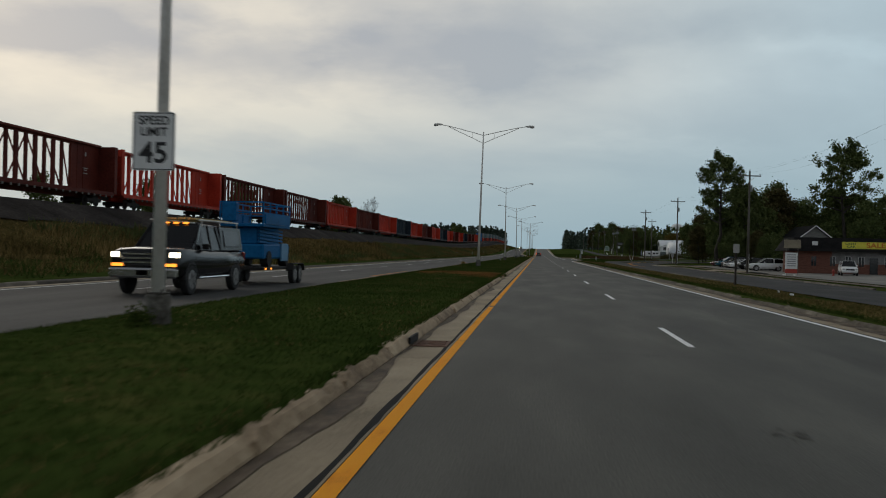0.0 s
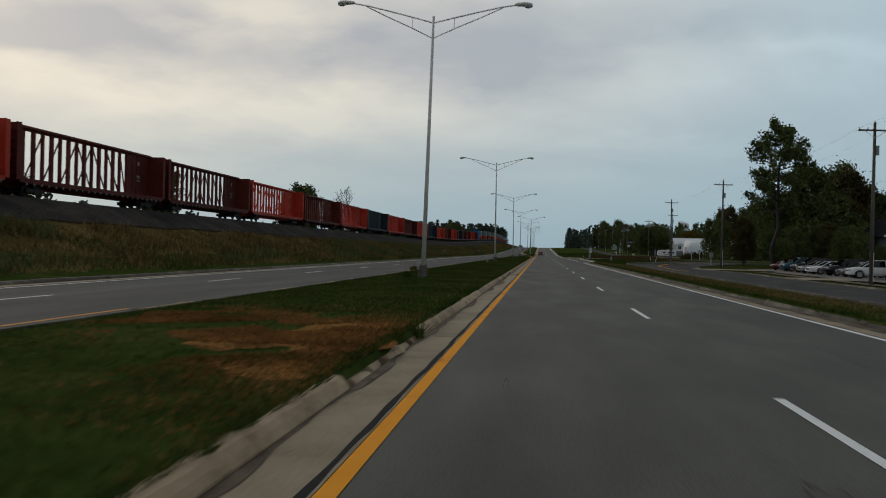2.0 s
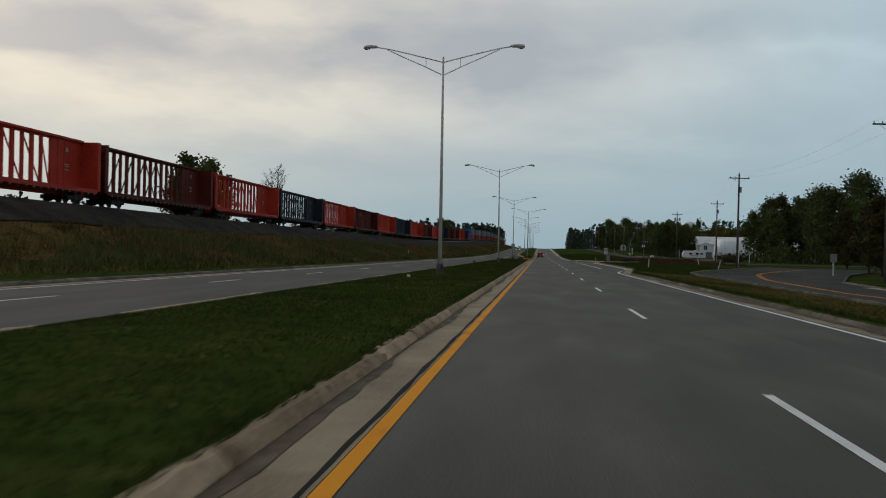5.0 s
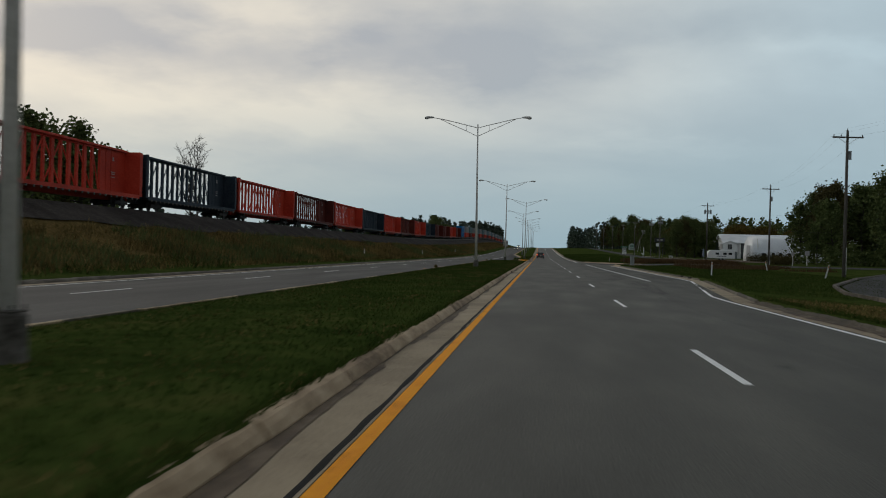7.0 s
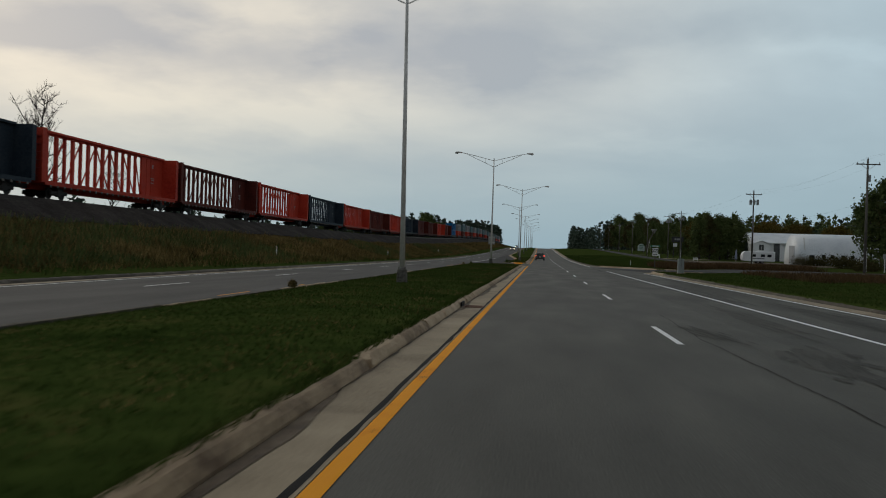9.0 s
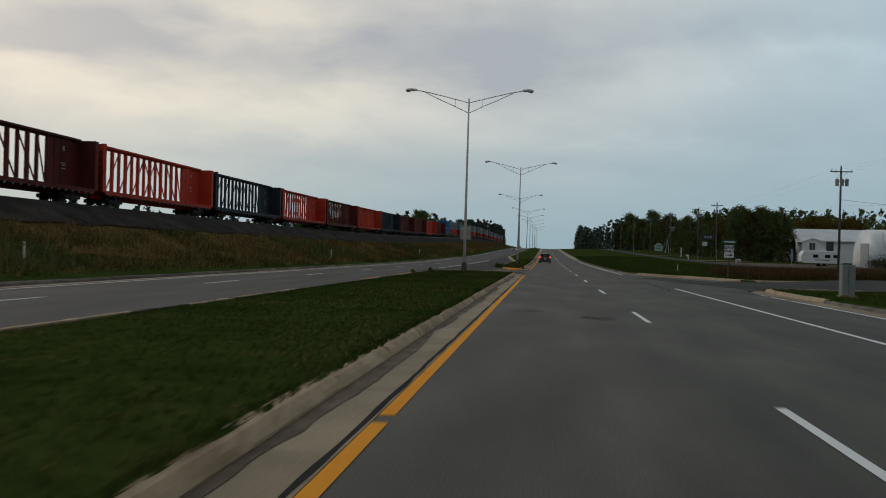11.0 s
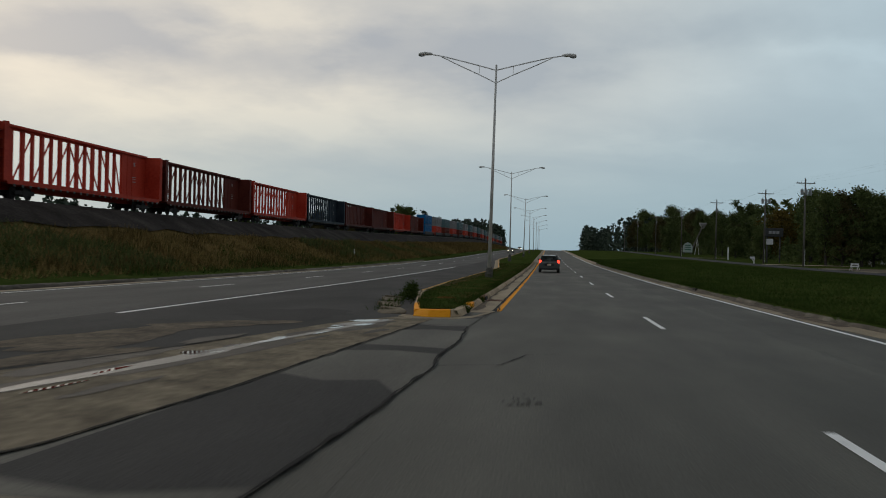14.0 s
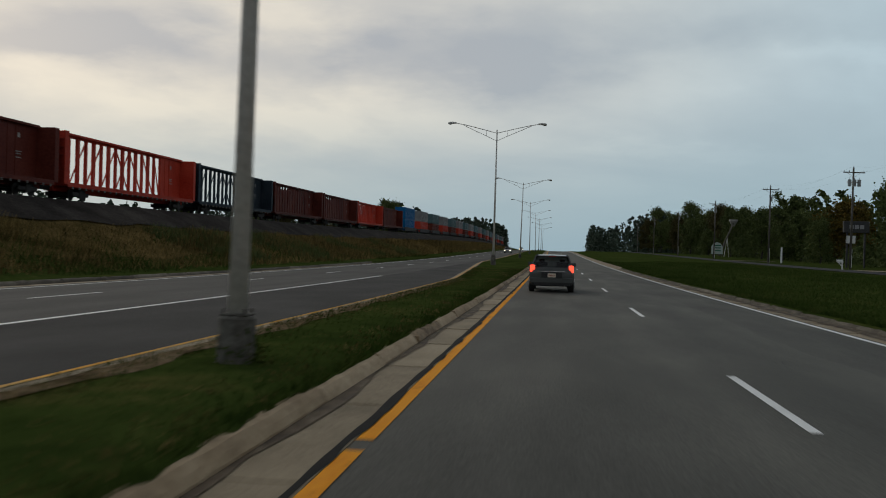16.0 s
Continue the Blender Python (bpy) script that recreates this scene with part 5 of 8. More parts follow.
def well_car(paint, top_paint):
    w = stand("container_railcar")
    bm = bmesh.new()
    for s in (-1.4, 1.28):
        box(bm, s, s + 0.12, 3.2, 19.4, 0.45, 1.25)
    box(bm, -1.3, 1.3, 3.2, 19.4, 0.4, 0.5)
    for y0, y1 in ((0.3, 3.3), (19.3, 22.9)):
        box(bm, -1.3, 1.3, y0, y1, 0.9, 1.15)
    part("well_frame", bm, UNDER, w)
    bogie(w, 1.9, UNDER)
    bogie(w, 21.2, UNDER)
    for z, p_ in ((0.52, paint), (3.25, top_paint)):
        bm = bmesh.new()
        box(bm, -1.22, 1.22, 4.0, 18.6, z, z + 2.62, 0.03)
        for k in range(36):
            for s in (-1.245, 1.22):
                box(bm, s, s + 0.025, 4.2 + 0.4 * k, 4.38 + 0.4 * k, z + 0.15, z + 2.45)
        part("container", bm, p_, w, "corrugated shipping container")
    return w


red_car = tagged(centerbeam(RED_PAINT, RED_PAINT), "faded red centerbeam lumber railcar, empty, on the bank", "railcar", "railcars")
maroon_car = tagged(centerbeam(MAROON, MAROON), "dirty maroon centerbeam lumber railcar, empty, on the bank", "railcar", "railcars")
solid_car = tagged(centerbeam(MAROON, MAROON, True), "dirty maroon railcar with a panelled centre wall, on the bank", "railcar", "railcars")
navy_car = tagged(centerbeam(NAVY, NAVY), "sooty navy centerbeam lumber railcar, empty, on the bank", "railcar", "railcars")
box_blue = tagged(well_car(BLUE_PAINT, BLUE_PAINT), "railcar with bright blue shipping containers", "railcar", "railcars")
TEAL = surface("teal_container", [(0.05, 0.10, 0.11), (0.08, 0.15, 0.16)], 2, 5, 0.6, 0)
GREYC = surface("grey_container", [(0.14, 0.14, 0.14), (0.24, 0.24, 0.24)], 2, 5, 0.6, 0)
box_red = tagged(well_car(MAROON, TEAL), "railcar with maroon and teal shipping containers", "railcar", "railcars")
box_grey = tagged(well_car(RED_PAINT, GREYC), "railcar with red and grey shipping containers", "railcar", "railcars")
ORDER = {-1: "n", 0: "m", 1: "r", 2: "m", 7: "n", 11: "n", 15: "n", 16: "s", 17: "s", 18: "r", 19: "s", 20: "b"}
placed = set()
for k in range(-2, 38):
    y = 387.3 + 24.3 * (k - 14)
    kind = ORDER.get(k, ("r" if k % 2 == 0 else "m") if k < 20 else ("c", "g")[k % 2])
    src = {"r": red_car, "m": maroon_car, "s": solid_car, "n": navy_car, "b": box_blue, "c": box_red, "g": box_grey}[kind]
    m = pose(TRACK, y, RAIL_Z + rise(y), math.degrees(math.atan2(rise(y + 23) - rise(y), 23)), 0, 0)
    if kind in placed:
        copy_thing(src, m)
    else:
        src.matrix_basis = m
        placed.add(kind)

# ---- vehicles ----


def clear_glass(name, tint):
    if name in MATS:
        return MATS[name]
    m = bpy.data.materials.new(name)
    m.use_nodes = True
    nt = m.node_tree
    nt.nodes.clear()
    tr, gl = nt.nodes.new("ShaderNodeBsdfTransparent"), nt.nodes.new("ShaderNodeBsdfGlossy")
    tr.inputs[0].default_value = (*tint, 1)
    gl.inputs["Roughness"].default_value = 0.04
    fr = nt.nodes.new("ShaderNodeFresnel")
    fr.inputs[0].default_value = 1.5
    mx, out = nt.nodes.new("ShaderNodeMixShader"), nt.nodes.new("ShaderNodeOutputMaterial")
    nt.links.new(fr.outputs[0], mx.inputs[0])
    nt.links.new(tr.outputs[0], mx.inputs[1])
    nt.links.new(gl.outputs[0], mx.inputs[2])
    nt.links.new(mx.outputs[0], out.inputs[0])
    MATS[name] = m
    return m


CAR_GLASS = clear_glass("tinted_car_glass", (0.07, 0.08, 0.085))
INTERIOR = surface("dark_seats", [(0.015, 0.015, 0.016), (0.03, 0.03, 0.03)], 0.5, 12, 0.8, 0.1)
CHROME = surface("chrome_trim", [(0.5, 0.5, 0.5), (0.62, 0.62, 0.62)], 0.5, 4, 0.15, 0, metal=0.9)
PLASTIC = surface("black_plastic", [(0.014, 0.014, 0.015), (0.026, 0.026, 0.027)], 0.5, 20, 0.6, 0.1)
TAIL_ON = glow("lit_tail_lamp", (1.0, 0.06, 0.03), 2.2)
TAIL_OFF = surface("red_lens", [(0.16, 0.01, 0.01), (0.26, 0.02, 0.015)], 0.2, 8, 0.2, 0)
HEAD_ON = glow("lit_head_lamp", (1.0, 0.86, 0.58), 5.0)
AMBER_ON = glow("lit_amber_lamp", (1.0, 0.30, 0.03), 2.0)
HEAD_OFF = surface("clear_lens", [(0.4, 0.4, 0.4), (0.55, 0.55, 0.55)], 0.2, 8, 0.15, 0)


def paint(name, c):
    return surface(name, [tuple(v * 0.8 for v in c), c], 1.5, 3, 0.2, 0.0, spec=0.35, coat=0.0, lo=0.3, hi=0.7)


def body_ring(y, hw, z0, z1):
    hgt = z1 - z0
    half = [(hw * 0.86, z0), (hw * 0.97, z0 + 0.14 * hgt), (hw, z0 + 0.42 * hgt), (hw * 0.985, z0 + 0.72 * hgt), (hw * 0.93, z0 + 0.93 * hgt), (hw * 0.80, z1), (hw * 0.4, z1 + 0.015)]
    return [(x, y, z) for x, z in half] + [(-x, y, z) for x, z in half[::-1]]


def wheel(parent, x, y, r, w):
    t = bmesh.new()
    s = 1 if x > 0 else -1
    loft(t, [[(x - s * w * u, y + rr * math.cos(a), r + rr * math.sin(a)) for a in [2 * math.pi * k / 22 for k in range(22)]] for u, rr in ((0, r * 0.72), (0.0, r * 0.93), (0.12, r), (0.88, r), (1.0, r * 0.93), (1.0, r * 0.6))])
    wh = part("wheel", t, RUBBER, parent, smooth=False)
    rim = bmesh.new()
    tube(rim, (x - s * 0.02, y, r), (x + s * 0.012, y, r), r * 0.68, r * 0.62, 18)
    for k in range(5):
        a = 2 * math.pi * k / 5
        beam(rim, (x + s * 0.02, y, r), (x + s * 0.02, y + 0.6 * r * math.cos(a), r + 0.6 * r * math.sin(a)), 0.07, 0.03)
    part("rim", rim, surface("alloy_rim", [(0.25, 0.25, 0.25), (0.4, 0.4, 0.4)], 0.3, 8, 0.35, 0, metal=0.7), wh, "alloy rim")


def vehicle(name, label, col, stations, cabin, wheels, r, category="car", lit=False, bars=True, tail_z=None, pane=None):
    """front towards +y; stations: y, half width, floor, top; cabin: y, half width low and high, low z, high z."""
    v = stand(name)
    bm = bmesh.new()
    loft(bm, [body_ring(*s) for s in stations])
    part("body", bm, col, v, smooth=True)
    part("greenhouse", loft(bmesh.new(), [[(-a, y, z0), (-b, y, z1), (b, y, z1), (a, y, z0)] for y, a, b, z0, z1 in cabin]), pane or CAR_GLASS, v, "tinted window glass").visible_shadow = False
    inner = cabin[1:-1]
    part("roof", loft(bmesh.new(), [[(-b - 0.03, y, z1 - 0.05), (-b + 0.08, y, z1 + 0.02), (0, y, z1 + 0.035), (b - 0.08, y, z1 + 0.02), (b + 0.03, y, z1 - 0.05), (0, y, z1 - 0.03)] for y, a, b, z0, z1 in inner]), col, v)
    for s in (-1, 1):
        for (y0, a0, b0, zl0, zh0), (y1, a1, b1, zl1, zh1) in ((cabin[0], cabin[1]), (cabin[-1], cabin[-2])):
            part("pillar", beam(bmesh.new(), (s * (a0 + 0.005), y0, zl0), (s * (b1 + 0.01), y1, zh1), 0.09, 0.05), col, v)
        ym = (inner[0][0] + inner[-1][0]) / 2
        a, b, z0, z1 = inner[0][1:]
        part("pillar", beam(bmesh.new(), (s * (a + 0.012), ym, z0 - 0.02), (s * (b + 0.012), ym, z1), 0.12, 0.03), col, v)
        part("side_mirror", box(bmesh.new(), min(s * a, s * (a + 0.2)), max(s * a, s * (a + 0.2)), inner[-1][0] + 0.1, inner[-1][0] + 0.24, z0 + 0.02, z0 + 0.18, 0.03), col, v)
    seats = bmesh.new()
    y0, y1 = inner[0][0], inner[-1][0]
    a, b, z0, z1 = inner[0][1:]
    box(seats, -a * 0.8, a * 0.8, y0 + 0.1, y1 + 0.1, z0 - 0.3, z0 - 0.02)
    for s in (-0.42, 0.42):
        box(seats, s - 0.24, s + 0.24, y1 - 0.35, y1 - 0.2, z0 - 0.1, z0 + 0.2, 0.04)
        box(seats, s - 0.12, s + 0.12, y1 - 0.34, y1 - 0.24, z0 + 0.20, z0 + 0.31, 0.03)
    part("seats", seats, INTERIOR, v)
    for y in wheels:
        for s in (-1, 1):
            wheel(v, s * (max(st[1] for st in stations) - 0.005), y, r, 0.22)
            arch = bmesh.new()
            x = s * (max(st[1] for st in stations) - 0.02)
            loft(arch, [[(x - s * 0.25, y + rr * math.cos(q), r + rr * math.sin(q)) for q in [math.pi * k / 14 for k in range(15)]] for rr in (r * 1.18,)] + [[(x + s * 0.008, y + rr * math.cos(q), r + rr * math.sin(q)) for q in [math.pi * k / 14 for k in range(15)]] for rr in (r * 1.18, r * 1.02)], closed=False)
            part("wheel_arch", arch, PLASTIC, v)
    yr, yf = stations[0][0], stations[-1][0]
    hw = stations[1][1]
    tz = tail_z or stations[1][3] - 0.18
    for s in (-1, 1):
        lo_, hi_ = sorted((s * hw * 0.99, s * (hw - 0.2)))
        part("tail_lamp", box(bmesh.new(), lo_, hi_, stations[1][0] - 0.1, stations[1][0] + 0.08, tz - 0.14, tz + 0.14, 0.03), TAIL_ON if lit == "rear" else TAIL_OFF, v, "lit red tail lamp" if lit == "rear" else "red tail lamp")
        hz = stations[-2][3] - 0.16
        lo_, hi_ = sorted((s * stations[-2][1] * 0.97, s * (stations[-2][1] - 0.27)))
        part("head_lamp", box(bmesh.new(), lo_, hi_, yf - 0.22, yf + 0.015, hz - 0.07, hz + 0.07, 0.02), HEAD_ON if lit == "front" else HEAD_OFF, v, "lit head lamp" if lit == "front" else "clear head lamp")
    gr = bmesh.new()
    box(gr, -0.45, 0.45, yf - 0.05, yf + 0.02, stations[-2][3] - 0.3, stations[-2][3] - 0.12, 0.02)
    part("grille", gr, PLASTIC, v)
    part("bumper", box(bmesh.new(), -hw * 0.97, hw * 0.97, yr - 0.06, yr + 0.1, stations[0][2] + 0.02, stations[0][2] + 0.26, 0.04), col, v)
    return tagged(v, label, category)


def hatch(name, label, col, **kw):
    return vehicle(name, label, col, [(-2.38, 0.78, 0.34, 0.88), (-2.25, 0.86, 0.27, 1.0), (-1.7, 0.89, 0.23, 1.0), (0, 0.89, 0.22, 0.97), (1.0, 0.885, 0.22, 0.95), (1.5, 0.88, 0.24, 0.9), (2.15, 0.83, 0.26, 0.78), (2.36, 0.68, 0.32, 0.62)], [(-2.28, 0.78, 0.70, 0.98, 1.0), (-1.75, 0.80, 0.62, 0.98, 1.42), (0.1, 0.80, 0.60, 0.96, 1.46), (1.35, 0.78, 0.72, 0.92, 0.95)], (-1.38, 1.37), 0.33, **kw)


def suv(name, label, col, **kw):
    return vehicle(name, label, col, [(-2.32, 0.80, 0.42, 1.0), (-2.2, 0.9, 0.34, 1.1), (-1.4, 0.93, 0.3, 1.1), (0.3, 0.93, 0.28, 1.08), (1.1, 0.92, 0.28, 1.06), (1.7, 0.9, 0.3, 1.02), (2.2, 0.84, 0.32, 0.92), (2.38, 0.68, 0.4, 0.75)], [(-2.24, 0.82, 0.74, 1.08, 1.12), (-1.9, 0.84, 0.64, 1.08, 1.66), (0.2, 0.84, 0.62, 1.06, 1.70), (1.2, 0.82, 0.74, 1.04, 1.08)], (-1.42, 1.42), 0.37, **kw)


def sedan(name, label, col, **kw):
    return vehicle(name, label, col, [(-2.42, 0.74, 0.4, 0.85), (-2.2, 0.85, 0.3, 1.0), (-1.5, 0.88, 0.24, 1.0), (0, 0.88, 0.22, 0.95), (1.0, 0.88, 0.22, 0.92), (1.6, 0.87, 0.24, 0.86), (2.2, 0.82, 0.26, 0.76), (2.4, 0.68, 0.32, 0.62)], [(-1.75, 0.76, 0.7, 0.97, 0.99), (-1.0, 0.79, 0.58, 0.95, 1.38), (0.2, 0.79, 0.58, 0.93, 1.41), (1.2, 0.77, 0.7, 0.9, 0.92)], (-1.4, 1.4), 0.33, **kw)


# the dark hatchback ahead in our lane
lead = hatch("hatchback_car", "dark grey hatchback with lit red tail lamps ahead in the lane", paint("dark_grey_car_paint", (0.085, 0.090, 0.086)), lit="rear", tail_z=0.93, pane=clear_glass("pale_car_glass", (0.5, 0.56, 0.55)))
lead.matrix_basis = pose(0.12, 365.5, rise(365.5), 0.35, 0, 0)
part("trim_strip", box(bmesh.new(), -0.55, 0.55, -2.445, -2.30, 0.815, 0.845), CHROME, lead, "thin chrome strip")
part("plate_recess", box(bmesh.new(), -0.40, 0.40, -2.44, -2.30, 0.58, 0.80), PLASTIC, lead)
pl = part("number_plate", box(bmesh.new(), -0.155, 0.155, -2.452, -2.435, 0.60, 0.755), surface("cream_plate", [(0.6, 0.5, 0.38), (0.72, 0.62, 0.5)], 0.1, 20, 0.4, 0), lead, "cream number plate")
for k in range(5):
    part("plate_bar", box(bmesh.new(), -0.115 + 0.05 * k, -0.085 + 0.05 * k, -2.455, -2.450, 0.64, 0.70), surface("plate_red_ink", [(0.3, 0.03, 0.02), (0.35, 0.05, 0.03)], 1, 5, 0.5, 0), pl)
part("spoiler", box(bmesh.new(), -0.62, 0.62, -1.92, -1.65, 1.40, 1.445, 0.015), lead.children[0].data.materials[0], lead)
part("high_stop_lamp", box(bmesh.new(), -0.14, 0.14, -1.935, -1.90, 1.405, 1.43), TAIL_OFF, lead, "unlit high stop lamp")
part("rear_valance", box(bmesh.new(), -0.72, 0.72, -2.43, -2.2, 0.26, 0.46, 0.03), PLASTIC, lead)
part("exhaust_pipe", tube(bmesh.new(), (0.5, -2.45, 0.27), (0.5, -2.1, 0.27), 0.03), CHROME, lead)

# the pickup with a camper cap, towing a scissor lift, on the opposite carriageway
BLACK_PAINT = paint("black_car_paint", (0.009, 0.009, 0.010))
pick = vehicle("pickup_truck", "black pickup truck with lit headlamps, camper cap and ladder rack", BLACK_PAINT, [(-2.95, 0.95, 0.55, 1.15), (-2.85, 1.0, 0.5, 1.2), (-1.0, 1.0, 0.45, 1.2), (0.3, 1.01, 0.42, 1.2), (1.4, 1.01, 0.42, 1.24), (1.6, 1.0, 0.42, 1.27), (2.75, 0.99, 0.45, 1.22), (2.95, 0.94, 0.5, 1.12)], [(-0.75, 0.9, 0.78, 1.2, 1.24), (-0.55, 0.9, 0.74, 1.2, 1.90), (0.7, 0.9, 0.72, 1.2, 1.92), (1.5, 0.9, 0.8, 1.22, 1.27)], (-1.95, 1.95), 0.41, "pickup truck", "front")
pick.matrix_basis = pose(-11.1, 27.9, 0.012, 0, 0, 180) @ Matrix.Diagonal((1.02, 1, 1.09, 1))
cap = part("camper_cap", loft(bmesh.new(), [[(-0.92, y, 1.2), (-0.80, y, 1.88), (0.80, y, 1.88), (0.92, y, 1.2)] for y in (-2.85, -0.8)]), BLACK_PAINT, pick)
for s in (-1, 1):
    part("cap_window", loft(bmesh.new(), [[(s * (0.905), y, 1.32), (s * 0.80, y, 1.78), (s * 0.83, y, 1.78), (s * 0.93, y, 1.32)] for y in (-2.5, -1.1)]), CAR_GLASS, cap, "dark side window")
    part("running_board", tube(bmesh.new(), (s * 1.0, -1.2, 0.45), (s * 1.0, 1.4, 0.45), 0.04), CHROME, pick, "chrome side step")
    part("rack_rail", tube(bmesh.new(), (s * 0.75, -2.8, 2.04), (s * 0.75, 0.8, 2.04), 0.025), STEEL, pick)
    for y in (-2.7, -1.0, 0.6):
        part("rack_post", tube(bmesh.new(), (s * 0.75, y, 1.86), (s * 0.75, y, 2.04), 0.02), STEEL, pick)
    lo_, hi_ = sorted((s * 0.6, s * 0.93))
    part("turn_lamp", box(bmesh.new(), lo_, hi_, 2.82, 2.98, 0.76, 0.84), AMBER_ON, pick, "lit amber lamp")
for k, x in enumerate((-0.5, -0.2, 0.1, 0.45)):
    part("board", box(bmesh.new(), x, x + 0.22, -2.6 + 0.1 * k, 0.5, 2.06, 2.11 + 0.02 * (k % 2)), surface("new_lumber", [(0.35, 0.25, 0.1), (0.5, 0.38, 0.16)], 0.5, 12, 0.7, 0.1), pick, "pale board on the rack")
for x in (-0.3, 0.0, 0.3):
    part("cab_lamp", box(bmesh.new(), x - 0.07, x + 0.07, 0.62, 0.74, 1.93, 1.98), AMBER_ON, pick, "lit amber cab lamp")
part("front_bumper", box(bmesh.new(), -0.98, 0.98, 2.86, 3.09, 0.46, 0.72, 0.05), CHROME, pick, "chrome bumper")
for z_ in (0.84, 0.95, 1.06):
    part("grille_bar", box(bmesh.new(), -0.62, 0.62, 2.95, 3.0, z_, z_ + 0.045), CHROME, pick, "chrome grille bar")
part("grille_mesh", box(bmesh.new(), -0.6, 0.6, 2.93, 2.965, 0.78, 1.14), PLASTIC, pick, "black grille mesh")
part("front_plate", box(bmesh.new(), -0.16, 0.16, 3.06, 3.09, 0.53, 0.66), SIGN_WHITE, pick)

trailer = stand("flatbed_trailer", -11.1, 35.6, 0.01, 180)
fr = part("trailer_bed", box(bmesh.new(), -1.0, 1.0, -2.9, 2.6, 0.58, 0.70, 0.02), UNDER, trailer)
part("drawbar", beam(bmesh.new(), (0, 2.5, 0.6), (0, 4.6, 0.55), 0.12, 0.1, (1, 0, 0)), UNDER, trailer)
for s in (-1, 1):
    part("fender", loft(bmesh.new(), [[(s * 1.0, y, z), (s * 1.26, y, z), (s * 1.26, y, z - 0.04), (s * 1.0, y, z - 0.04)] for y, z in ((-2.45, 0.55), (-2.2, 0.82), (-0.7, 0.82), (-0.45, 0.55))]), UNDER, trailer)
    for y in (-1.85, -1.03):
        wheel(trailer, s * 1.22, y, 0.36, 0.2)
    for y in (2.3, 1.6, -2.8):
        part("marker_lamp", box(bmesh.new(), s * 1.01 - 0.02, s * 1.01 + 0.02, y, y + 0.1, 0.61, 0.67), AMBER_ON, trailer, "lit amber marker lamp")
tagged(trailer, "black tandem-axle flatbed trailer behind the pickup", "trailer")

lift = stand("scissor_lift", -11.1, 35.4, 0.71, 180)
part("chassis", box(bmesh.new(), -0.85, 0.85, -1.6, 1.9, 0.3, 0.85, 0.05), BLUE_PAINT, lift)
for s in (-1, 1):
    for y in (-1.1, 1.3):
        part("wheel", tube(bmesh.new(), (s * 0.6, y, 0.3), (s * 0.9, y, 0.3), 0.3, 0.3, 16), RUBBER, lift)
for k in range(5):
    z = 0.85 + 0.13 * k
    part("scissor_arm", beam(bmesh.new(), (-0.6, -1.4, z), (-0.6, 1.7, z + 0.1), 0.08, 0.05), BLUE_PAINT, lift)
    part("scissor_arm", beam(bmesh.new(), (0.6, 1.7, z), (0.6, -1.4, z + 0.1), 0.08, 0.05), BLUE_PAINT, lift)
part("platform", box(bmesh.new(), -0.85, 0.85, -1.7, 2.0, 1.5, 1.62, 0.02), BLUE_PAINT, lift)
part("folded_linkage", box(bmesh.new(), -0.5, 0.5, -1.3, 1.6, 0.85, 1.5, 0.04), BLUE_PAINT, lift, "folded scissor pack")
part("side_panel", box(bmesh.new(), -0.9, -0.84, -1.5, 1.85, 1.62, 2.0), BLUE_PAINT, lift)
part("side_panel", box(bmesh.new(), 0.84, 0.9, -1.5, 0.4, 1.62, 2.0), BLUE_PAINT, lift)
for s in (-0.83, 0.83):
    for z in (2.02, 2.42, 2.2):
        part("guard_rail", beam(bmesh.new(), (s, -1.68, z), (s, 1.98, z), 0.05, 0.04), BLUE_PAINT, lift)
    for y in (-1.66, -0.7, 0.25, 1.1, 1.96):
        part("rail_post", box(bmesh.new(), s - 0.025, s + 0.025, y - 0.025, y + 0.025, 1.62, 2.42), BLUE_PAINT, lift)
for y in (-1.68, 1.97):
    for z in (2.02, 2.42):
        part("guard_rail", beam(bmesh.new(), (-0.83, y, z), (0.83, y, z), 0.05, 0.04, (0, 1, 0)), BLUE_PAINT, lift)
part("control_box", box(bmesh.new(), 0.2, 0.75, 1.7, 2.04, 1.7, 2.4, 0.03), BLUE_PAINT, lift)
part("battery_cover", box(bmesh.new(), -0.92, -0.84, -1.2, -0.3, 0.2, 0.9, 0.02), surface("pale_blue_panel", [(0.1, 0.25, 0.4), (0.14, 0.3, 0.46)], 1, 6, 0.5, 0), lift)
tagged(lift, "bright blue folded scissor lift loaded on the trailer", "scissor lift")

# far headlamps of oncoming cars, as they stand near the crest
for x, y in ((-10.9, 556), (-14.6, 760)):
    c_ = sedan("oncoming_car", "distant oncoming car with lit headlamps", paint("silver_car_paint", (0.35, 0.35, 0.35)), lit="front")
    c_.matrix_basis = pose(x, y, rise(y) + 0.02, 0, 0, 180)

# the dealer's cars
WHITE_CAR, SILVER, BLUECAR, BURG, GREYCAR = paint("white_car_paint", (0.86, 0.86, 0.85)), paint("silver_car_paint", (0.35, 0.35, 0.35)), paint("teal_car_paint", (0.02, 0.09, 0.13)), paint("burgundy_car_paint", (0.12, 0.012, 0.02)), paint("mid_grey_car_paint", (0.12, 0.12, 0.125))
white_suv = suv("parked_suv", "white parked sport utility car in the dealer's row", WHITE_CAR)
silver_sedan = sedan("parked_sedan", "silver parked sedan in the dealer's row", SILVER)
white_sedan = sedan("parked_sedan", "white parked sedan in the dealer's row", WHITE_CAR)
blue_suv = suv("parked_suv", "dark teal parked sport utility car in the dealer's row", BLUECAR)
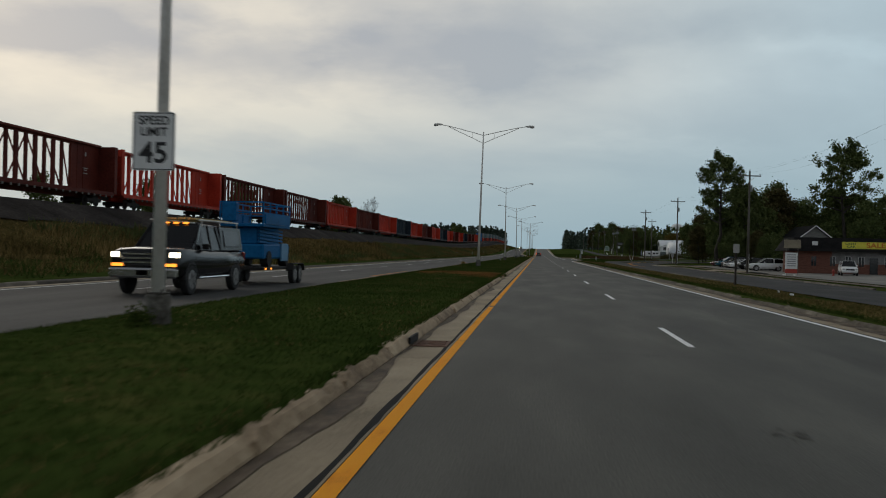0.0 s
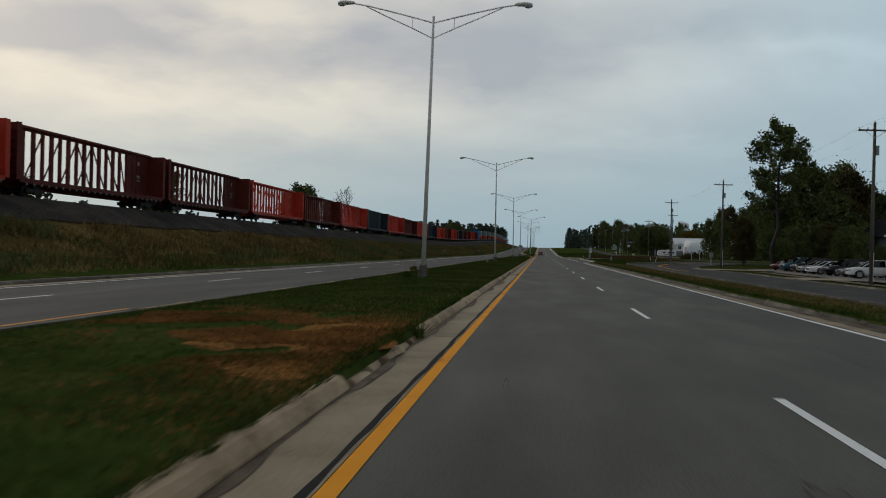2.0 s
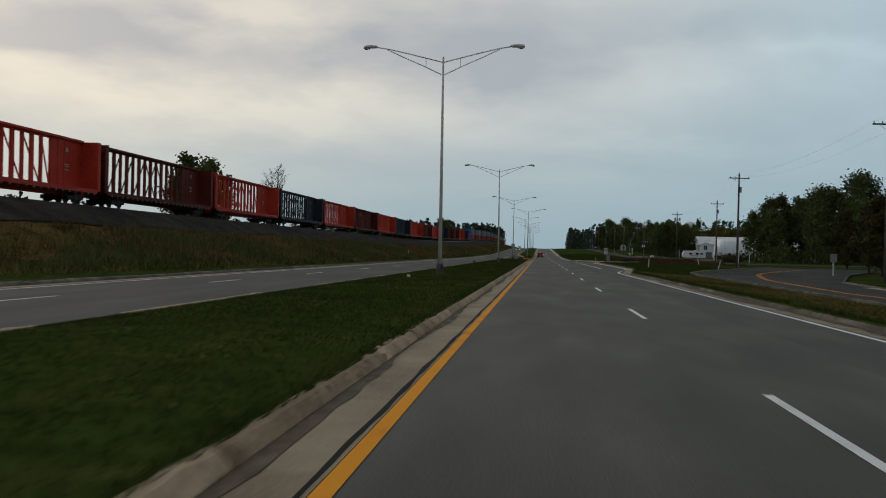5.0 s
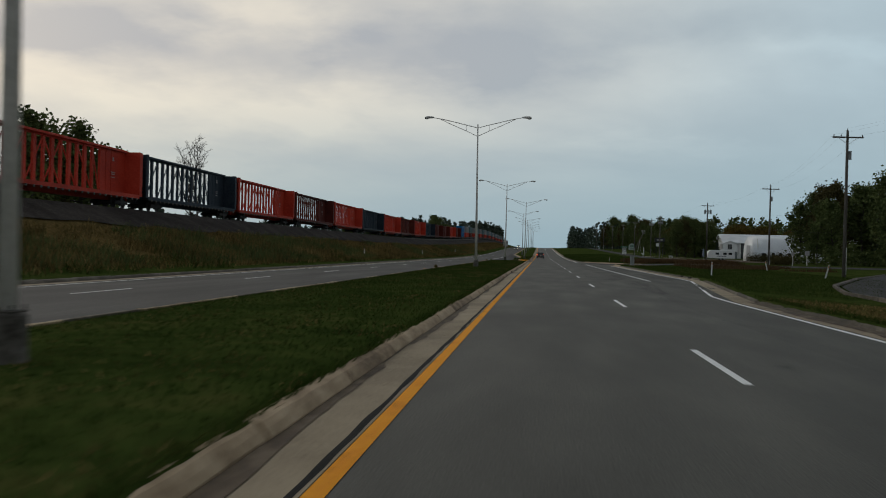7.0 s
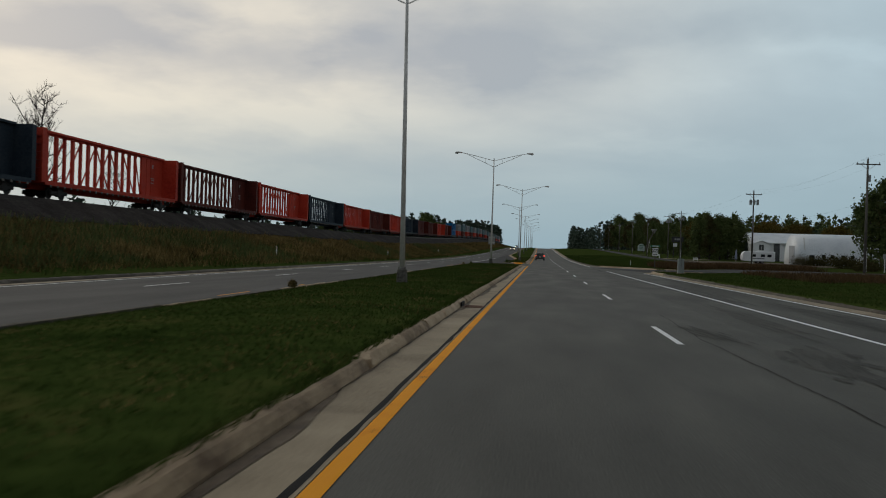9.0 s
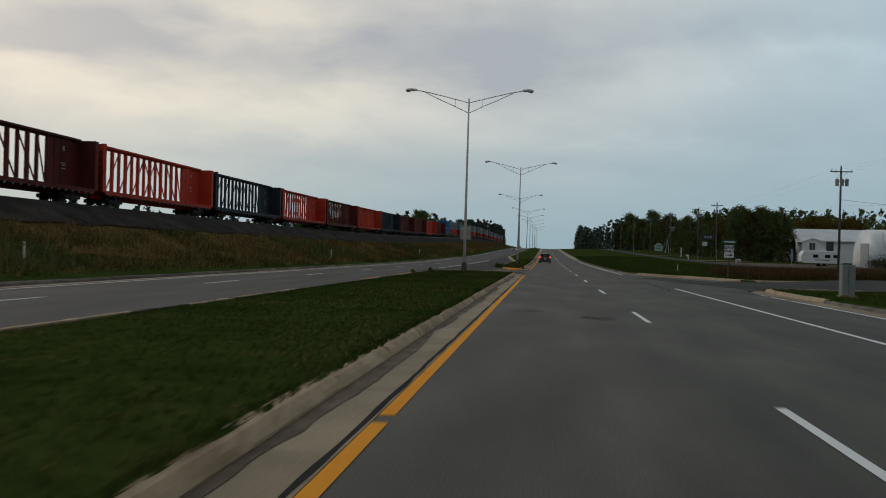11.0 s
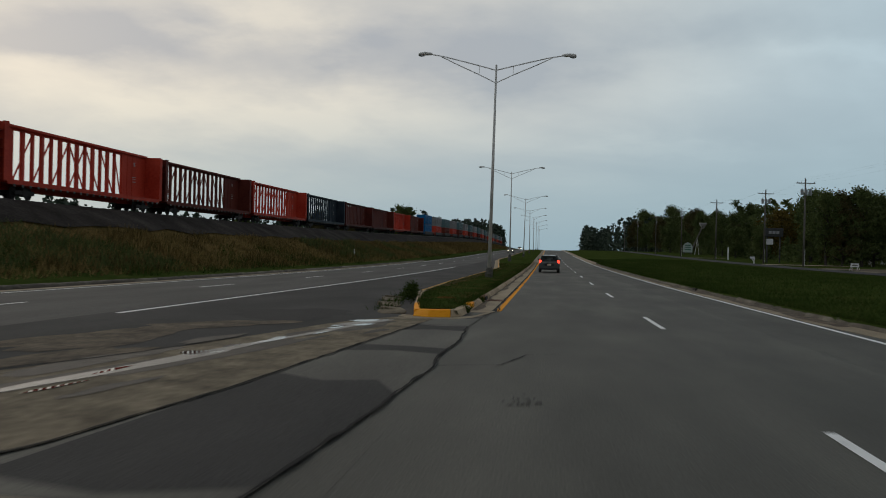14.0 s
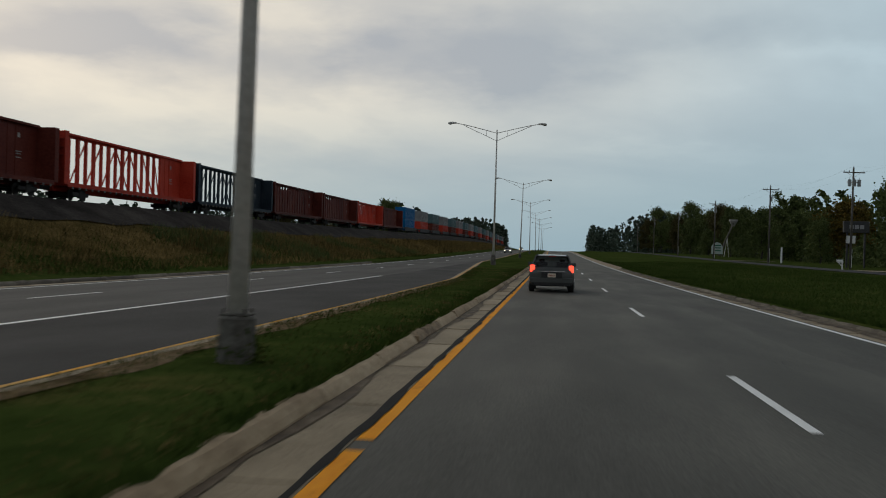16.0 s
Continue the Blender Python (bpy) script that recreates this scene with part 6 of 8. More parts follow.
dark_suv = suv("parked_suv", "black parked sport utility car in the dealer's row", BLACK_PAINT)
grey_hatch = hatch("parked_hatchback", "grey parked hatchback in the dealer's row", GREYCAR)
burg_sedan = sedan("parked_sedan", "burgundy parked sedan at the end of the dealer's row", BURG)
ROW = [(white_suv, 30.7, 128.5, 84), (dark_suv, 30.9, 136.6, 98), (white_sedan, 30.8, 141.8, 97), (silver_sedan, 30.8, 145.3, 98), (grey_hatch, 31.2, 132.9, 96), (blue_suv, 31.0, 153.6, 97), (burg_sedan, 31.5, 161.0, 120)]
for ob, x, y, rz in ROW:
    ob.matrix_basis = pose(x, y, land(x, y) + 0.05, 0, 0, rz)
copy_thing(dark_suv, pose(31.1, 148.8, land(31, 148.8) + 0.05, 0, 0, 97))
lone = copy_thing(white_suv, pose(36.0, 112.0, land(36, 112) + 0.05, 0, 0, 168))
lone["label"] = "silver-white parked car before the dealer's building"

# ---- buildings ----
BRICK = surface("red_brick", [(0.10, 0.04, 0.03), (0.16, 0.065, 0.045), (0.2, 0.09, 0.06)], 0.5, 14, 0.9, 0.3, stretch=(1, 1, 3))
SHINGLE = surface("dark_shingles", [(0.008, 0.008, 0.008), (0.016, 0.015, 0.015), (0.026, 0.024, 0.023)], 1.0, 9, 0.95, 0.5, spec=0.1)
SIDING = surface("pale_siding", [(0.38, 0.38, 0.36), (0.5, 0.5, 0.48), (0.56, 0.56, 0.54)], 1.5, 6, 0.7, 0.1, stretch=(1, 1, 6))
METAL_ROOF = surface("white_metal_roof", [(0.58, 0.6, 0.62), (0.7, 0.72, 0.73), (0.76, 0.77, 0.78)], 2.5, 4, 0.4, 0.05)
DARK_PANE = surface("dark_window_pane", [(0.012, 0.014, 0.016), (0.03, 0.034, 0.038)], 0.6, 3, 0.08, 0, spec=0.7)


def window(parent, x, y, z, w, hgt, facing="-y", name="window"):
    """A framed pane let into a wall; facing -y or -x."""
    turn = pose(x, y, z, 0, 0, 0 if facing == "-y" else -90)
    win = part(name, box(bmesh.new(), -w / 2, w / 2, -0.03, 0.02, 0, hgt), SIDING, parent)
    win.matrix_basis = turn
    for a, b in ((-w / 2 + 0.06, -0.03), (0.03, w / 2 - 0.06)):
        part("pane", box(bmesh.new(), a, b, -0.045, -0.03, 0.06, hgt - 0.06), DARK_PANE, win)
    return win


zb = land(40, 120)
dealer = stand("dealer_building", -4.3, 0, zb)
part("wall", box(bmesh.new(), 36.5, 60, 121, 126, 0, 1.3), BRICK, dealer, "brick lower wall")
part("upper_wall", box(bmesh.new(), 36.5, 41.2, 121, 126, 1.3, 2.9), BRICK, dealer, "brick wall up to the eaves")
part("upper_wall", box(bmesh.new(), 41.2, 60, 121.05, 126, 1.3, 2.9), surface("dull_grey_stucco", [(0.12, 0.115, 0.11), (0.20, 0.195, 0.19), (0.26, 0.255, 0.25)], 1.2, 7, 0.85, 0.2), dealer, "dull grey upper wall")
part("mansard", loft(bmesh.new(), [[(35.6, 120.1, z0), (61, 120.1, z0), (61, 127, z0), (35.6, 127, z0)] if k == 0 else [(36.6, 121.1, z0), (60, 121.1, z0), (60, 126, z0), (36.6, 126, z0)] for k, z0 in ((0, 2.85), (1, 4.6))]), SHINGLE, dealer, "dark shingled mansard roof")
for x in (39.0, 41.3, 43.2, 44.8, 48.0, 51.0):
    window(dealer, x, 121.04, 0.95 if x < 46 else 0.8, 0.75, 1.3 if x < 46 else 1.6)
for y in (122.6, 124.4):
    window(dealer, 36.54, y, 1.3, 0.7, 1.0, "-x")
part("door", box(bmesh.new(), 45.8, 46.8, 120.95, 121.04, 0, 2.1), DARK_PANE, dealer, "dark glass door")
tagged(dealer, "low brick dealer's building with a dark shingled mansard roof", "building")
banner = stand("sale_banner", 39.5, 120.32, zb + 3.25)
part("sheet", box(bmesh.new(), -1.6, 4.6, 0, 0.02, 0, 0.85), surface("yellow_vinyl", [(0.62, 0.55, 0.04), (0.75, 0.68, 0.08)], 1, 5, 0.5, 0), banner)
GREENINK = surface("green_ink", [(0.01, 0.10, 0.03), (0.02, 0.14, 0.04)], 1, 5, 0.5, 0)
ORANGEINK = surface("orange_ink", [(0.5, 0.12, 0.01), (0.6, 0.16, 0.02)], 1, 5, 0.5, 0)
letters("lettering", "USED", 0.36, GREENINK, banner, pose(-0.55, -0.004, 0.6) @ FACE, "green word USED", 1.5)
letters("lettering", "CAR", 0.36, GREENINK, banner, pose(-0.5, -0.004, 0.24) @ FACE, "green word CAR", 1.5)
letters("lettering", "SALE", 0.85, ORANGEINK, banner, pose(2.5, -0.004, 0.41) @ FACE, "orange word SALE", 1.3)
tagged(banner, "yellow USED CAR SALE banner on the mansard roof", "banner")
board = stand("roof_sign", 31.4, 118.5, zb + 2.9)
part("panel", box(bmesh.new(), -1.0, 1.0, 0, 0.08, 0.25, 1.3), surface("weathered_tan_board", [(0.2, 0.17, 0.12), (0.32, 0.28, 0.2)], 0.8, 8, 0.8, 0.1), board)
for s in (-0.7, 0.7):
    part("post", box(bmesh.new(), s - 0.05, s + 0.05, 0.08, 0.16, -2.9, 1.4), WOOD, board)
tagged(board, "weathered tan sign board on posts by the dealer's building", "sign")
flag = stand("small_notice", 34.6, 120.25, zb + 3.6)
part("panel", box(bmesh.new(), -0.35, 0.35, 0, 0.02, 0, 0.5), SIGN_WHITE, flag)
tagged(flag, "small white notice on the dark roof", "notice")

zh = land(47, 165)
house = stand("gabled_house", 0, 0, zh)
part("wall", prism(bmesh.new(), [(43.9, 0), (49.3, 0), (49.3, 5.0), (46.6, 7.15), (43.9, 5.0)], 162, 174), surface("grey_weathered_siding", [(0.10, 0.10, 0.095), (0.19, 0.19, 0.18), (0.26, 0.26, 0.25)], 1.2, 6, 0.8, 0.2, stretch=(1, 1, 6)), house)
for s, (xa, xb) in ((0, (43.2, 46.6)), (1, (50.0, 46.6))):
    part("roof", loft(bmesh.new(), [[(xa, y, 4.5), (xb, y, 7.2), (xb, y, 7.38), (xa, y, 4.67)] for y in (161.4, 174.5)]), SHINGLE, house)
    part("barge_board", beam(bmesh.new(), (xa, 161.38, 4.6), (xb, 161.38, 7.28), 0.16, 0.05, (0, 1, 0)), WHITE_PAINT, house, "white barge board")
for x in (45.5, 47.7):
    window(house, x, 161.98, 3.6, 0.8, 1.2)
tagged(house, "weathered pale house with a steep gable behind the dealer", "house")

zq = land(53, 380)
quonset = stand("arched_shed", 0, 0, zq)
arc = [(6.2 * math.cos(a), 6.3 * math.sin(a) ** 0.8) for a in [math.pi * k / 16 for k in range(17)]]
part("shell", loft(bmesh.new(), [[(x, 381 - p, q) for p, q in arc] for x in (52.4, 58, 64, 70, 78)]), METAL_ROOF, quonset, "white corrugated metal shell", True)
for k in range(16):
    x = 53.5 + 1.6 * k
    part("rib", loft(bmesh.new(), [[(x + d, 381 - p * 1.006, q * 1.006) for p, q in arc] for d in (0, 0.06)], closed=False), METAL_ROOF, quonset)
part("end_door", box(bmesh.new(), 52.3, 52.4, 379.2, 383.0, 0, 4.0), surface("grey_shed_door", [(0.3, 0.31, 0.32), (0.4, 0.41, 0.42)], 1, 5, 0.5, 0), quonset, "grey sliding door")
part("side_door", box(bmesh.new(), 54.2, 55.2, 374.72, 374.85, 0, 2.1), DARK_PANE, quonset)
for x in (56.6, 58.3, 60.4, 62.2):
    part("side_window", box(bmesh.new(), x, x + 0.7, 374.70, 374.9, 1.5, 2.2), DARK_PANE, quonset)
part("stove_pipe", tube(bmesh.new(), (53.4, 374.7, 0.5), (53.4, 376.2, 5.6), 0.09), STEEL, quonset)
tagged(quonset, "white arched metal shed beside the gravel yard", "shed")

zc = land(55, 411)
barn = stand("white_outbuilding", 0, 0, zc)
part("wall", box(bmesh.new(), 50.3, 80, 411, 423, -0.4, 4.75), WHITE_PAINT, barn)
part("gable_end", loft(bmesh.new(), [[(x, 411, 4.75), (x, 423, 4.75), (x, 417, 6.85)] for x in (50.3, 50.5)]), WHITE_PAINT, barn)
for ya, yb_ in ((410.3, 417), (423.7, 417)):
    part("roof", loft(bmesh.new(), [[(x, ya, 4.55), (x, yb_, 6.95), (x, yb_, 7.1), (x, ya, 4.7)] for x in (49.6, 80.5)]), METAL_ROOF, barn, "white metal roof")
    part("barge_board", beam(bmesh.new(), (49.58, ya, 4.55), (49.58, yb_, 6.98), 0.2, 0.05), WHITE_PAINT, barn)
part("gutter", box(bmesh.new(), 53.0, 80.3, 410.16, 410.29, 4.5, 4.62), WHITE_PAINT, barn)
part("porch", prism(bmesh.new(), [(49.1, -0.4), (52.9, -0.4), (52.9, 4.25), (51.0, 4.95), (49.1, 4.25)], 407.2, 410.98), WHITE_PAINT, barn)
for xa, xb in ((48.7, 51.0), (53.3, 51.0)):
    part("porch_roof", loft(bmesh.new(), [[(xa, y, 4.1), (xb, y, 4.98), (xb, y, 5.12), (xa, y, 4.24)] for y in (406.9, 410.9)]), METAL_ROOF, barn)
window(barn, 50.95, 407.18, 2.75, 1.15, 1.4)
part("skirting", box(bmesh.new(), 49.08, 52.92, 407.14, 407.2, -0.3, 2.1), surface("grey_green_cladding", [(0.10, 0.12, 0.12), (0.17, 0.19, 0.19)], 1, 6, 0.7, 0.05), barn, "grey cladding below the window")
part("corner_trim", box(bmesh.new(), 53.05, 53.25, 410.9, 411.0, 0, 4.55), DARK_PANE, barn)
part("door", box(bmesh.new(), 54.6, 56.0, 410.93, 411.0, 0, 4.5), DARK_PANE, barn, "tall dark doorway")
part("door", box(bmesh.new(), 61.4, 65.2, 410.93, 411.0, 0, 4.5), DARK_PANE, barn, "wide dark doorway")
part("door_frame", box(bmesh.new(), 54.35, 54.6, 410.9, 411.0, 0, 4.6), WHITE_PAINT, barn)
barn.matrix_basis = Matrix.Translation((0, -29.1, -0.18 + 1.125 * zc)) @ Matrix.Scale(1.125, 4)
tagged(barn, "white metal-roofed outbuilding with a small gabled porch", "outbuilding")

garage = stand("small_garage", 0, 0, land(50, 428))
part("side_wall", box(bmesh.new(), 51.6, 51.8, 425.5, 432, -0.3, 3.7), WHITE_PAINT, garage, "white side wall")
part("back_wall", box(bmesh.new(), 48.6, 51.6, 431.8, 432, -0.3, 3.7), WHITE_PAINT, garage)
part("post", box(bmesh.new(), 48.6, 48.75, 425.5, 425.65, -0.3, 3.7), WHITE_PAINT, garage)
for xa, xb in ((48.1, 50.2), (52.3, 50.2)):
    part("roof", loft(bmesh.new(), [[(xa, y, 3.6), (xb, y, 4.9), (xb, y, 5.05), (xa, y, 3.75)] for y in (425, 432.5)]), METAL_ROOF, garage, "pale metal roof")
part("gable", prism(bmesh.new(), [(48.5, 3.68), (51.9, 3.68), (50.2, 4.85)], 425.5, 425.6), SHINGLE, garage, "dark gable")
garage.matrix_basis = Matrix.Translation((0, -29.1, land(56, 450) - 0.05)) @ Matrix.Scale(1.125, 4)
tagged(garage, "open-fronted small garage with a pale roof beside the outbuilding", "garage")
umb = stand("patio_umbrella", 42.2, 386.5, land(42.2, 386.5))
UMB = surface("blue_grey_cloth", [(0.16, 0.19, 0.26), (0.26, 0.29, 0.37)], 0.4, 8, 0.8, 0.1)
part("pole", tube(bmesh.new(), (0, 0, -0.2), (0, 0, 2.9), 0.03), STEEL, umb)
part("folded_cloth", loft(bmesh.new(), [[(r * math.cos(a) * (1 + 0.15 * math.cos(4 * a)), r * math.sin(a), z) for a in [2 * math.pi * k / 12 for k in range(12)]] for r, z in ((0.12, 0.75), (0.2, 0.95), (0.22, 1.6), (0.14, 2.5), (0.03, 2.95))]), UMB, umb)
tagged(umb, "closed blue-grey patio umbrella standing in the yard", "umbrella")
sp = stand("striped_post", 50.0, 434.5, land(50, 434.5))
part("post", box(bmesh.new(), -0.12, 0.12, -0.12, 0.12, -0.3, 3.5, 0.02), WHITE_PAINT, sp)
for q in range(5):
    part("band", box(bmesh.new(), -0.128, 0.128, -0.128, 0.128, 0.35 + 0.62 * q, 0.62 + 0.62 * q), SIGN_BLACK, sp, "dark painted band")
tagged(sp, "white post with dark painted bands by the garage", "post")

rv = stand("travel_trailer", 46.2, 383, land(46.2, 383) + 0.05, 90)
part("shell", prism(bmesh.new(), [(-1.15, 0.55), (1.15, 0.55), (1.15, 2.75), (1.0, 2.9), (-1.0, 2.9), (-1.15, 2.75)], -3.2, 3.2), WHITE_PAINT, rv)
part("nose_cap", loft(bmesh.new(), [[(-1.14, y, z0), (1.14, y, z0), (1.14, y, z1), (-1.14, y, z1)] for y, z0, z1 in ((3.2, 0.56, 2.88), (3.6, 0.7, 2.5), (3.8, 0.9, 1.9))]), WHITE_PAINT, rv)
for s in (-1, 1):
    for y in (-2.0, -0.6, 1.4):
        part("window", box(bmesh.new(), min(s * 1.14, s * 1.17), max(s * 1.14, s * 1.17), y - 0.45, y + 0.45, 1.6, 2.2, 0.01), DARK_PANE, rv)
    part("stripe", box(bmesh.new(), min(s * 1.145, s * 1.16), max(s * 1.145, s * 1.16), -1.0, 1.6, 1.1, 1.25), surface("dark_stripe", [(0.03, 0.03, 0.04), (0.05, 0.05, 0.06)], 1, 4, 0.4, 0), rv)
    for y in (-0.5, 0.4):
        wheel(rv, s * 1.1, y, 0.34, 0.2)
part("roof_unit", box(bmesh.new(), -0.35, 0.35, -0.6, 0.3, 2.9, 3.15, 0.05), WHITE_PAINT, rv)
part("hitch", beam(bmesh.new(), (0, 3.5, 0.55), (0, 4.8, 0.5), 0.1, 0.1), UNDER, rv)
rv.scale = (0.9, 0.95, 0.88)
tagged(rv, "white travel trailer parked before the arched shed", "travel trailer")

# ---- signs and small roadside things ----


def post_sign(name, x, y, w, hgt, z0, mat, label, rz=0, post=STEEL, thick=0.05):
    s = stand(name, x, y, land(x, y), rz)
    part("post", box(bmesh.new(), -thick, thick, 0.01, 0.01 + 2 * thick, -0.5, z0 + hgt * 0.9), post, s)
    part("panel", plate(bmesh.new(), w, hgt, 0, 0.008, 0.03, z0), mat, s)
    return tagged(s, label, "road sign")


ow = post_sign("one_way_sign", 13.5, 292.3, 0.70, 0.92, 1.45, SIGN_WHITE, "white ONE WAY sign with an arrow under a green street-name plate", 4, WOOD)
letters("lettering", "ONE", 0.28, SIGN_BLACK, ow, pose(0, -0.003, 2.18) @ FACE, "black word ONE", 1.2)
letters("lettering", "WAY", 0.28, SIGN_BLACK, ow, pose(0, -0.003, 1.92) @ FACE, "black word WAY", 1.2)
bm = bmesh.new()
box(bm, -0.26, 0.1, -0.005, 0.0, 1.61, 1.67)
bm.faces.new([bm.verts.new(p) for p in ((0.1, -0.004, 1.54), (0.28, -0.004, 1.64), (0.1, -0.004, 1.74))])
part("arrow", bm, SIGN_BLACK, ow, "black arrow")
nm = part("street_name_plate", box(bmesh.new(), -0.55, 0.55, -0.01, 0.01, 2.5, 2.72), surface("sign_green", [(0.01, 0.12, 0.06), (0.02, 0.16, 0.08)], 1, 4, 0.4, 0), ow, "green plate")
part("name_bar", box(bmesh.new(), -0.4, 0.4, -0.014, -0.011, 2.57, 2.65), SIGN_WHITE, nm)
post_sign("sign_post", 11.1, 53.6, 0.36, 0.5, 1.9, BARE_ALU, "dark wooden post with the back of a small sign", 10, surface("dark_treated_post", [(0.02, 0.016, 0.012), (0.04, 0.03, 0.025)], 0.5, 9, 0.9, 0.2), 0.045)
post_sign("route_sign", 43.1, 296.2, 0.75, 0.75, 1.7, BARE_ALU, "grey back of a route sign by the side street", 0)
post_sign("route_sign", 41.2, 297.5, 0.5, 0.6, 1.6, BARE_ALU, "grey back of a small route sign by the side street", 0)
post_sign("road_sign", 26.5, 187.0, 0.6, 0.75, 1.3, BARE_ALU, "grey back of a sign beside the frontage road", 0)

adv = stand("dealer_board", 27.6, 104.5, land(27.6, 104.5) + 0.04, 12)
part("panel", box(bmesh.new(), -0.85, 0.85, 0, 0.06, 0.75, 2.6), SIGN_WHITE, adv)
part("foot_panel", box(bmesh.new(), -0.85, 0.85, 0, 0.06, 0.25, 0.72), surface("sign_red", [(0.3, 0.03, 0.02), (0.4, 0.05, 0.03)], 1, 4, 0.4, 0), adv, "red lower panel")
for z in (2.3, 2.05, 1.8, 1.55, 1.3, 1.05):
    part("text_bar", box(bmesh.new(), -0.6, 0.6, -0.006, 0.0, z, z + 0.1), surface("grey_ink", [(0.25, 0.25, 0.25), (0.3, 0.3, 0.3)], 1, 4, 0.5, 0), adv)
for s in (-0.75, 0.75):
    part("leg", box(bmesh.new(), s - 0.05, s + 0.05, 0.06, 0.7, 0, 0.12), WHITE_PAINT, adv)
    part("upright", box(bmesh.new(), s - 0.05, s + 0.05, 0.06, 0.12, 0, 2.5), WHITE_PAINT, adv)
adv.scale = (0.82, 1, 0.97)
tagged(adv, "white and red notice board standing before the dealer's lot", "notice board")

cab = stand("utility_cabinet", 11.6, 259.6, land(11.6, 259.6))
part("cabinet", box(bmesh.new(), -0.24, 0.24, -0.2, 0.2, 0.08, 1.25, 0.02), surface("grey_green_cabinet", [(0.2, 0.22, 0.21), (0.27, 0.29, 0.28)], 1, 6, 0.5, 0.05), cab)
part("plinth", box(bmesh.new(), -0.3, 0.3, -0.26, 0.26, -0.2, 0.08), CONCRETE, cab)
part("door_seam", box(bmesh.new(), -0.008, 0.008, -0.205, -0.195, 0.15, 1.18), UNDER, cab)
tagged(cab, "grey-green utility cabinet on a concrete plinth", "utility cabinet")
for x, y, tl in ((13.1, 213.7, 2), (12.6, 312.0, 2), (-23.0, 321.0, 1), (-23.2, 262.0, -1), (-23.4, 395.0, 0), (21.0, 212.0, 14), (23.5, 240.0, -12)):
    mk = stand("marker_post", x, y, land(x, y))
    mk.matrix_basis = mk.matrix_basis @ pose(0, 0, 0, 0, tl, 0) @ Matrix.Scale(0.65 if 290 < y < 315 else 1.0, 4)
    part("blade", box(bmesh.new(), -0.05, 0.05, -0.01, 0.01, -0.2, 1.05), SIGN_WHITE, mk)
    part("reflector", box(bmesh.new(), -0.04, 0.04, -0.014, -0.01, 0.85, 0.98), surface("orange_reflector", [(0.5, 0.2, 0.05), (0.6, 0.25, 0.06)], 1, 4, 0.3, 0), mk)
    tagged(mk, "slim white marker post in the grass", "marker post", "marker posts")

mb = stand("mailbox", 31.9, 433.0, land(31.9, 433), 10)
part("post", box(bmesh.new(), -0.06, 0.06, -0.06, 0.06, -0.3, 1.15, 0.01), WHITE_PAINT, mb)
part("arm", box(bmesh.new(), -0.55, 0.12, -0.05, 0.05, 0.82, 0.93, 0.01), WHITE_PAINT, mb)
part("brace", beam(bmesh.new(), (0, 0, 0.35), (-0.4, 0, 0.84), 0.08, 0.06, (0, 1, 0)), WHITE_PAINT, mb)
part("box", loft(bmesh.new(), [[(x, 0.09 * math.cos(a), 1.03 + 0.11 * math.sin(a)) for a in [math.pi * k / 6 for k in range(7)]] + [(x, -0.09, 0.935), (x, 0.09, 0.935)] for x in (-0.62, -0.12)]), WHITE_PAINT, mb, "white letter box")
tagged(mb, "white mailbox on a braced white post by the far frontage road", "mailbox")
wp = stand("marker_post", 37.7, 484.6, land(37.7, 484.6))
part("blade", box(bmesh.new(), -0.14, 0.14, -0.06, 0.06, -0.3, 2.6, 0.02), WHITE_PAINT, wp)
tagged(wp, "tall white post on the lawn before the trees", "post")
hy = stand("fire_hydrant", 33.6, 109.5, land(33.6, 109.5) + 0.04)
HYDRANT = surface("hydrant_red", [(0.22, 0.02, 0.012), (0.34, 0.04, 0.02)], 0.4, 10, 0.6, 0.1)
part("barrel", loft(bmesh.new(), [[(r * math.cos(a), r * math.sin(a), z) for a in [2 * math.pi * k / 12 for k in range(12)]] for r, z in ((0.17, 0.0), (0.17, 0.05), (0.11, 0.06), (0.11, 0.52), (0.15, 0.53), (0.15, 0.58), (0.11, 0.66), (0.04, 0.74))]), HYDRANT, hy)
for sx_ in (-1, 1):
    part("outlet", tube(bmesh.new(), (0.08 * sx_, 0, 0.42), (0.2 * sx_, 0, 0.42), 0.06, 0.05, 10), HYDRANT, hy)
tagged(hy, "red iron fire hydrant by the dealer's lot", "fire hydrant")
for dx0, dx1, dy0, dy1 in ((32.0, 44.0, 424.5, 430.0), (32.0, 40.0, 497.0, 502.0), (31.6, 34.0, 352.0, 374.0), (31.6, 33.6, 379.0, 387.0), (31.6, 33.2, 392.0, 399.0)):
    tagged(sheet_mesh("driveway", [dx0, (dx0 + dx1) / 2, dx1], steps((dy0, dy1, 2)), lambda x, y: land(x, y) + 0.07, GAP_CONCRETE if dx1 < 43 else CONCRETE), "pale concrete driveway off the far frontage road", "driveway", kind="structure")
tagged(sheet_mesh("driveway", [20.6, 23.0, 26.3], steps((118, 124, 2)), lambda x, y: land(x, y) + 0.09, CONCRETE), "pale concrete driveway into the dealer's lot", "driveway", kind="structure")
tagged(sheet_mesh("driveway", [18.6, 22.0, 27.0], steps((150, 156, 2)), lambda x, y: land(x, y) + 0.09, CONCRETE), "pale concrete driveway into the dealer's lot", "driveway", kind="structure")

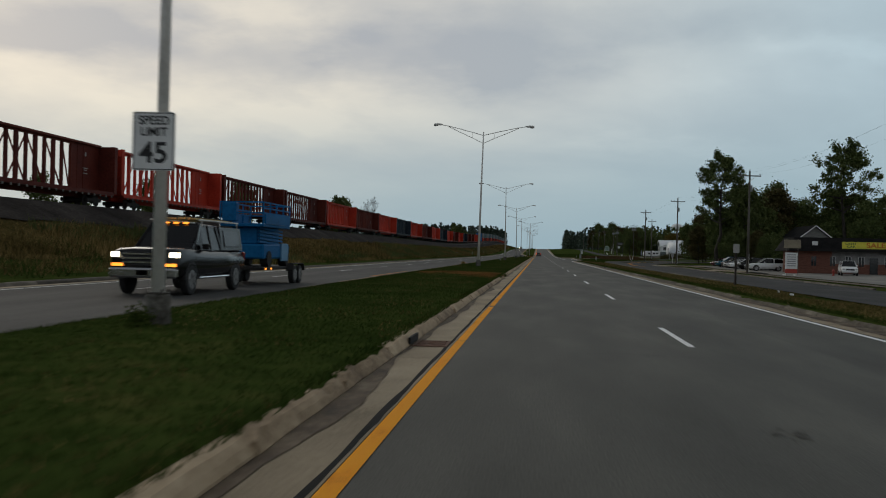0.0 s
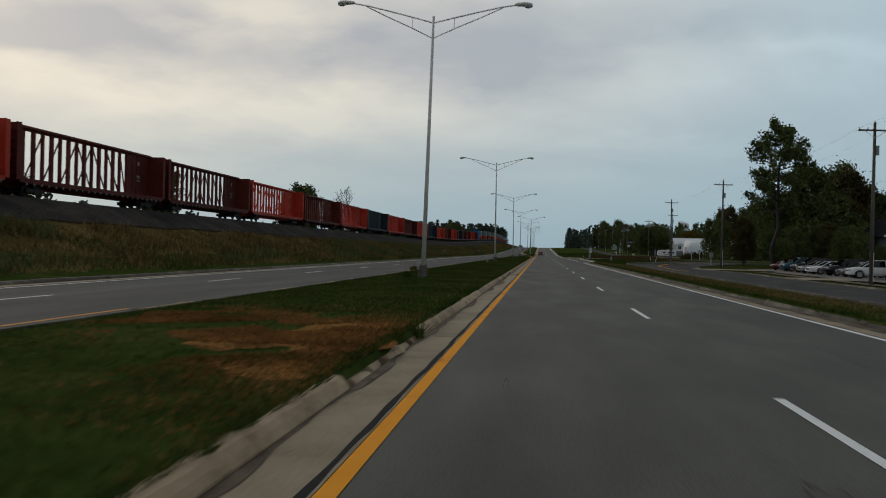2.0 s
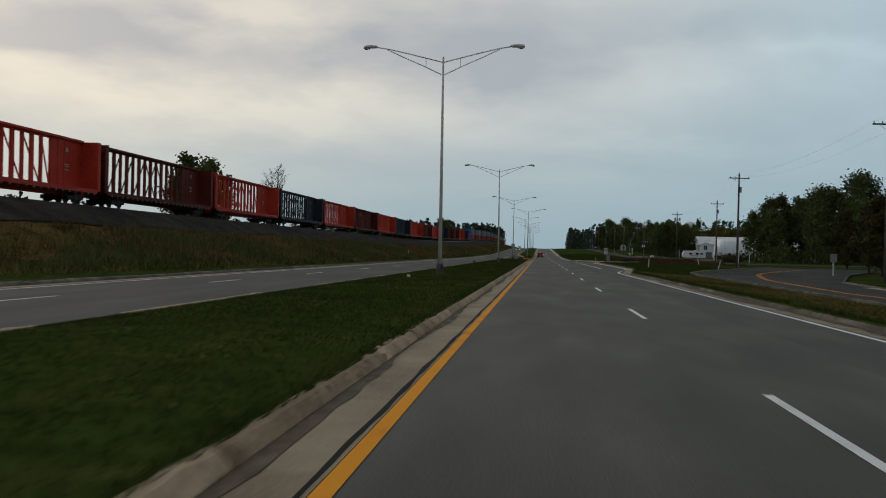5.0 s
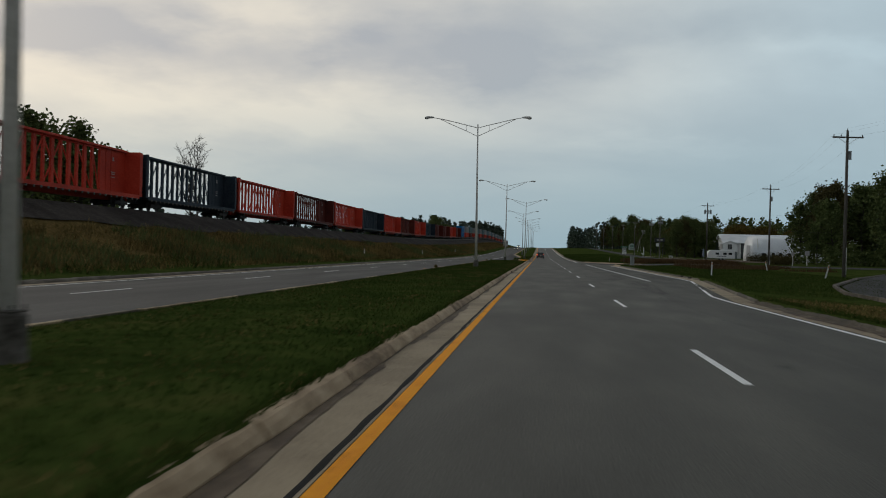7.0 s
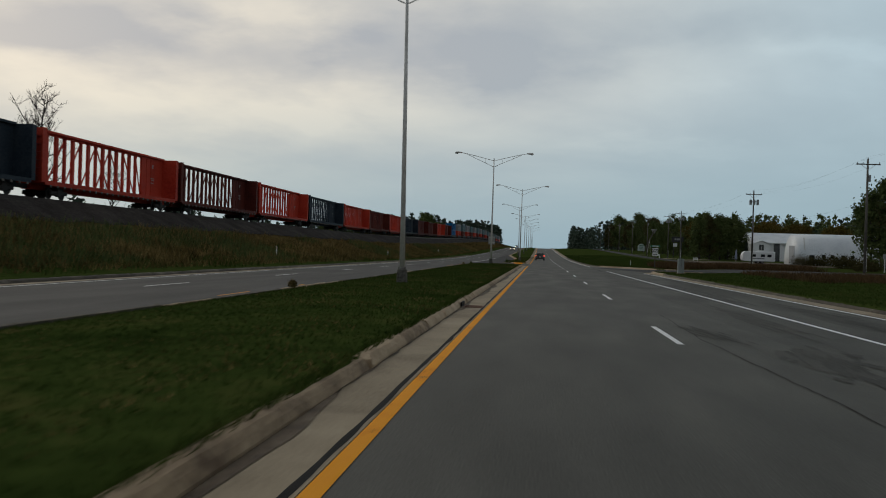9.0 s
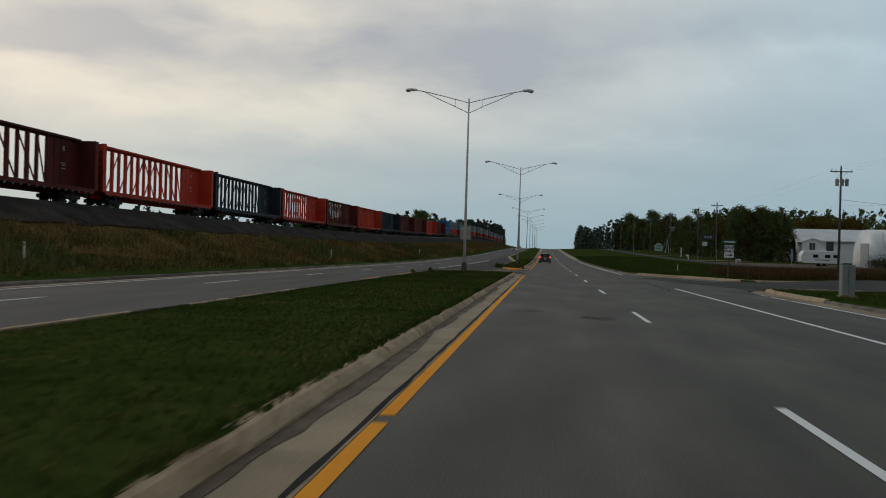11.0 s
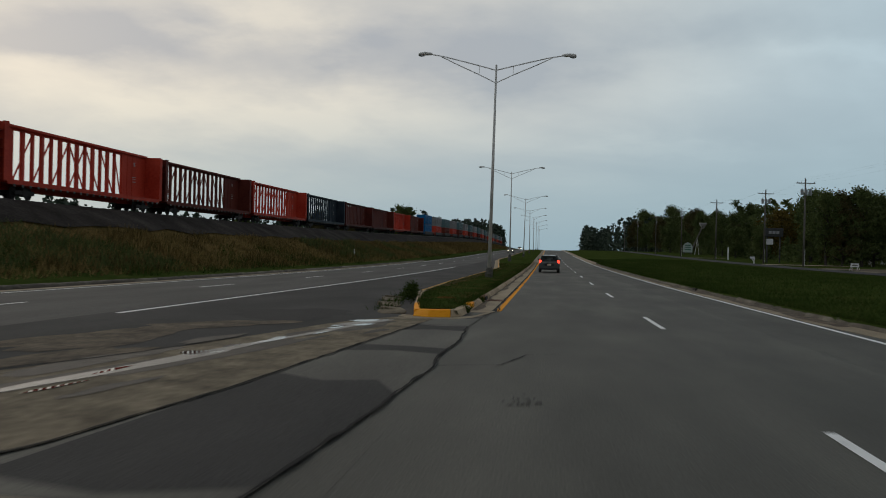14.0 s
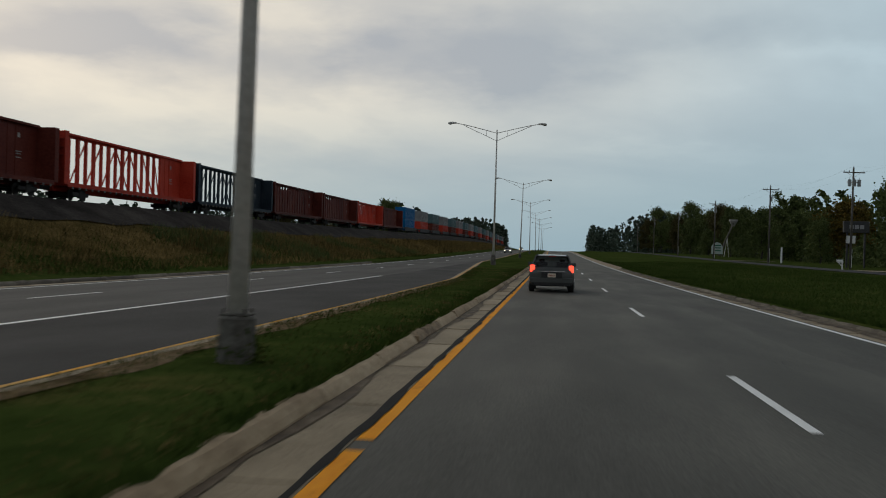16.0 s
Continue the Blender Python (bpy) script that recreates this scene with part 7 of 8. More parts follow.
ps = stand("pole_sign", 39.3, 452.3, land(39.3, 452.3))
for s in (-1.1, 1.1):
    part("post", box(bmesh.new(), s - 0.1, s + 0.1, -0.1, 0.1, -0.5, 6.0), surface("dark_steel", [(0.03, 0.03, 0.03), (0.05, 0.05, 0.05)], 1, 5, 0.6, 0), ps)
part("cabinet", box(bmesh.new(), -1.6, 1.6, -0.25, 0.25, 4.6, 6.1, 0.05), MATS["dark_steel"], ps)
for k in range(3):
    part("text_bar", box(bmesh.new(), -0.9 + 0.65 * k, -0.4 + 0.65 * k, -0.27, -0.25, 5.1, 5.6), surface("grey_ink", [(0.25, 0.25, 0.25), (0.3, 0.3, 0.3)], 1, 4, 0.5, 0), ps)
part("lower_panel", box(bmesh.new(), -1.2, -0.1, -0.2, 0.2, 3.2, 4.2, 0.03), SIGN_WHITE, ps, "white lower panel")
tagged(ps, "dark pole sign with a small white panel before the trees", "sign")
ch = stand("arched_sign", 41.2, 565, land(41.2, 565))
part("panel", prism(bmesh.new(), [(-1.4, 0.8), (1.4, 0.8), (1.4, 2.6), (0.9, 3.4), (0, 3.8), (-0.9, 3.4), (-1.4, 2.6)], 0, 0.2), surface("pale_green_board", [(0.35, 0.42, 0.38), (0.5, 0.56, 0.52)], 1, 5, 0.6, 0), ch)
for z in (2.8, 2.2, 1.5):
    part("text_bar", box(bmesh.new(), -0.9, 0.9, -0.02, 0.0, z, z + 0.25), surface("sign_green", [(0.01, 0.12, 0.06), (0.02, 0.16, 0.08)], 1, 4, 0.4, 0), ch)
for s in (-1.1, 1.1):
    part("post", box(bmesh.new(), s - 0.08, s + 0.08, 0.2, 0.36, -0.3, 2.6), WOOD, ch)
tagged(ch, "pale arched board sign with green lettering bars", "sign")
auger = stand("slanted_conveyor", 44, 575, land(44, 575))
part("tube", tube(bmesh.new(), (-0.6, 0, 0.4), (4.6, 8, 9.8), 0.2, 0.2, 10), WOOD, auger)
part("hopper", loft(bmesh.new(), [[(4.4 + sx * w, 8 + sy * w, z) for sx, sy in ((-1, -1), (1, -1), (1, 1), (-1, 1))] for w, z in ((0.3, 8.4), (1.0, 9.9), (1.0, 10.2))]), BARE_ALU, auger)
for s in (-0.8, 0.8):
    part("support", tube(bmesh.new(), (2.0 + s, 4 + s, -0.3), (2.2, 4.2, 5.2), 0.09, 0.09, 6), STEEL, auger)
tagged(auger, "pale slanted conveyor tube standing against the trees", "conveyor")
fl = stand("sawhorse_barrier", 35.2, 396, land(35.2, 396), 20)
for z in (0.5, 0.85):
    part("plank", box(bmesh.new(), -0.8, 0.8, -0.02, 0.02, z, z + 0.2), WHITE_PAINT, fl)
for s in (-0.7, 0.7):
    part("leg", beam(bmesh.new(), (s, -0.3, 0), (s, 0, 1.05), 0.06, 0.05), WHITE_PAINT, fl)
    part("leg", beam(bmesh.new(), (s, 0.3, 0), (s, 0, 1.05), 0.06, 0.05), WHITE_PAINT, fl)
fl.scale = (0.68, 0.68, 0.78)
tagged(fl, "white plank barrier by the yard entrance", "barrier")

# ---- trees ----


def quads(name, centers, per, spread, size, rng, mat, parent=None):
    """Many small leaves round given points, as one mesh."""
    c = np.array(centers, float)
    k = len(c) * per
    pos = np.repeat(c, per, 0) + rng.normal(0, 1, (k, 3)) * np.repeat(np.asarray(spread, float).reshape(-1, 1) * np.ones((len(c), 1)), per, 0)
    u = rng.normal(0, 1, (k, 3))
    u /= np.linalg.norm(u, axis=1)[:, None]
    v = np.cross(u, rng.normal(0, 1, (k, 3)))
    v /= np.linalg.norm(v, axis=1)[:, None]
    s = size * rng.uniform(0.6, 1.4, (k, 1))
    a, b = u * s, v * s * 0.7
    verts = np.stack([pos - a, pos - b * 0.8, pos + a, pos + b], 1).reshape(-1, 3)
    faces = np.arange(4 * k).reshape(-1, 4)
    me = bpy.data.meshes.new(name)
    me.from_pydata(verts.tolist(), [], faces.tolist())
    ob = finish(new(name, me), mat)
    ob.parent = parent
    return ob


def tree(seed, hgt, spread, base, limbs, per, leaf, mat, label, trunk_r=None, bare=False, clump=0.55, lean=0.0, droop=0.0):
    """Tapered trunk, limbs and twigs; leaves gather in clumps at the ends. base: share of the height that is bare stem."""
    rng = random.Random(seed)
    nrg = np.random.default_rng(seed)
    t = stand("tree")
    r0 = trunk_r or hgt * 0.018
    bm = bmesh.new()
    path = [Vector((0, 0, -0.4))]
    for k in range(1, 8):
        path.append(Vector((lean * k / 7 + rng.uniform(-0.02, 0.02) * hgt, rng.uniform(-0.02, 0.02) * hgt, hgt * 0.93 * k / 7)))
    for k in range(7):
        tube(bm, path[k], path[k + 1], r0 * (1 - k / 7.6), r0 * (1 - (k + 1) / 7.6), 7, False)
    tips = []
    for k in range(limbs):
        f = base + (1 - base) * (k + rng.random()) / limbs * 0.97
        i = min(6, int(f * 7))
        p = path[i].lerp(path[i + 1], f * 7 - i)
        ang = 2.4 * k + rng.uniform(-0.5, 0.5)
        reach = spread * (0.55 + 0.45 * math.sin(math.pi * min(1, (f - base) / (1 - base) * 0.8 + 0.18))) * rng.uniform(0.65, 1.15) * (1 if f < 0.85 else 0.6)
        end = p + Vector((math.cos(ang) * reach, math.sin(ang) * reach, reach * rng.uniform(0.25, 0.75) * (1 - droop)))
        mid = p.lerp(end, 0.5) + Vector((0, 0, -0.08 * reach))
        rl = r0 * 0.5 * (1.15 - f)
        tube(bm, p, mid, rl + 0.02, rl * 0.7 + 0.012, 5, False)
        tube(bm, mid, end, rl * 0.7 + 0.012, 0.012, 5, False)
        tips += [p.lerp(end, 0.6), end]
        for q in range(4 if not bare else 6):
            s = mid.lerp(end, rng.uniform(0, 0.9))
            e = s + Vector((rng.uniform(-1, 1), rng.uniform(-1, 1), rng.uniform(-0.2, 1.0 if not bare else 1.6))) * reach * 0.42
            tube(bm, s, e, rl * 0.3 + 0.012, 0.008, 4, False)
            tips += [e, s.lerp(e, 0.6)]
            if bare:
                for _ in range(3):
                    e2 = e.lerp(s, rng.uniform(0, 0.6)) + Vector((rng.uniform(-1, 1), rng.uniform(-1, 1), rng.uniform(0, 1.4))) * reach * 0.2
                    tube(bm, e.lerp(s, 0.4), e2, 0.012, 0.006, 3, False)
    part("trunk", bm, BARK, t)
    if not bare:
        tips.append(path[-1])
        keep = [c for c in tips if rng.random() < 0.9]
        sp = [clump * rng.uniform(0.6, 1.3) * hgt / 14 for _ in keep]
        quads("crown", [tuple(c) for c in keep], per, sp, leaf, nrg, mat, t)
    return tagged(t, label, "tree")


oak_a = tree(1, 21.6, 4.4, 0.36, 26, 62, 0.17, LEAF, "tall open-crowned oak with dark sparse foliage", clump=0.21, lean=0.8)
oak_b = tree(7, 23.4, 6.3, 0.46, 24, 66, 0.18, LEAF, "tall spreading oak above the roofs", clump=0.20)
bush_a = tree(3, 12.0, 4.0, 0.07, 30, 36, 0.20, LEAF, "dense dark green roadside tree", clump=0.5)
bush_b = tree(4, 13.2, 3.4, 0.08, 30, 36, 0.20, LEAF_BROWN, "dense tree with browning leaves in the wood's edge", clump=0.46)
bush_c = tree(5, 11.0, 4.4, 0.05, 30, 36, 0.20, LEAF, "broad dark green tree in the wood's edge", clump=0.52)
gold = tree(6, 10.5, 4.0, 0.10, 24, 40, 0.22, LEAF_GOLD, "tree with leaves turning gold", clump=0.85)
poplar = tree(8, 15.0, 3.0, 0.2, 26, 36, 0.21, LEAF, "slender green tree in the wood's edge", clump=0.6)
snag = tree(9, 14.4, 2.3, 0.25, 26, 0, 0, LEAF, "leafless grey tree behind the train", 0.14, True, droop=-1.6)
snag2 = tree(10, 15.5, 2.4, 0.45, 9, 0, 0, LEAF, "leafless snag among the oaks", 0.2, True)
thin_t = tree(12, 13.5, 2.6, 0.3, 18, 18, 0.24, LEAF, "thin-crowned tree behind the train", clump=0.5)
used = set()


def plant(src, x, y, scale=1.0, rz=0, sz=1.0):
    m = pose(x, y, land(x, y) - 0.1, 0, 0, rz) @ Matrix.Diagonal((scale, scale, scale * sz, 1))
    if src.name in used:
        ob = src
        made = {}
        for o in (ob, *ob.children_recursive):
            made[o] = o.copy()
            scene.collection.objects.link(made[o])
            made[o].parent = made.get(o.parent, o.parent)
        made[ob].matrix_basis = m
        return made[ob]
    used.add(src.name)
    src.matrix_basis = m
    return src


plant(oak_a, 32.6, 173.0, 1.0, 20)
plant(oak_b, 55.4, 176.0, 1.0, 60)
plant(snag2, 38.0, 178.0, 0.95, 0)
plant(snag2, 41.0, 181.0, 0.9, 120)
rt = random.Random(33)
for k, (x, y, s) in enumerate([(34, 178, 0.8), (37, 173, 0.95), (41, 176, 1.05), (45, 181, 1.05), (36, 186, 0.9), (50, 182, 1.05), (55, 180, 1.0), (60, 178, 1.1), (66, 180, 1.15), (72, 178, 1.1), (40, 190, 0.95), (48, 192, 1.1), (58, 192, 1.15), (33, 192, 0.7), (68, 194, 1.15), (78, 182, 1.15), (84, 188, 1.2), (34, 170, 0.55), (39, 168, 0.5), (52, 171, 0.75), (57, 168, 0.8), (63, 168, 0.85), (70, 168, 0.9), (90, 180, 1.2), (35, 204, 0.6), (42, 208, 0.8), (50, 212, 0.85), (60, 214, 0.95), (40, 225, 0.7), (39.6, 160.5, 0.42), (41.6, 164.5, 0.5), (38.0, 164.0, 0.45), (43.0, 160.8, 0.3)]):
    plant((bush_a, poplar, bush_c, bush_b, thin_t)[k % 5], x + rt.uniform(-0.8, 0.8), y + rt.uniform(-1, 1), s * rt.uniform(0.8, 1.1), rt.uniform(0, 360))
for k, (x, y, s) in enumerate([(52, 320, 0.62), (54.5, 324, 0.8), (57, 330, 1.1), (61, 327, 1.2), (65, 335, 1.25), (53, 336, 0.9), (58, 342, 1.0), (70, 330, 1.25), (76, 336, 1.25), (62, 310, 1.1), (58, 300, 0.9), (68, 305, 1.2), (78, 312, 1.2), (88, 320, 1.25), (64, 290, 0.9), (74, 282, 1.1), (70, 262, 1.0), (62, 250, 0.9), (78, 248, 1.1), (66, 236, 0.95), (90, 290, 1.2), (90, 265, 1.2)]):
    plant((thin_t, poplar, bush_b, thin_t, poplar)[k % 5], x + rt.uniform(-0.8, 0.8), y + rt.uniform(-1, 1), s * rt.uniform(0.9, 1.05) * (0.95 if k % 4 == 0 else 1.1), rt.uniform(0, 360))
plant(thin_t, 53, 316, 0.9, 40)
for src_, x_, y_, s_ in ((poplar, 40.8, 430, 0.86), (bush_b, 43.4, 431, 0.98), (poplar, 46.0, 430, 0.9), (bush_a, 48.3, 432, 1.05), (poplar, 50.4, 431, 0.82), (bush_c, 45.5, 434, 0.9)):
    plant(src_, x_ + 1.0, y_, s_ * 0.9, 70 * x_)
plant(gold, 66, 456, 1.0, 0)
plant(gold, 52, 497, 1.0, 100)
plant(gold, 74, 460, 0.95, 200)
plant(gold, 83, 452, 0.9, 250)
for k, (x, y, s) in enumerate([(45, 450, 0.8), (51, 447, 0.9), (53, 458, 0.95), (48, 462, 1.0), (55, 470, 1.05), (62, 475, 1.1), (70, 480, 1.1), (80, 470, 1.1), (92, 455, 1.15), (104, 460, 1.2), (60, 466, 0.9), (96, 452, 1.0), (106, 446, 1.05), (46, 492, 0.8), (60, 490, 1.0), (44, 515, 0.75), (50, 520, 1.0), (58, 524, 1.1), (47, 540, 0.85), (54, 548, 1.1), (62, 545, 1.2), (50, 566, 0.95), (57, 576, 1.2), (49, 590, 1.0), (56, 602, 1.2), (64, 598, 1.3), (47, 615, 1.0), (54, 630, 1.25), (62, 640, 1.35), (46, 650, 1.0), (53, 664, 1.3), (60, 680, 1.4), (48, 690, 1.15), (55, 706, 1.4), (45, 720, 1.1), (52, 738, 1.4), (60, 730, 1.45), (44, 756, 1.1), (50, 772, 1.35), (58, 765, 1.45)]):
    plant((bush_a, bush_c, bush_b, poplar, bush_a)[k % 5], x + rt.uniform(-1, 1), y + rt.uniform(-2, 2), (0.94 if y > 535 else 0.8) * s * rt.uniform(0.68, 1.2), rt.uniform(0, 360))
# behind the train
for k, (src, x, y, s) in enumerate([(thin_t, -50, 228, 1.0), (bush_b, -53, 233, 0.95), (thin_t, -51, 239, 1.02), (bush_a, -56, 246, 0.95), (thin_t, -54, 252, 0.9), (snag, -49, 268, 1.15), (snag, -51.0, 271, 1.0), (snag, -52, 290, 0.7), (thin_t, -57, 173, 0.95), (thin_t, -60, 181, 1.0), (bush_b, -60, 140, 0.6), (thin_t, -56, 128, 0.75), (bush_c, -62, 118, 0.6), (thin_t, -56, 98, 0.6), (bush_a, -59, 86, 0.5), (bush_c, -57, 647, 1.35), (thin_t, -60, 655, 1.2), (snag, -62, 662, 1.0), (bush_b, -70, 560, 0.8), (bush_a, -74, 545, 0.75), (bush_c, -80, 520, 0.75), (bush_b, -72, 610, 0.9), (bush_a, -78, 330, 0.5), (bush_c, -84, 345, 0.5), (bush_b, -90, 362, 0.5), (bush_a, -82, 410, 0.5)]):
    plant(src, x, y, s, 47 * k)


def far_wood(name, spots, per, size, mat, seed, label):
    rng = random.Random(seed)
    nrg = np.random.default_rng(seed)
    cs, sp = [], []
    for x, y, hgt, r in spots:
        for q in range(9):
            u = q / 8
            cs.append((x + rng.uniform(-0.3, 0.3) * r, y + rng.uniform(-0.3, 0.3) * r, land(x, y) + hgt * (0.08 + 0.88 * u)))
            sp.append(r * (0.62 - 0.5 * u))
    ob = quads(name, cs, per, sp, size, nrg, mat)
    return tagged(ob, label, "woods", kind="stuff")


rw = random.Random(5)
spots = [(rw.uniform(-130, -52) if k % 2 else rw.uniform(-62, -50), rw.uniform(1180, 1330), rw.uniform(20, 27), rw.uniform(3, 4.5)) for k in range(90)]
spots += [(-60 - rw.uniform(0, 90), rw.uniform(700, 1180), rw.uniform(10, 19), rw.uniform(3, 4.5)) for k in range(110)]
for k in range(120):
    wx = rw.uniform(-150, -35)
    spots.append((wx, rw.uniform(1010, 1075), min(24.5, 13.5 + 0.72 * (-35 - wx)) * rw.uniform(0.9, 1.03), rw.uniform(2.8, 4.2)))
far_wood("far_woods", spots, 13, 1.1, CONIFER, 2, "dark far conifer woods along the railway")
spots = [(30 + rw.uniform(0, 26) ** 1.0, 1060 + rw.uniform(0, 120), rw.uniform(18, 24), rw.uniform(3, 4.5)) for k in range(60)]
spots += [(42 + rw.uniform(0, 60), rw.uniform(760, 1060), rw.uniform(14, 20), rw.uniform(3, 5)) for k in range(165)]
far_wood("far_woods", spots, 11, 1.0, CONIFER, 3, "dark far woods beside the road")
spots = [(rw.uniform(95, 210), rw.uniform(210, 760), rw.uniform(9, 14), rw.uniform(3, 5)) for k in range(230)]
far_wood("far_woods", spots, 11, 0.9, CONIFER, 4, "dark woods behind the houses")
spots = [(rw.uniform(-900, -420), rw.uniform(250, 1500), rw.uniform(8, 13), rw.uniform(4, 7)) for k in range(200)]
far_wood("far_woods", spots, 8, 2.0, CONIFER, 6, "low far treeline beyond the railway")

spots = [(rw.uniform(-105, -88), rw.uniform(90, 760), rw.uniform(6.5, 9), rw.uniform(2.5, 4)) for k in range(150)]
far_wood("far_woods", spots, 12, 0.6, CONIFER, 7, "scrubby woods behind the railway bank")
spots = [(rw.uniform(58, 135), rw.uniform(500, 660), rw.uniform(12, 16.5), rw.uniform(2.8, 4.2)) for k in range(80)]
far_wood("far_woods", spots, 26, 0.55, LEAF, 9, "mixed woods behind the white sheds")
spots = [(rw.uniform(44, 60) + 0.02 * (yy - 440), yy, rw.uniform(2.5, 5.0), rw.uniform(1.6, 2.6)) for yy in [430 + 2.1 * k for k in range(130)]]
spots += [(rw.uniform(50, 75), rw.uniform(300, 345), rw.uniform(2.5, 4.5), rw.uniform(1.6, 2.4)) for k in range(40)]
spots += [(rw.uniform(34, 90), rw.uniform(172, 215), rw.uniform(2.5, 5.0), rw.uniform(1.6, 2.6)) for k in range(50)]
far_wood("underbrush", spots, 34, 0.26, LEAF, 8, "dark green underbrush below the trees")

cedar = stand("tree", 54.0, 431.4, land(54, 431.4))
part("trunk", tube(bmesh.new(), (0, 0, -0.3), (0, 0, 4.6), 0.12, 0.03), BARK, cedar)
quads("crown", [(0, 0, 0.5 + 0.42 * k) for k in range(13)], 330, [0.46 * (1 - k / 14.5) for k in range(13)], 0.11, np.random.default_rng(51), CONIFER, cedar)
tagged(cedar, "dark slender cedar beside the white porch", "tree")

# water tower far off
wt = stand("water_tower", 197.5, 1353, land(197, 1353))
wz = 43.3 - land(197, 1353)
part("tank", loft(bmesh.new(), [[(r * math.cos(a), r * math.sin(a), wz + z) for a in [2 * math.pi * k / 20 for k in range(20)]] for r, z in ((1.2, -7), (4.5, -5.5), (7.6, -3), (8.2, -0.5), (7.4, 2.0), (4.0, 4.0), (0.6, 4.6))]), WHITE_PAINT, wt, "pale rounded tank", True)
part("stem", tube(bmesh.new(), (0, 0, -3), (0, 0, wz - 6.5), 1.6, 1.2, 12), WHITE_PAINT, wt)
tagged(wt, "pale far water tower above the treetops", "water tower")

# ---- weeds and grass ----


def blades(name, count, place, hgt, width, mat, seed, label, lean=0.35):
    """Upright grass blades, each a narrow bent triangle pair, at places given by a function of a generator."""
    rng = np.random.default_rng(seed)
    pts = place(rng, count)
    k = len(pts)
    a = rng.uniform(0, 2 * np.pi, k)
    h = hgt * rng.uniform(0.5, 1.25, k)
    w = width * rng.uniform(0.7, 1.3, k)
    side = np.stack([np.cos(a), np.sin(a), 0 * a], 1) * w[:, None]
    tip = np.stack([rng.normal(0, lean, k) * h, rng.normal(0, lean, k) * h, h], 1)
    verts = np.stack([pts - side, pts + side, pts + tip], 1).reshape(-1, 3)
    faces = np.arange(3 * k).reshape(-1, 3)
    me = bpy.data.meshes.new(name)
    me.from_pydata(verts.tolist(), [], faces.tolist())
    return tagged(finish(new(name, me), mat), label, "grass", kind="stuff")


def on_land(x0, x1, y0, y1, clumpy=0.0, cut=0.0):
    def place(rng, count):
        x, y = rng.uniform(x0, x1, count), rng.uniform(y0, y1, count)
        if clumpy:
            n = np.array([noise.noise((float(p) / clumpy, float(q) / clumpy / 1.6, 7.7)) for p, q in zip(x, y)])
            x, y = x[n > cut], y[n > cut]
        return np.array([(p, q, land(p, q) - 0.02) for p, q in zip(x, y)])
    return place


def on_median(y0, y1):
    def place(rng, count):
        y = rng.uniform(y0, y1, count)
        x = rng.uniform(-7.9, -2.16, count)
        dry = np.exp(-((x + 4.2) / 3.2) ** 4 - ((y - 52.8) / 4.0) ** 4) * 0.85 > rng.random(count)
        return np.array([(p, q, med_top(p, q) - 0.005) for p, q in zip(x[~dry], y[~dry])])
    return place


blades("grass", 150000, on_median(2, 130), 0.06, 0.010, BLADE, 1, "short mown grass of the median")
blades("grass", 110000, on_median(130, 287), 0.06, 0.012, BLADE, 2, "short mown grass of the median")
blades("grass", 30000, lambda rng, c: np.array([(p, q, 0.165 + rise(q)) for q in rng.uniform(306.3, 400, c) for p in [med2_left(q) + rng.random() * (-2.16 - med2_left(q))]]), 0.08, 0.012, BLADE, 3, "grass of the narrow median")
blades("dry_grass", 46000, lambda rng, c: np.array([(p, q, med_top(p, q) - 0.005) for p, g in zip(rng.uniform(-7.8, -2.15, c), rng.normal(0, 1, c)) for q in [51.7 - 0.9 * (p + 2.8) + g * (2.9 + 0.4 * (p + 2.15))] if noise.noise((p / 1.1, q / 1.4, 0.4)) > -0.22 - 0.12 * (p + 4)]), 0.05, 0.012, DRY, 31, "dry reddish worn grass crossing the median", 0.5)
blades("dry_grass", 900, lambda rng, c: np.array([(p, q, 0.19) for p, q in zip(rng.normal(-2.9, 0.1, c), rng.normal(311.3, 0.13, c)) if -3.5 < p < -2.3]), 0.05, 0.010, DRY, 32, "dry reddish worn grass in the narrow median", 0.5)
blades("grass", 36000, on_land(7.2, 12.4, 5, 175), 0.10, 0.012, BLADE, 4, "rough grass of the roadside verge")
blades("grass", 60000, lambda rng, c: np.array([(p, q, land(p, q)) for q in rng.uniform(178, 266, c) for p in [right_edge(q) + 0.05 + 14 * rng.random()]]), 0.10, 0.014, BLADE, 5, "rough grass of the roadside verge")
blades("grass", 120000, lambda rng, c: np.array([(p, q, land(p, q)) for q in rng.uniform(286, 460, c) for p in [right_edge(q) + 0.1 + 18 * rng.random() ** 1.4]]), 0.15, 0.013, BLADE, 6, "rough grass of the roadside verge")
blades("weeds", 120000, on_land(-28.9, -22.4, 15, 480, 3.2, 0.08), 0.7, 0.035, WEED, 7, "tall brown autumn weeds on the railway bank", 0.3)
blades("weeds", 75000, on_land(-29.1, -21.0, 15, 480), 0.40, 0.03, WEED, 8, "tall brown autumn weeds on the railway bank", 0.4)
blades("weeds", 60000, on_land(-28.9, -22.0, 15, 480, 8.0, 0.12), 0.75, 0.04, LEAF, 19, "dark green scrub on the railway bank", 0.4)
blades("weeds", 26000, on_land(-29.0, -21.5, 480, 900), 0.7, 0.09, WEED, 27, "tall brown autumn weeds on the railway bank", 0.35)
blades("weeds", 30000, on_land(-27.0, -20.2, 15, 480, 4.0, 0.1), 0.55, 0.03, BLADE, 9, "green weeds at the foot of the bank", 0.4)
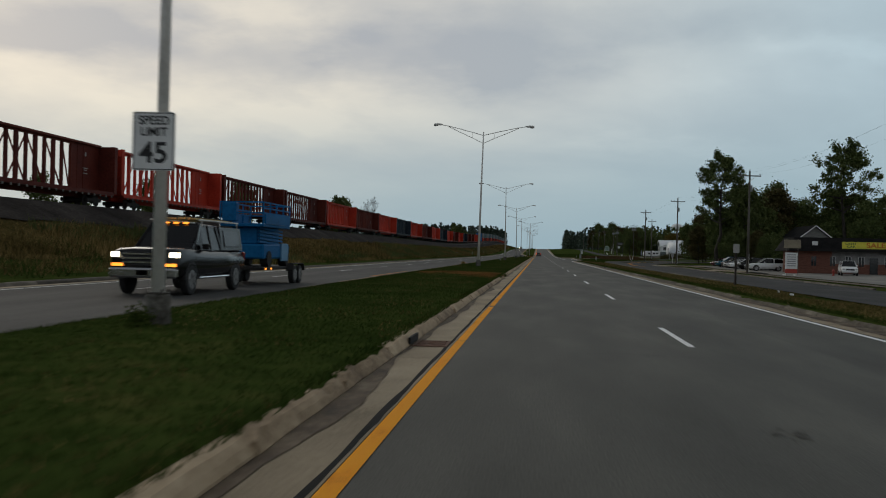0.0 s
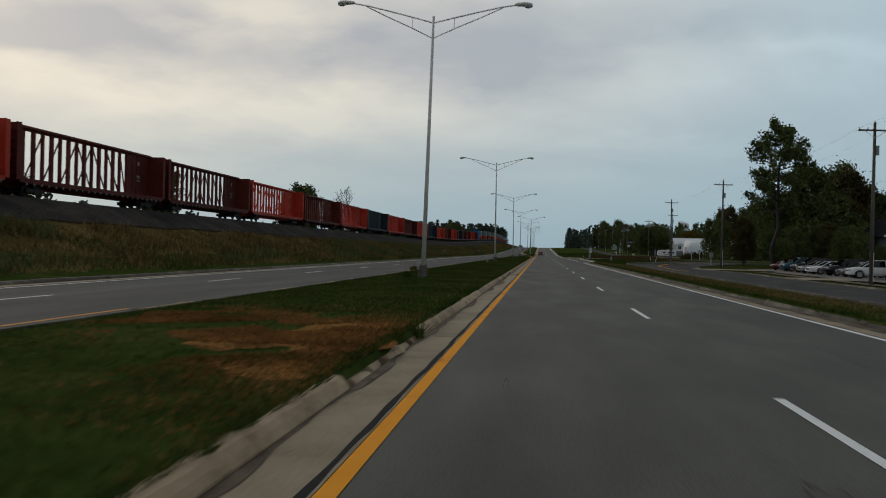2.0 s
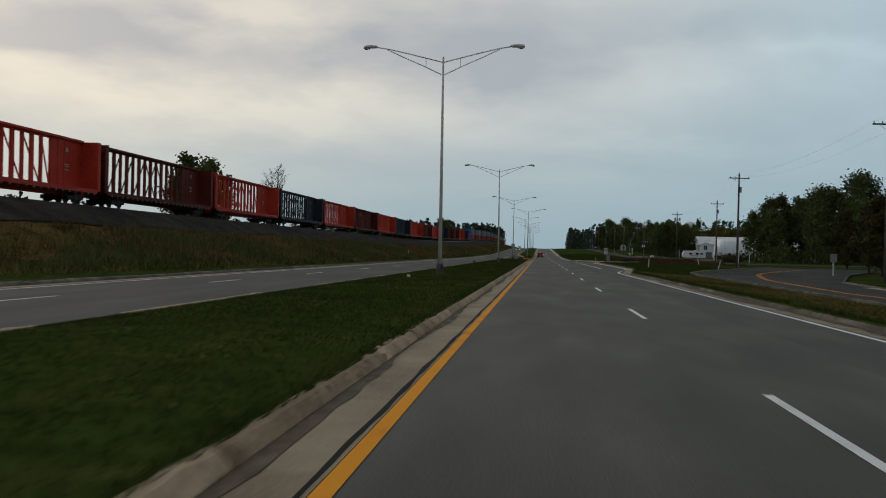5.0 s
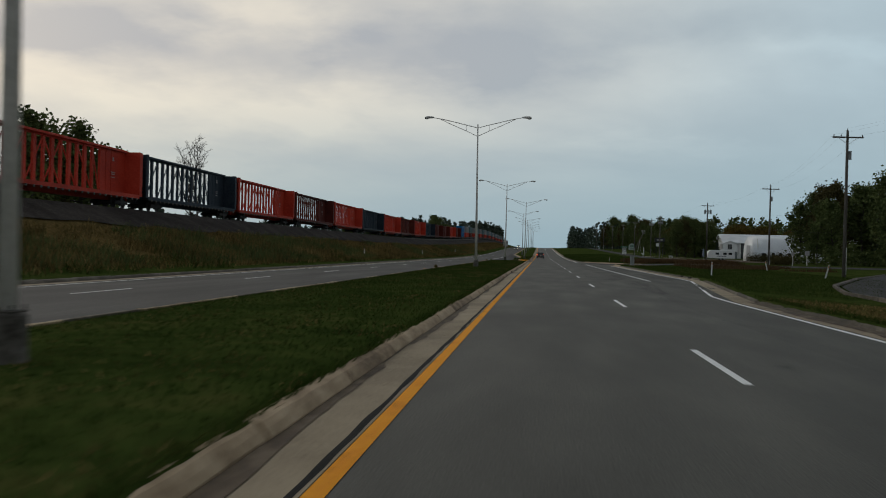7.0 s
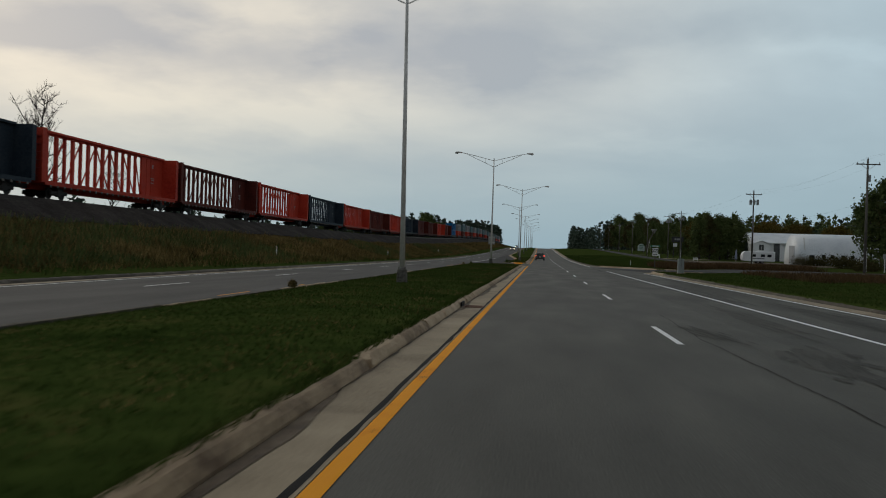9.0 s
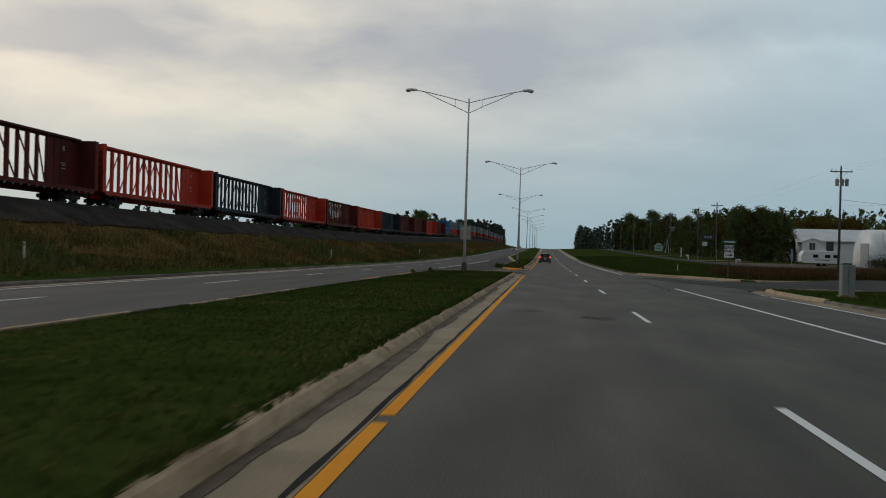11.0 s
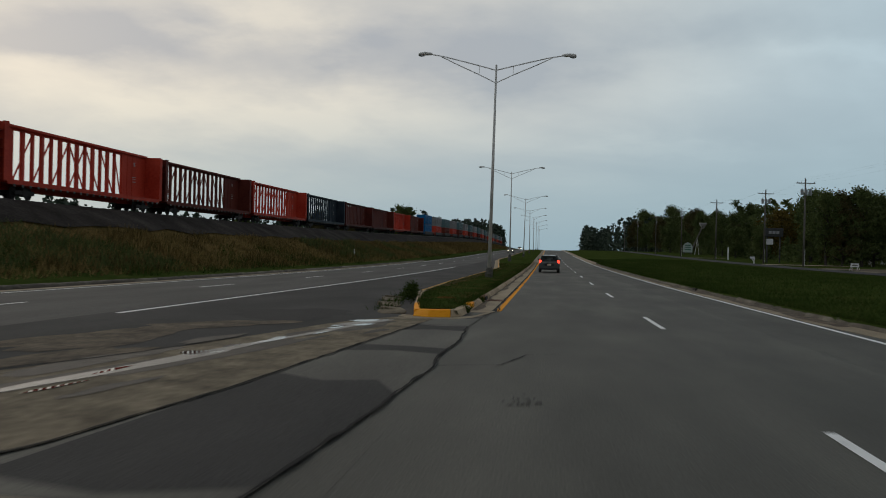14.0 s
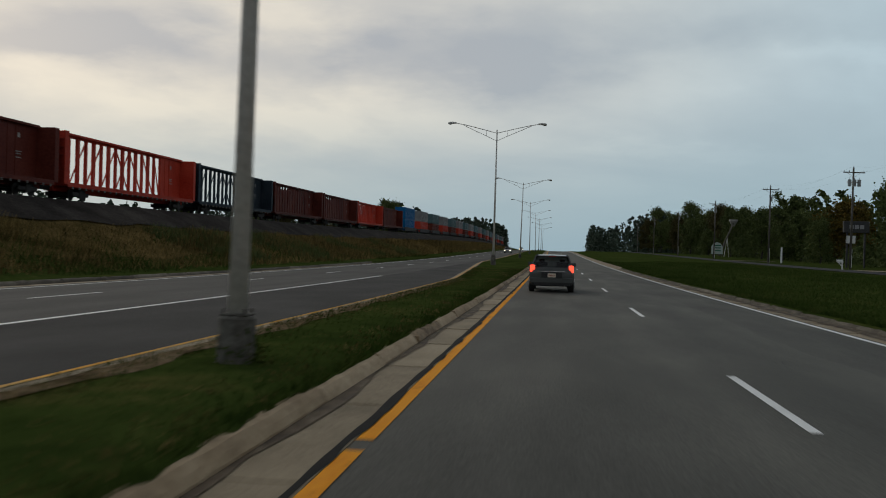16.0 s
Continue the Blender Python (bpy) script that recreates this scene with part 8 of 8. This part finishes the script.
blades("grass", 26000, lambda rng, c: np.array([(p, q, 0.13) for q in rng.uniform(2, 287, c) for p in [min(corner1(q), -2.11) - 0.16 * rng.random() ** 1.5]]), 0.10, 0.012, BLADE, 21, "ragged grass hanging over the curb", 0.6)
blades("grass", 9000, lambda rng, c: np.array([(p, q, 0.14 + rise(q)) for q in rng.uniform(309, 400, c) for p in [-2.11 - 0.16 * rng.random() ** 1.5]]), 0.11, 0.012, BLADE, 22, "ragged grass hanging over the curb", 0.6)
blades("grass", 24000, lambda rng, c: np.array([(p, q, 0.14 + rise(q)) for q in np.concatenate((rng.uniform(6, 172, c // 2), rng.uniform(300, 420, c // 2))) for p in [right_edge(q) - 0.10 + 0.25 * rng.random()]]), 0.12, 0.012, BLADE, 41, "ragged grass hanging over the roadside curb", 0.6)
blades("dry_grass", 22000, lambda rng, c: np.array([(p, q, 0.165 + rise(q)) for q in rng.uniform(309, 400, c) for p in [med2_left(q) + rng.random() * (-2.2 - med2_left(q))] if noise.noise((p / 0.7, q / 1.5, 2.2)) > -0.05]), 0.07, 0.012, WEED, 42, "dry brown grass in the narrow median", 0.5)
blades("dry_grass", 46000, lambda rng, c: np.array([(p, q, med_top(p, q) - 0.005) for q in rng.uniform(4, 286, c) for p in [-2.2 - 5.4 * rng.random() ** 1.6] if noise.noise((p / 1.5, q / 3.0, 7.2)) > 0.05]), 0.06, 0.012, WEED, 43, "dry brown grass in the median", 0.5)
blades("weeds", 260, lambda rng, c: np.array([(-4.05 - 0.075 * (q - 306.5) + rng.normal(0, 0.16), q, 0.02) for q in rng.uniform(307.6, 317.5, c)]), 0.20, 0.014, BLADE, 23, "weeds between the broken slabs", 0.5)
blades("weeds", 160, lambda rng, c: np.array([(-1.98 + rng.normal(0, 0.03), q, 0.02) for q in rng.choice((307.8, 313.1, 54.5), c) + rng.normal(0, 0.07, c)]), 0.28, 0.012, BLADE, 24, "weeds at the curb foot", 0.45)
blades("weeds", 12000, on_land(17, 32, 240, 263, 4.0, 0.0), 0.42, 0.03, WEED_RED, 10, "rusty brown weeds beside the side street", 0.3)
blades("weeds", 34000, on_land(13.8, 31, 285.5, 303, 4.0, -0.25), 0.62, 0.03, WEED_RED, 11, "rusty brown weeds beside the side street", 0.3)
blades("weeds", 60000, on_land(7.15, 12.3, 4, 172, 3.0, -0.25), 0.13, 0.016, WEED, 12, "dry weeds behind the roadside curb", 0.5)
for x, y, r, s in ((-4.7, 316.8, 0.34, 1), (-4.1, 312.6, 0.3, 2), (-6.0, 80.6, 0.3, 5), (-7.95, 97.5, 0.2, 21), (-7.95, 95.9, 0.12, 22), (-7.9, 211.4, 0.16, 23), (-7.9, 278.6, 0.13, 24), (-3.2, 336.6, 0.4, 6), (-6.2, 13.75, 0.3, 7), (-7.5, 284, 0.16, 8)):
    nb = np.random.default_rng(s)
    cl = quads("shrub", [(x, y, 0.25 + (land(x, y) if x > 7 else 0))], 1100, [r * 0.33], 0.026, nb, WEED if s > 20 else BLADE)
    tagged(cl, "small weedy shrub at the curb", "shrub")
for x, y, r, s in ((52, 372, 1.3, 11), (54.5, 371, 1.2, 12), (57, 371.5, 1.5, 13), (60, 371, 1.4, 14), (47, 330, 1.2, 15), (40, 300, 1.0, 16)):
    nb = np.random.default_rng(s)
    cl = quads("shrub", [(x, y, land(x, y) + r * 0.7), (x + r, y, land(x, y) + r * 0.5), (x - r * 0.8, y + 0.4, land(x, y) + r * 0.5)], 700, [r * 0.42] * 3, 0.10, nb, LEAF_BROWN)
    tagged(cl, "brown-green shrub by the shed", "shrub")

# scraps of litter in the grass
for x, y, z, rz, s in ((10.3, 39.0, None, 80, 0.13), (11.1, 44.2, None, 70, 0.07), (-5.8, 140.8, 0.24, 10, 0.07)):
    bm = bmesh.new()
    pts = [(-1, -0.6, 0.02), (0.2, -0.7, 0.1), (1, -0.5, 0.0), (0.9, 0.6, 0.08), (0.0, 0.5, 0.03), (-0.9, 0.6, 0.12)]
    loft(bm, [[(px * s, py * s, pz + dz) for px, py, pz in pts] for dz in (0.0, 0.006)])
    ob = part("paper_scrap", bm, SIGN_WHITE)
    ob.matrix_basis = pose(x, y, (land(x, y) if z is None else z) + 0.03, 0, 0, rz)
    tagged(ob, "crumpled white paper scrap lying in the grass", "litter")
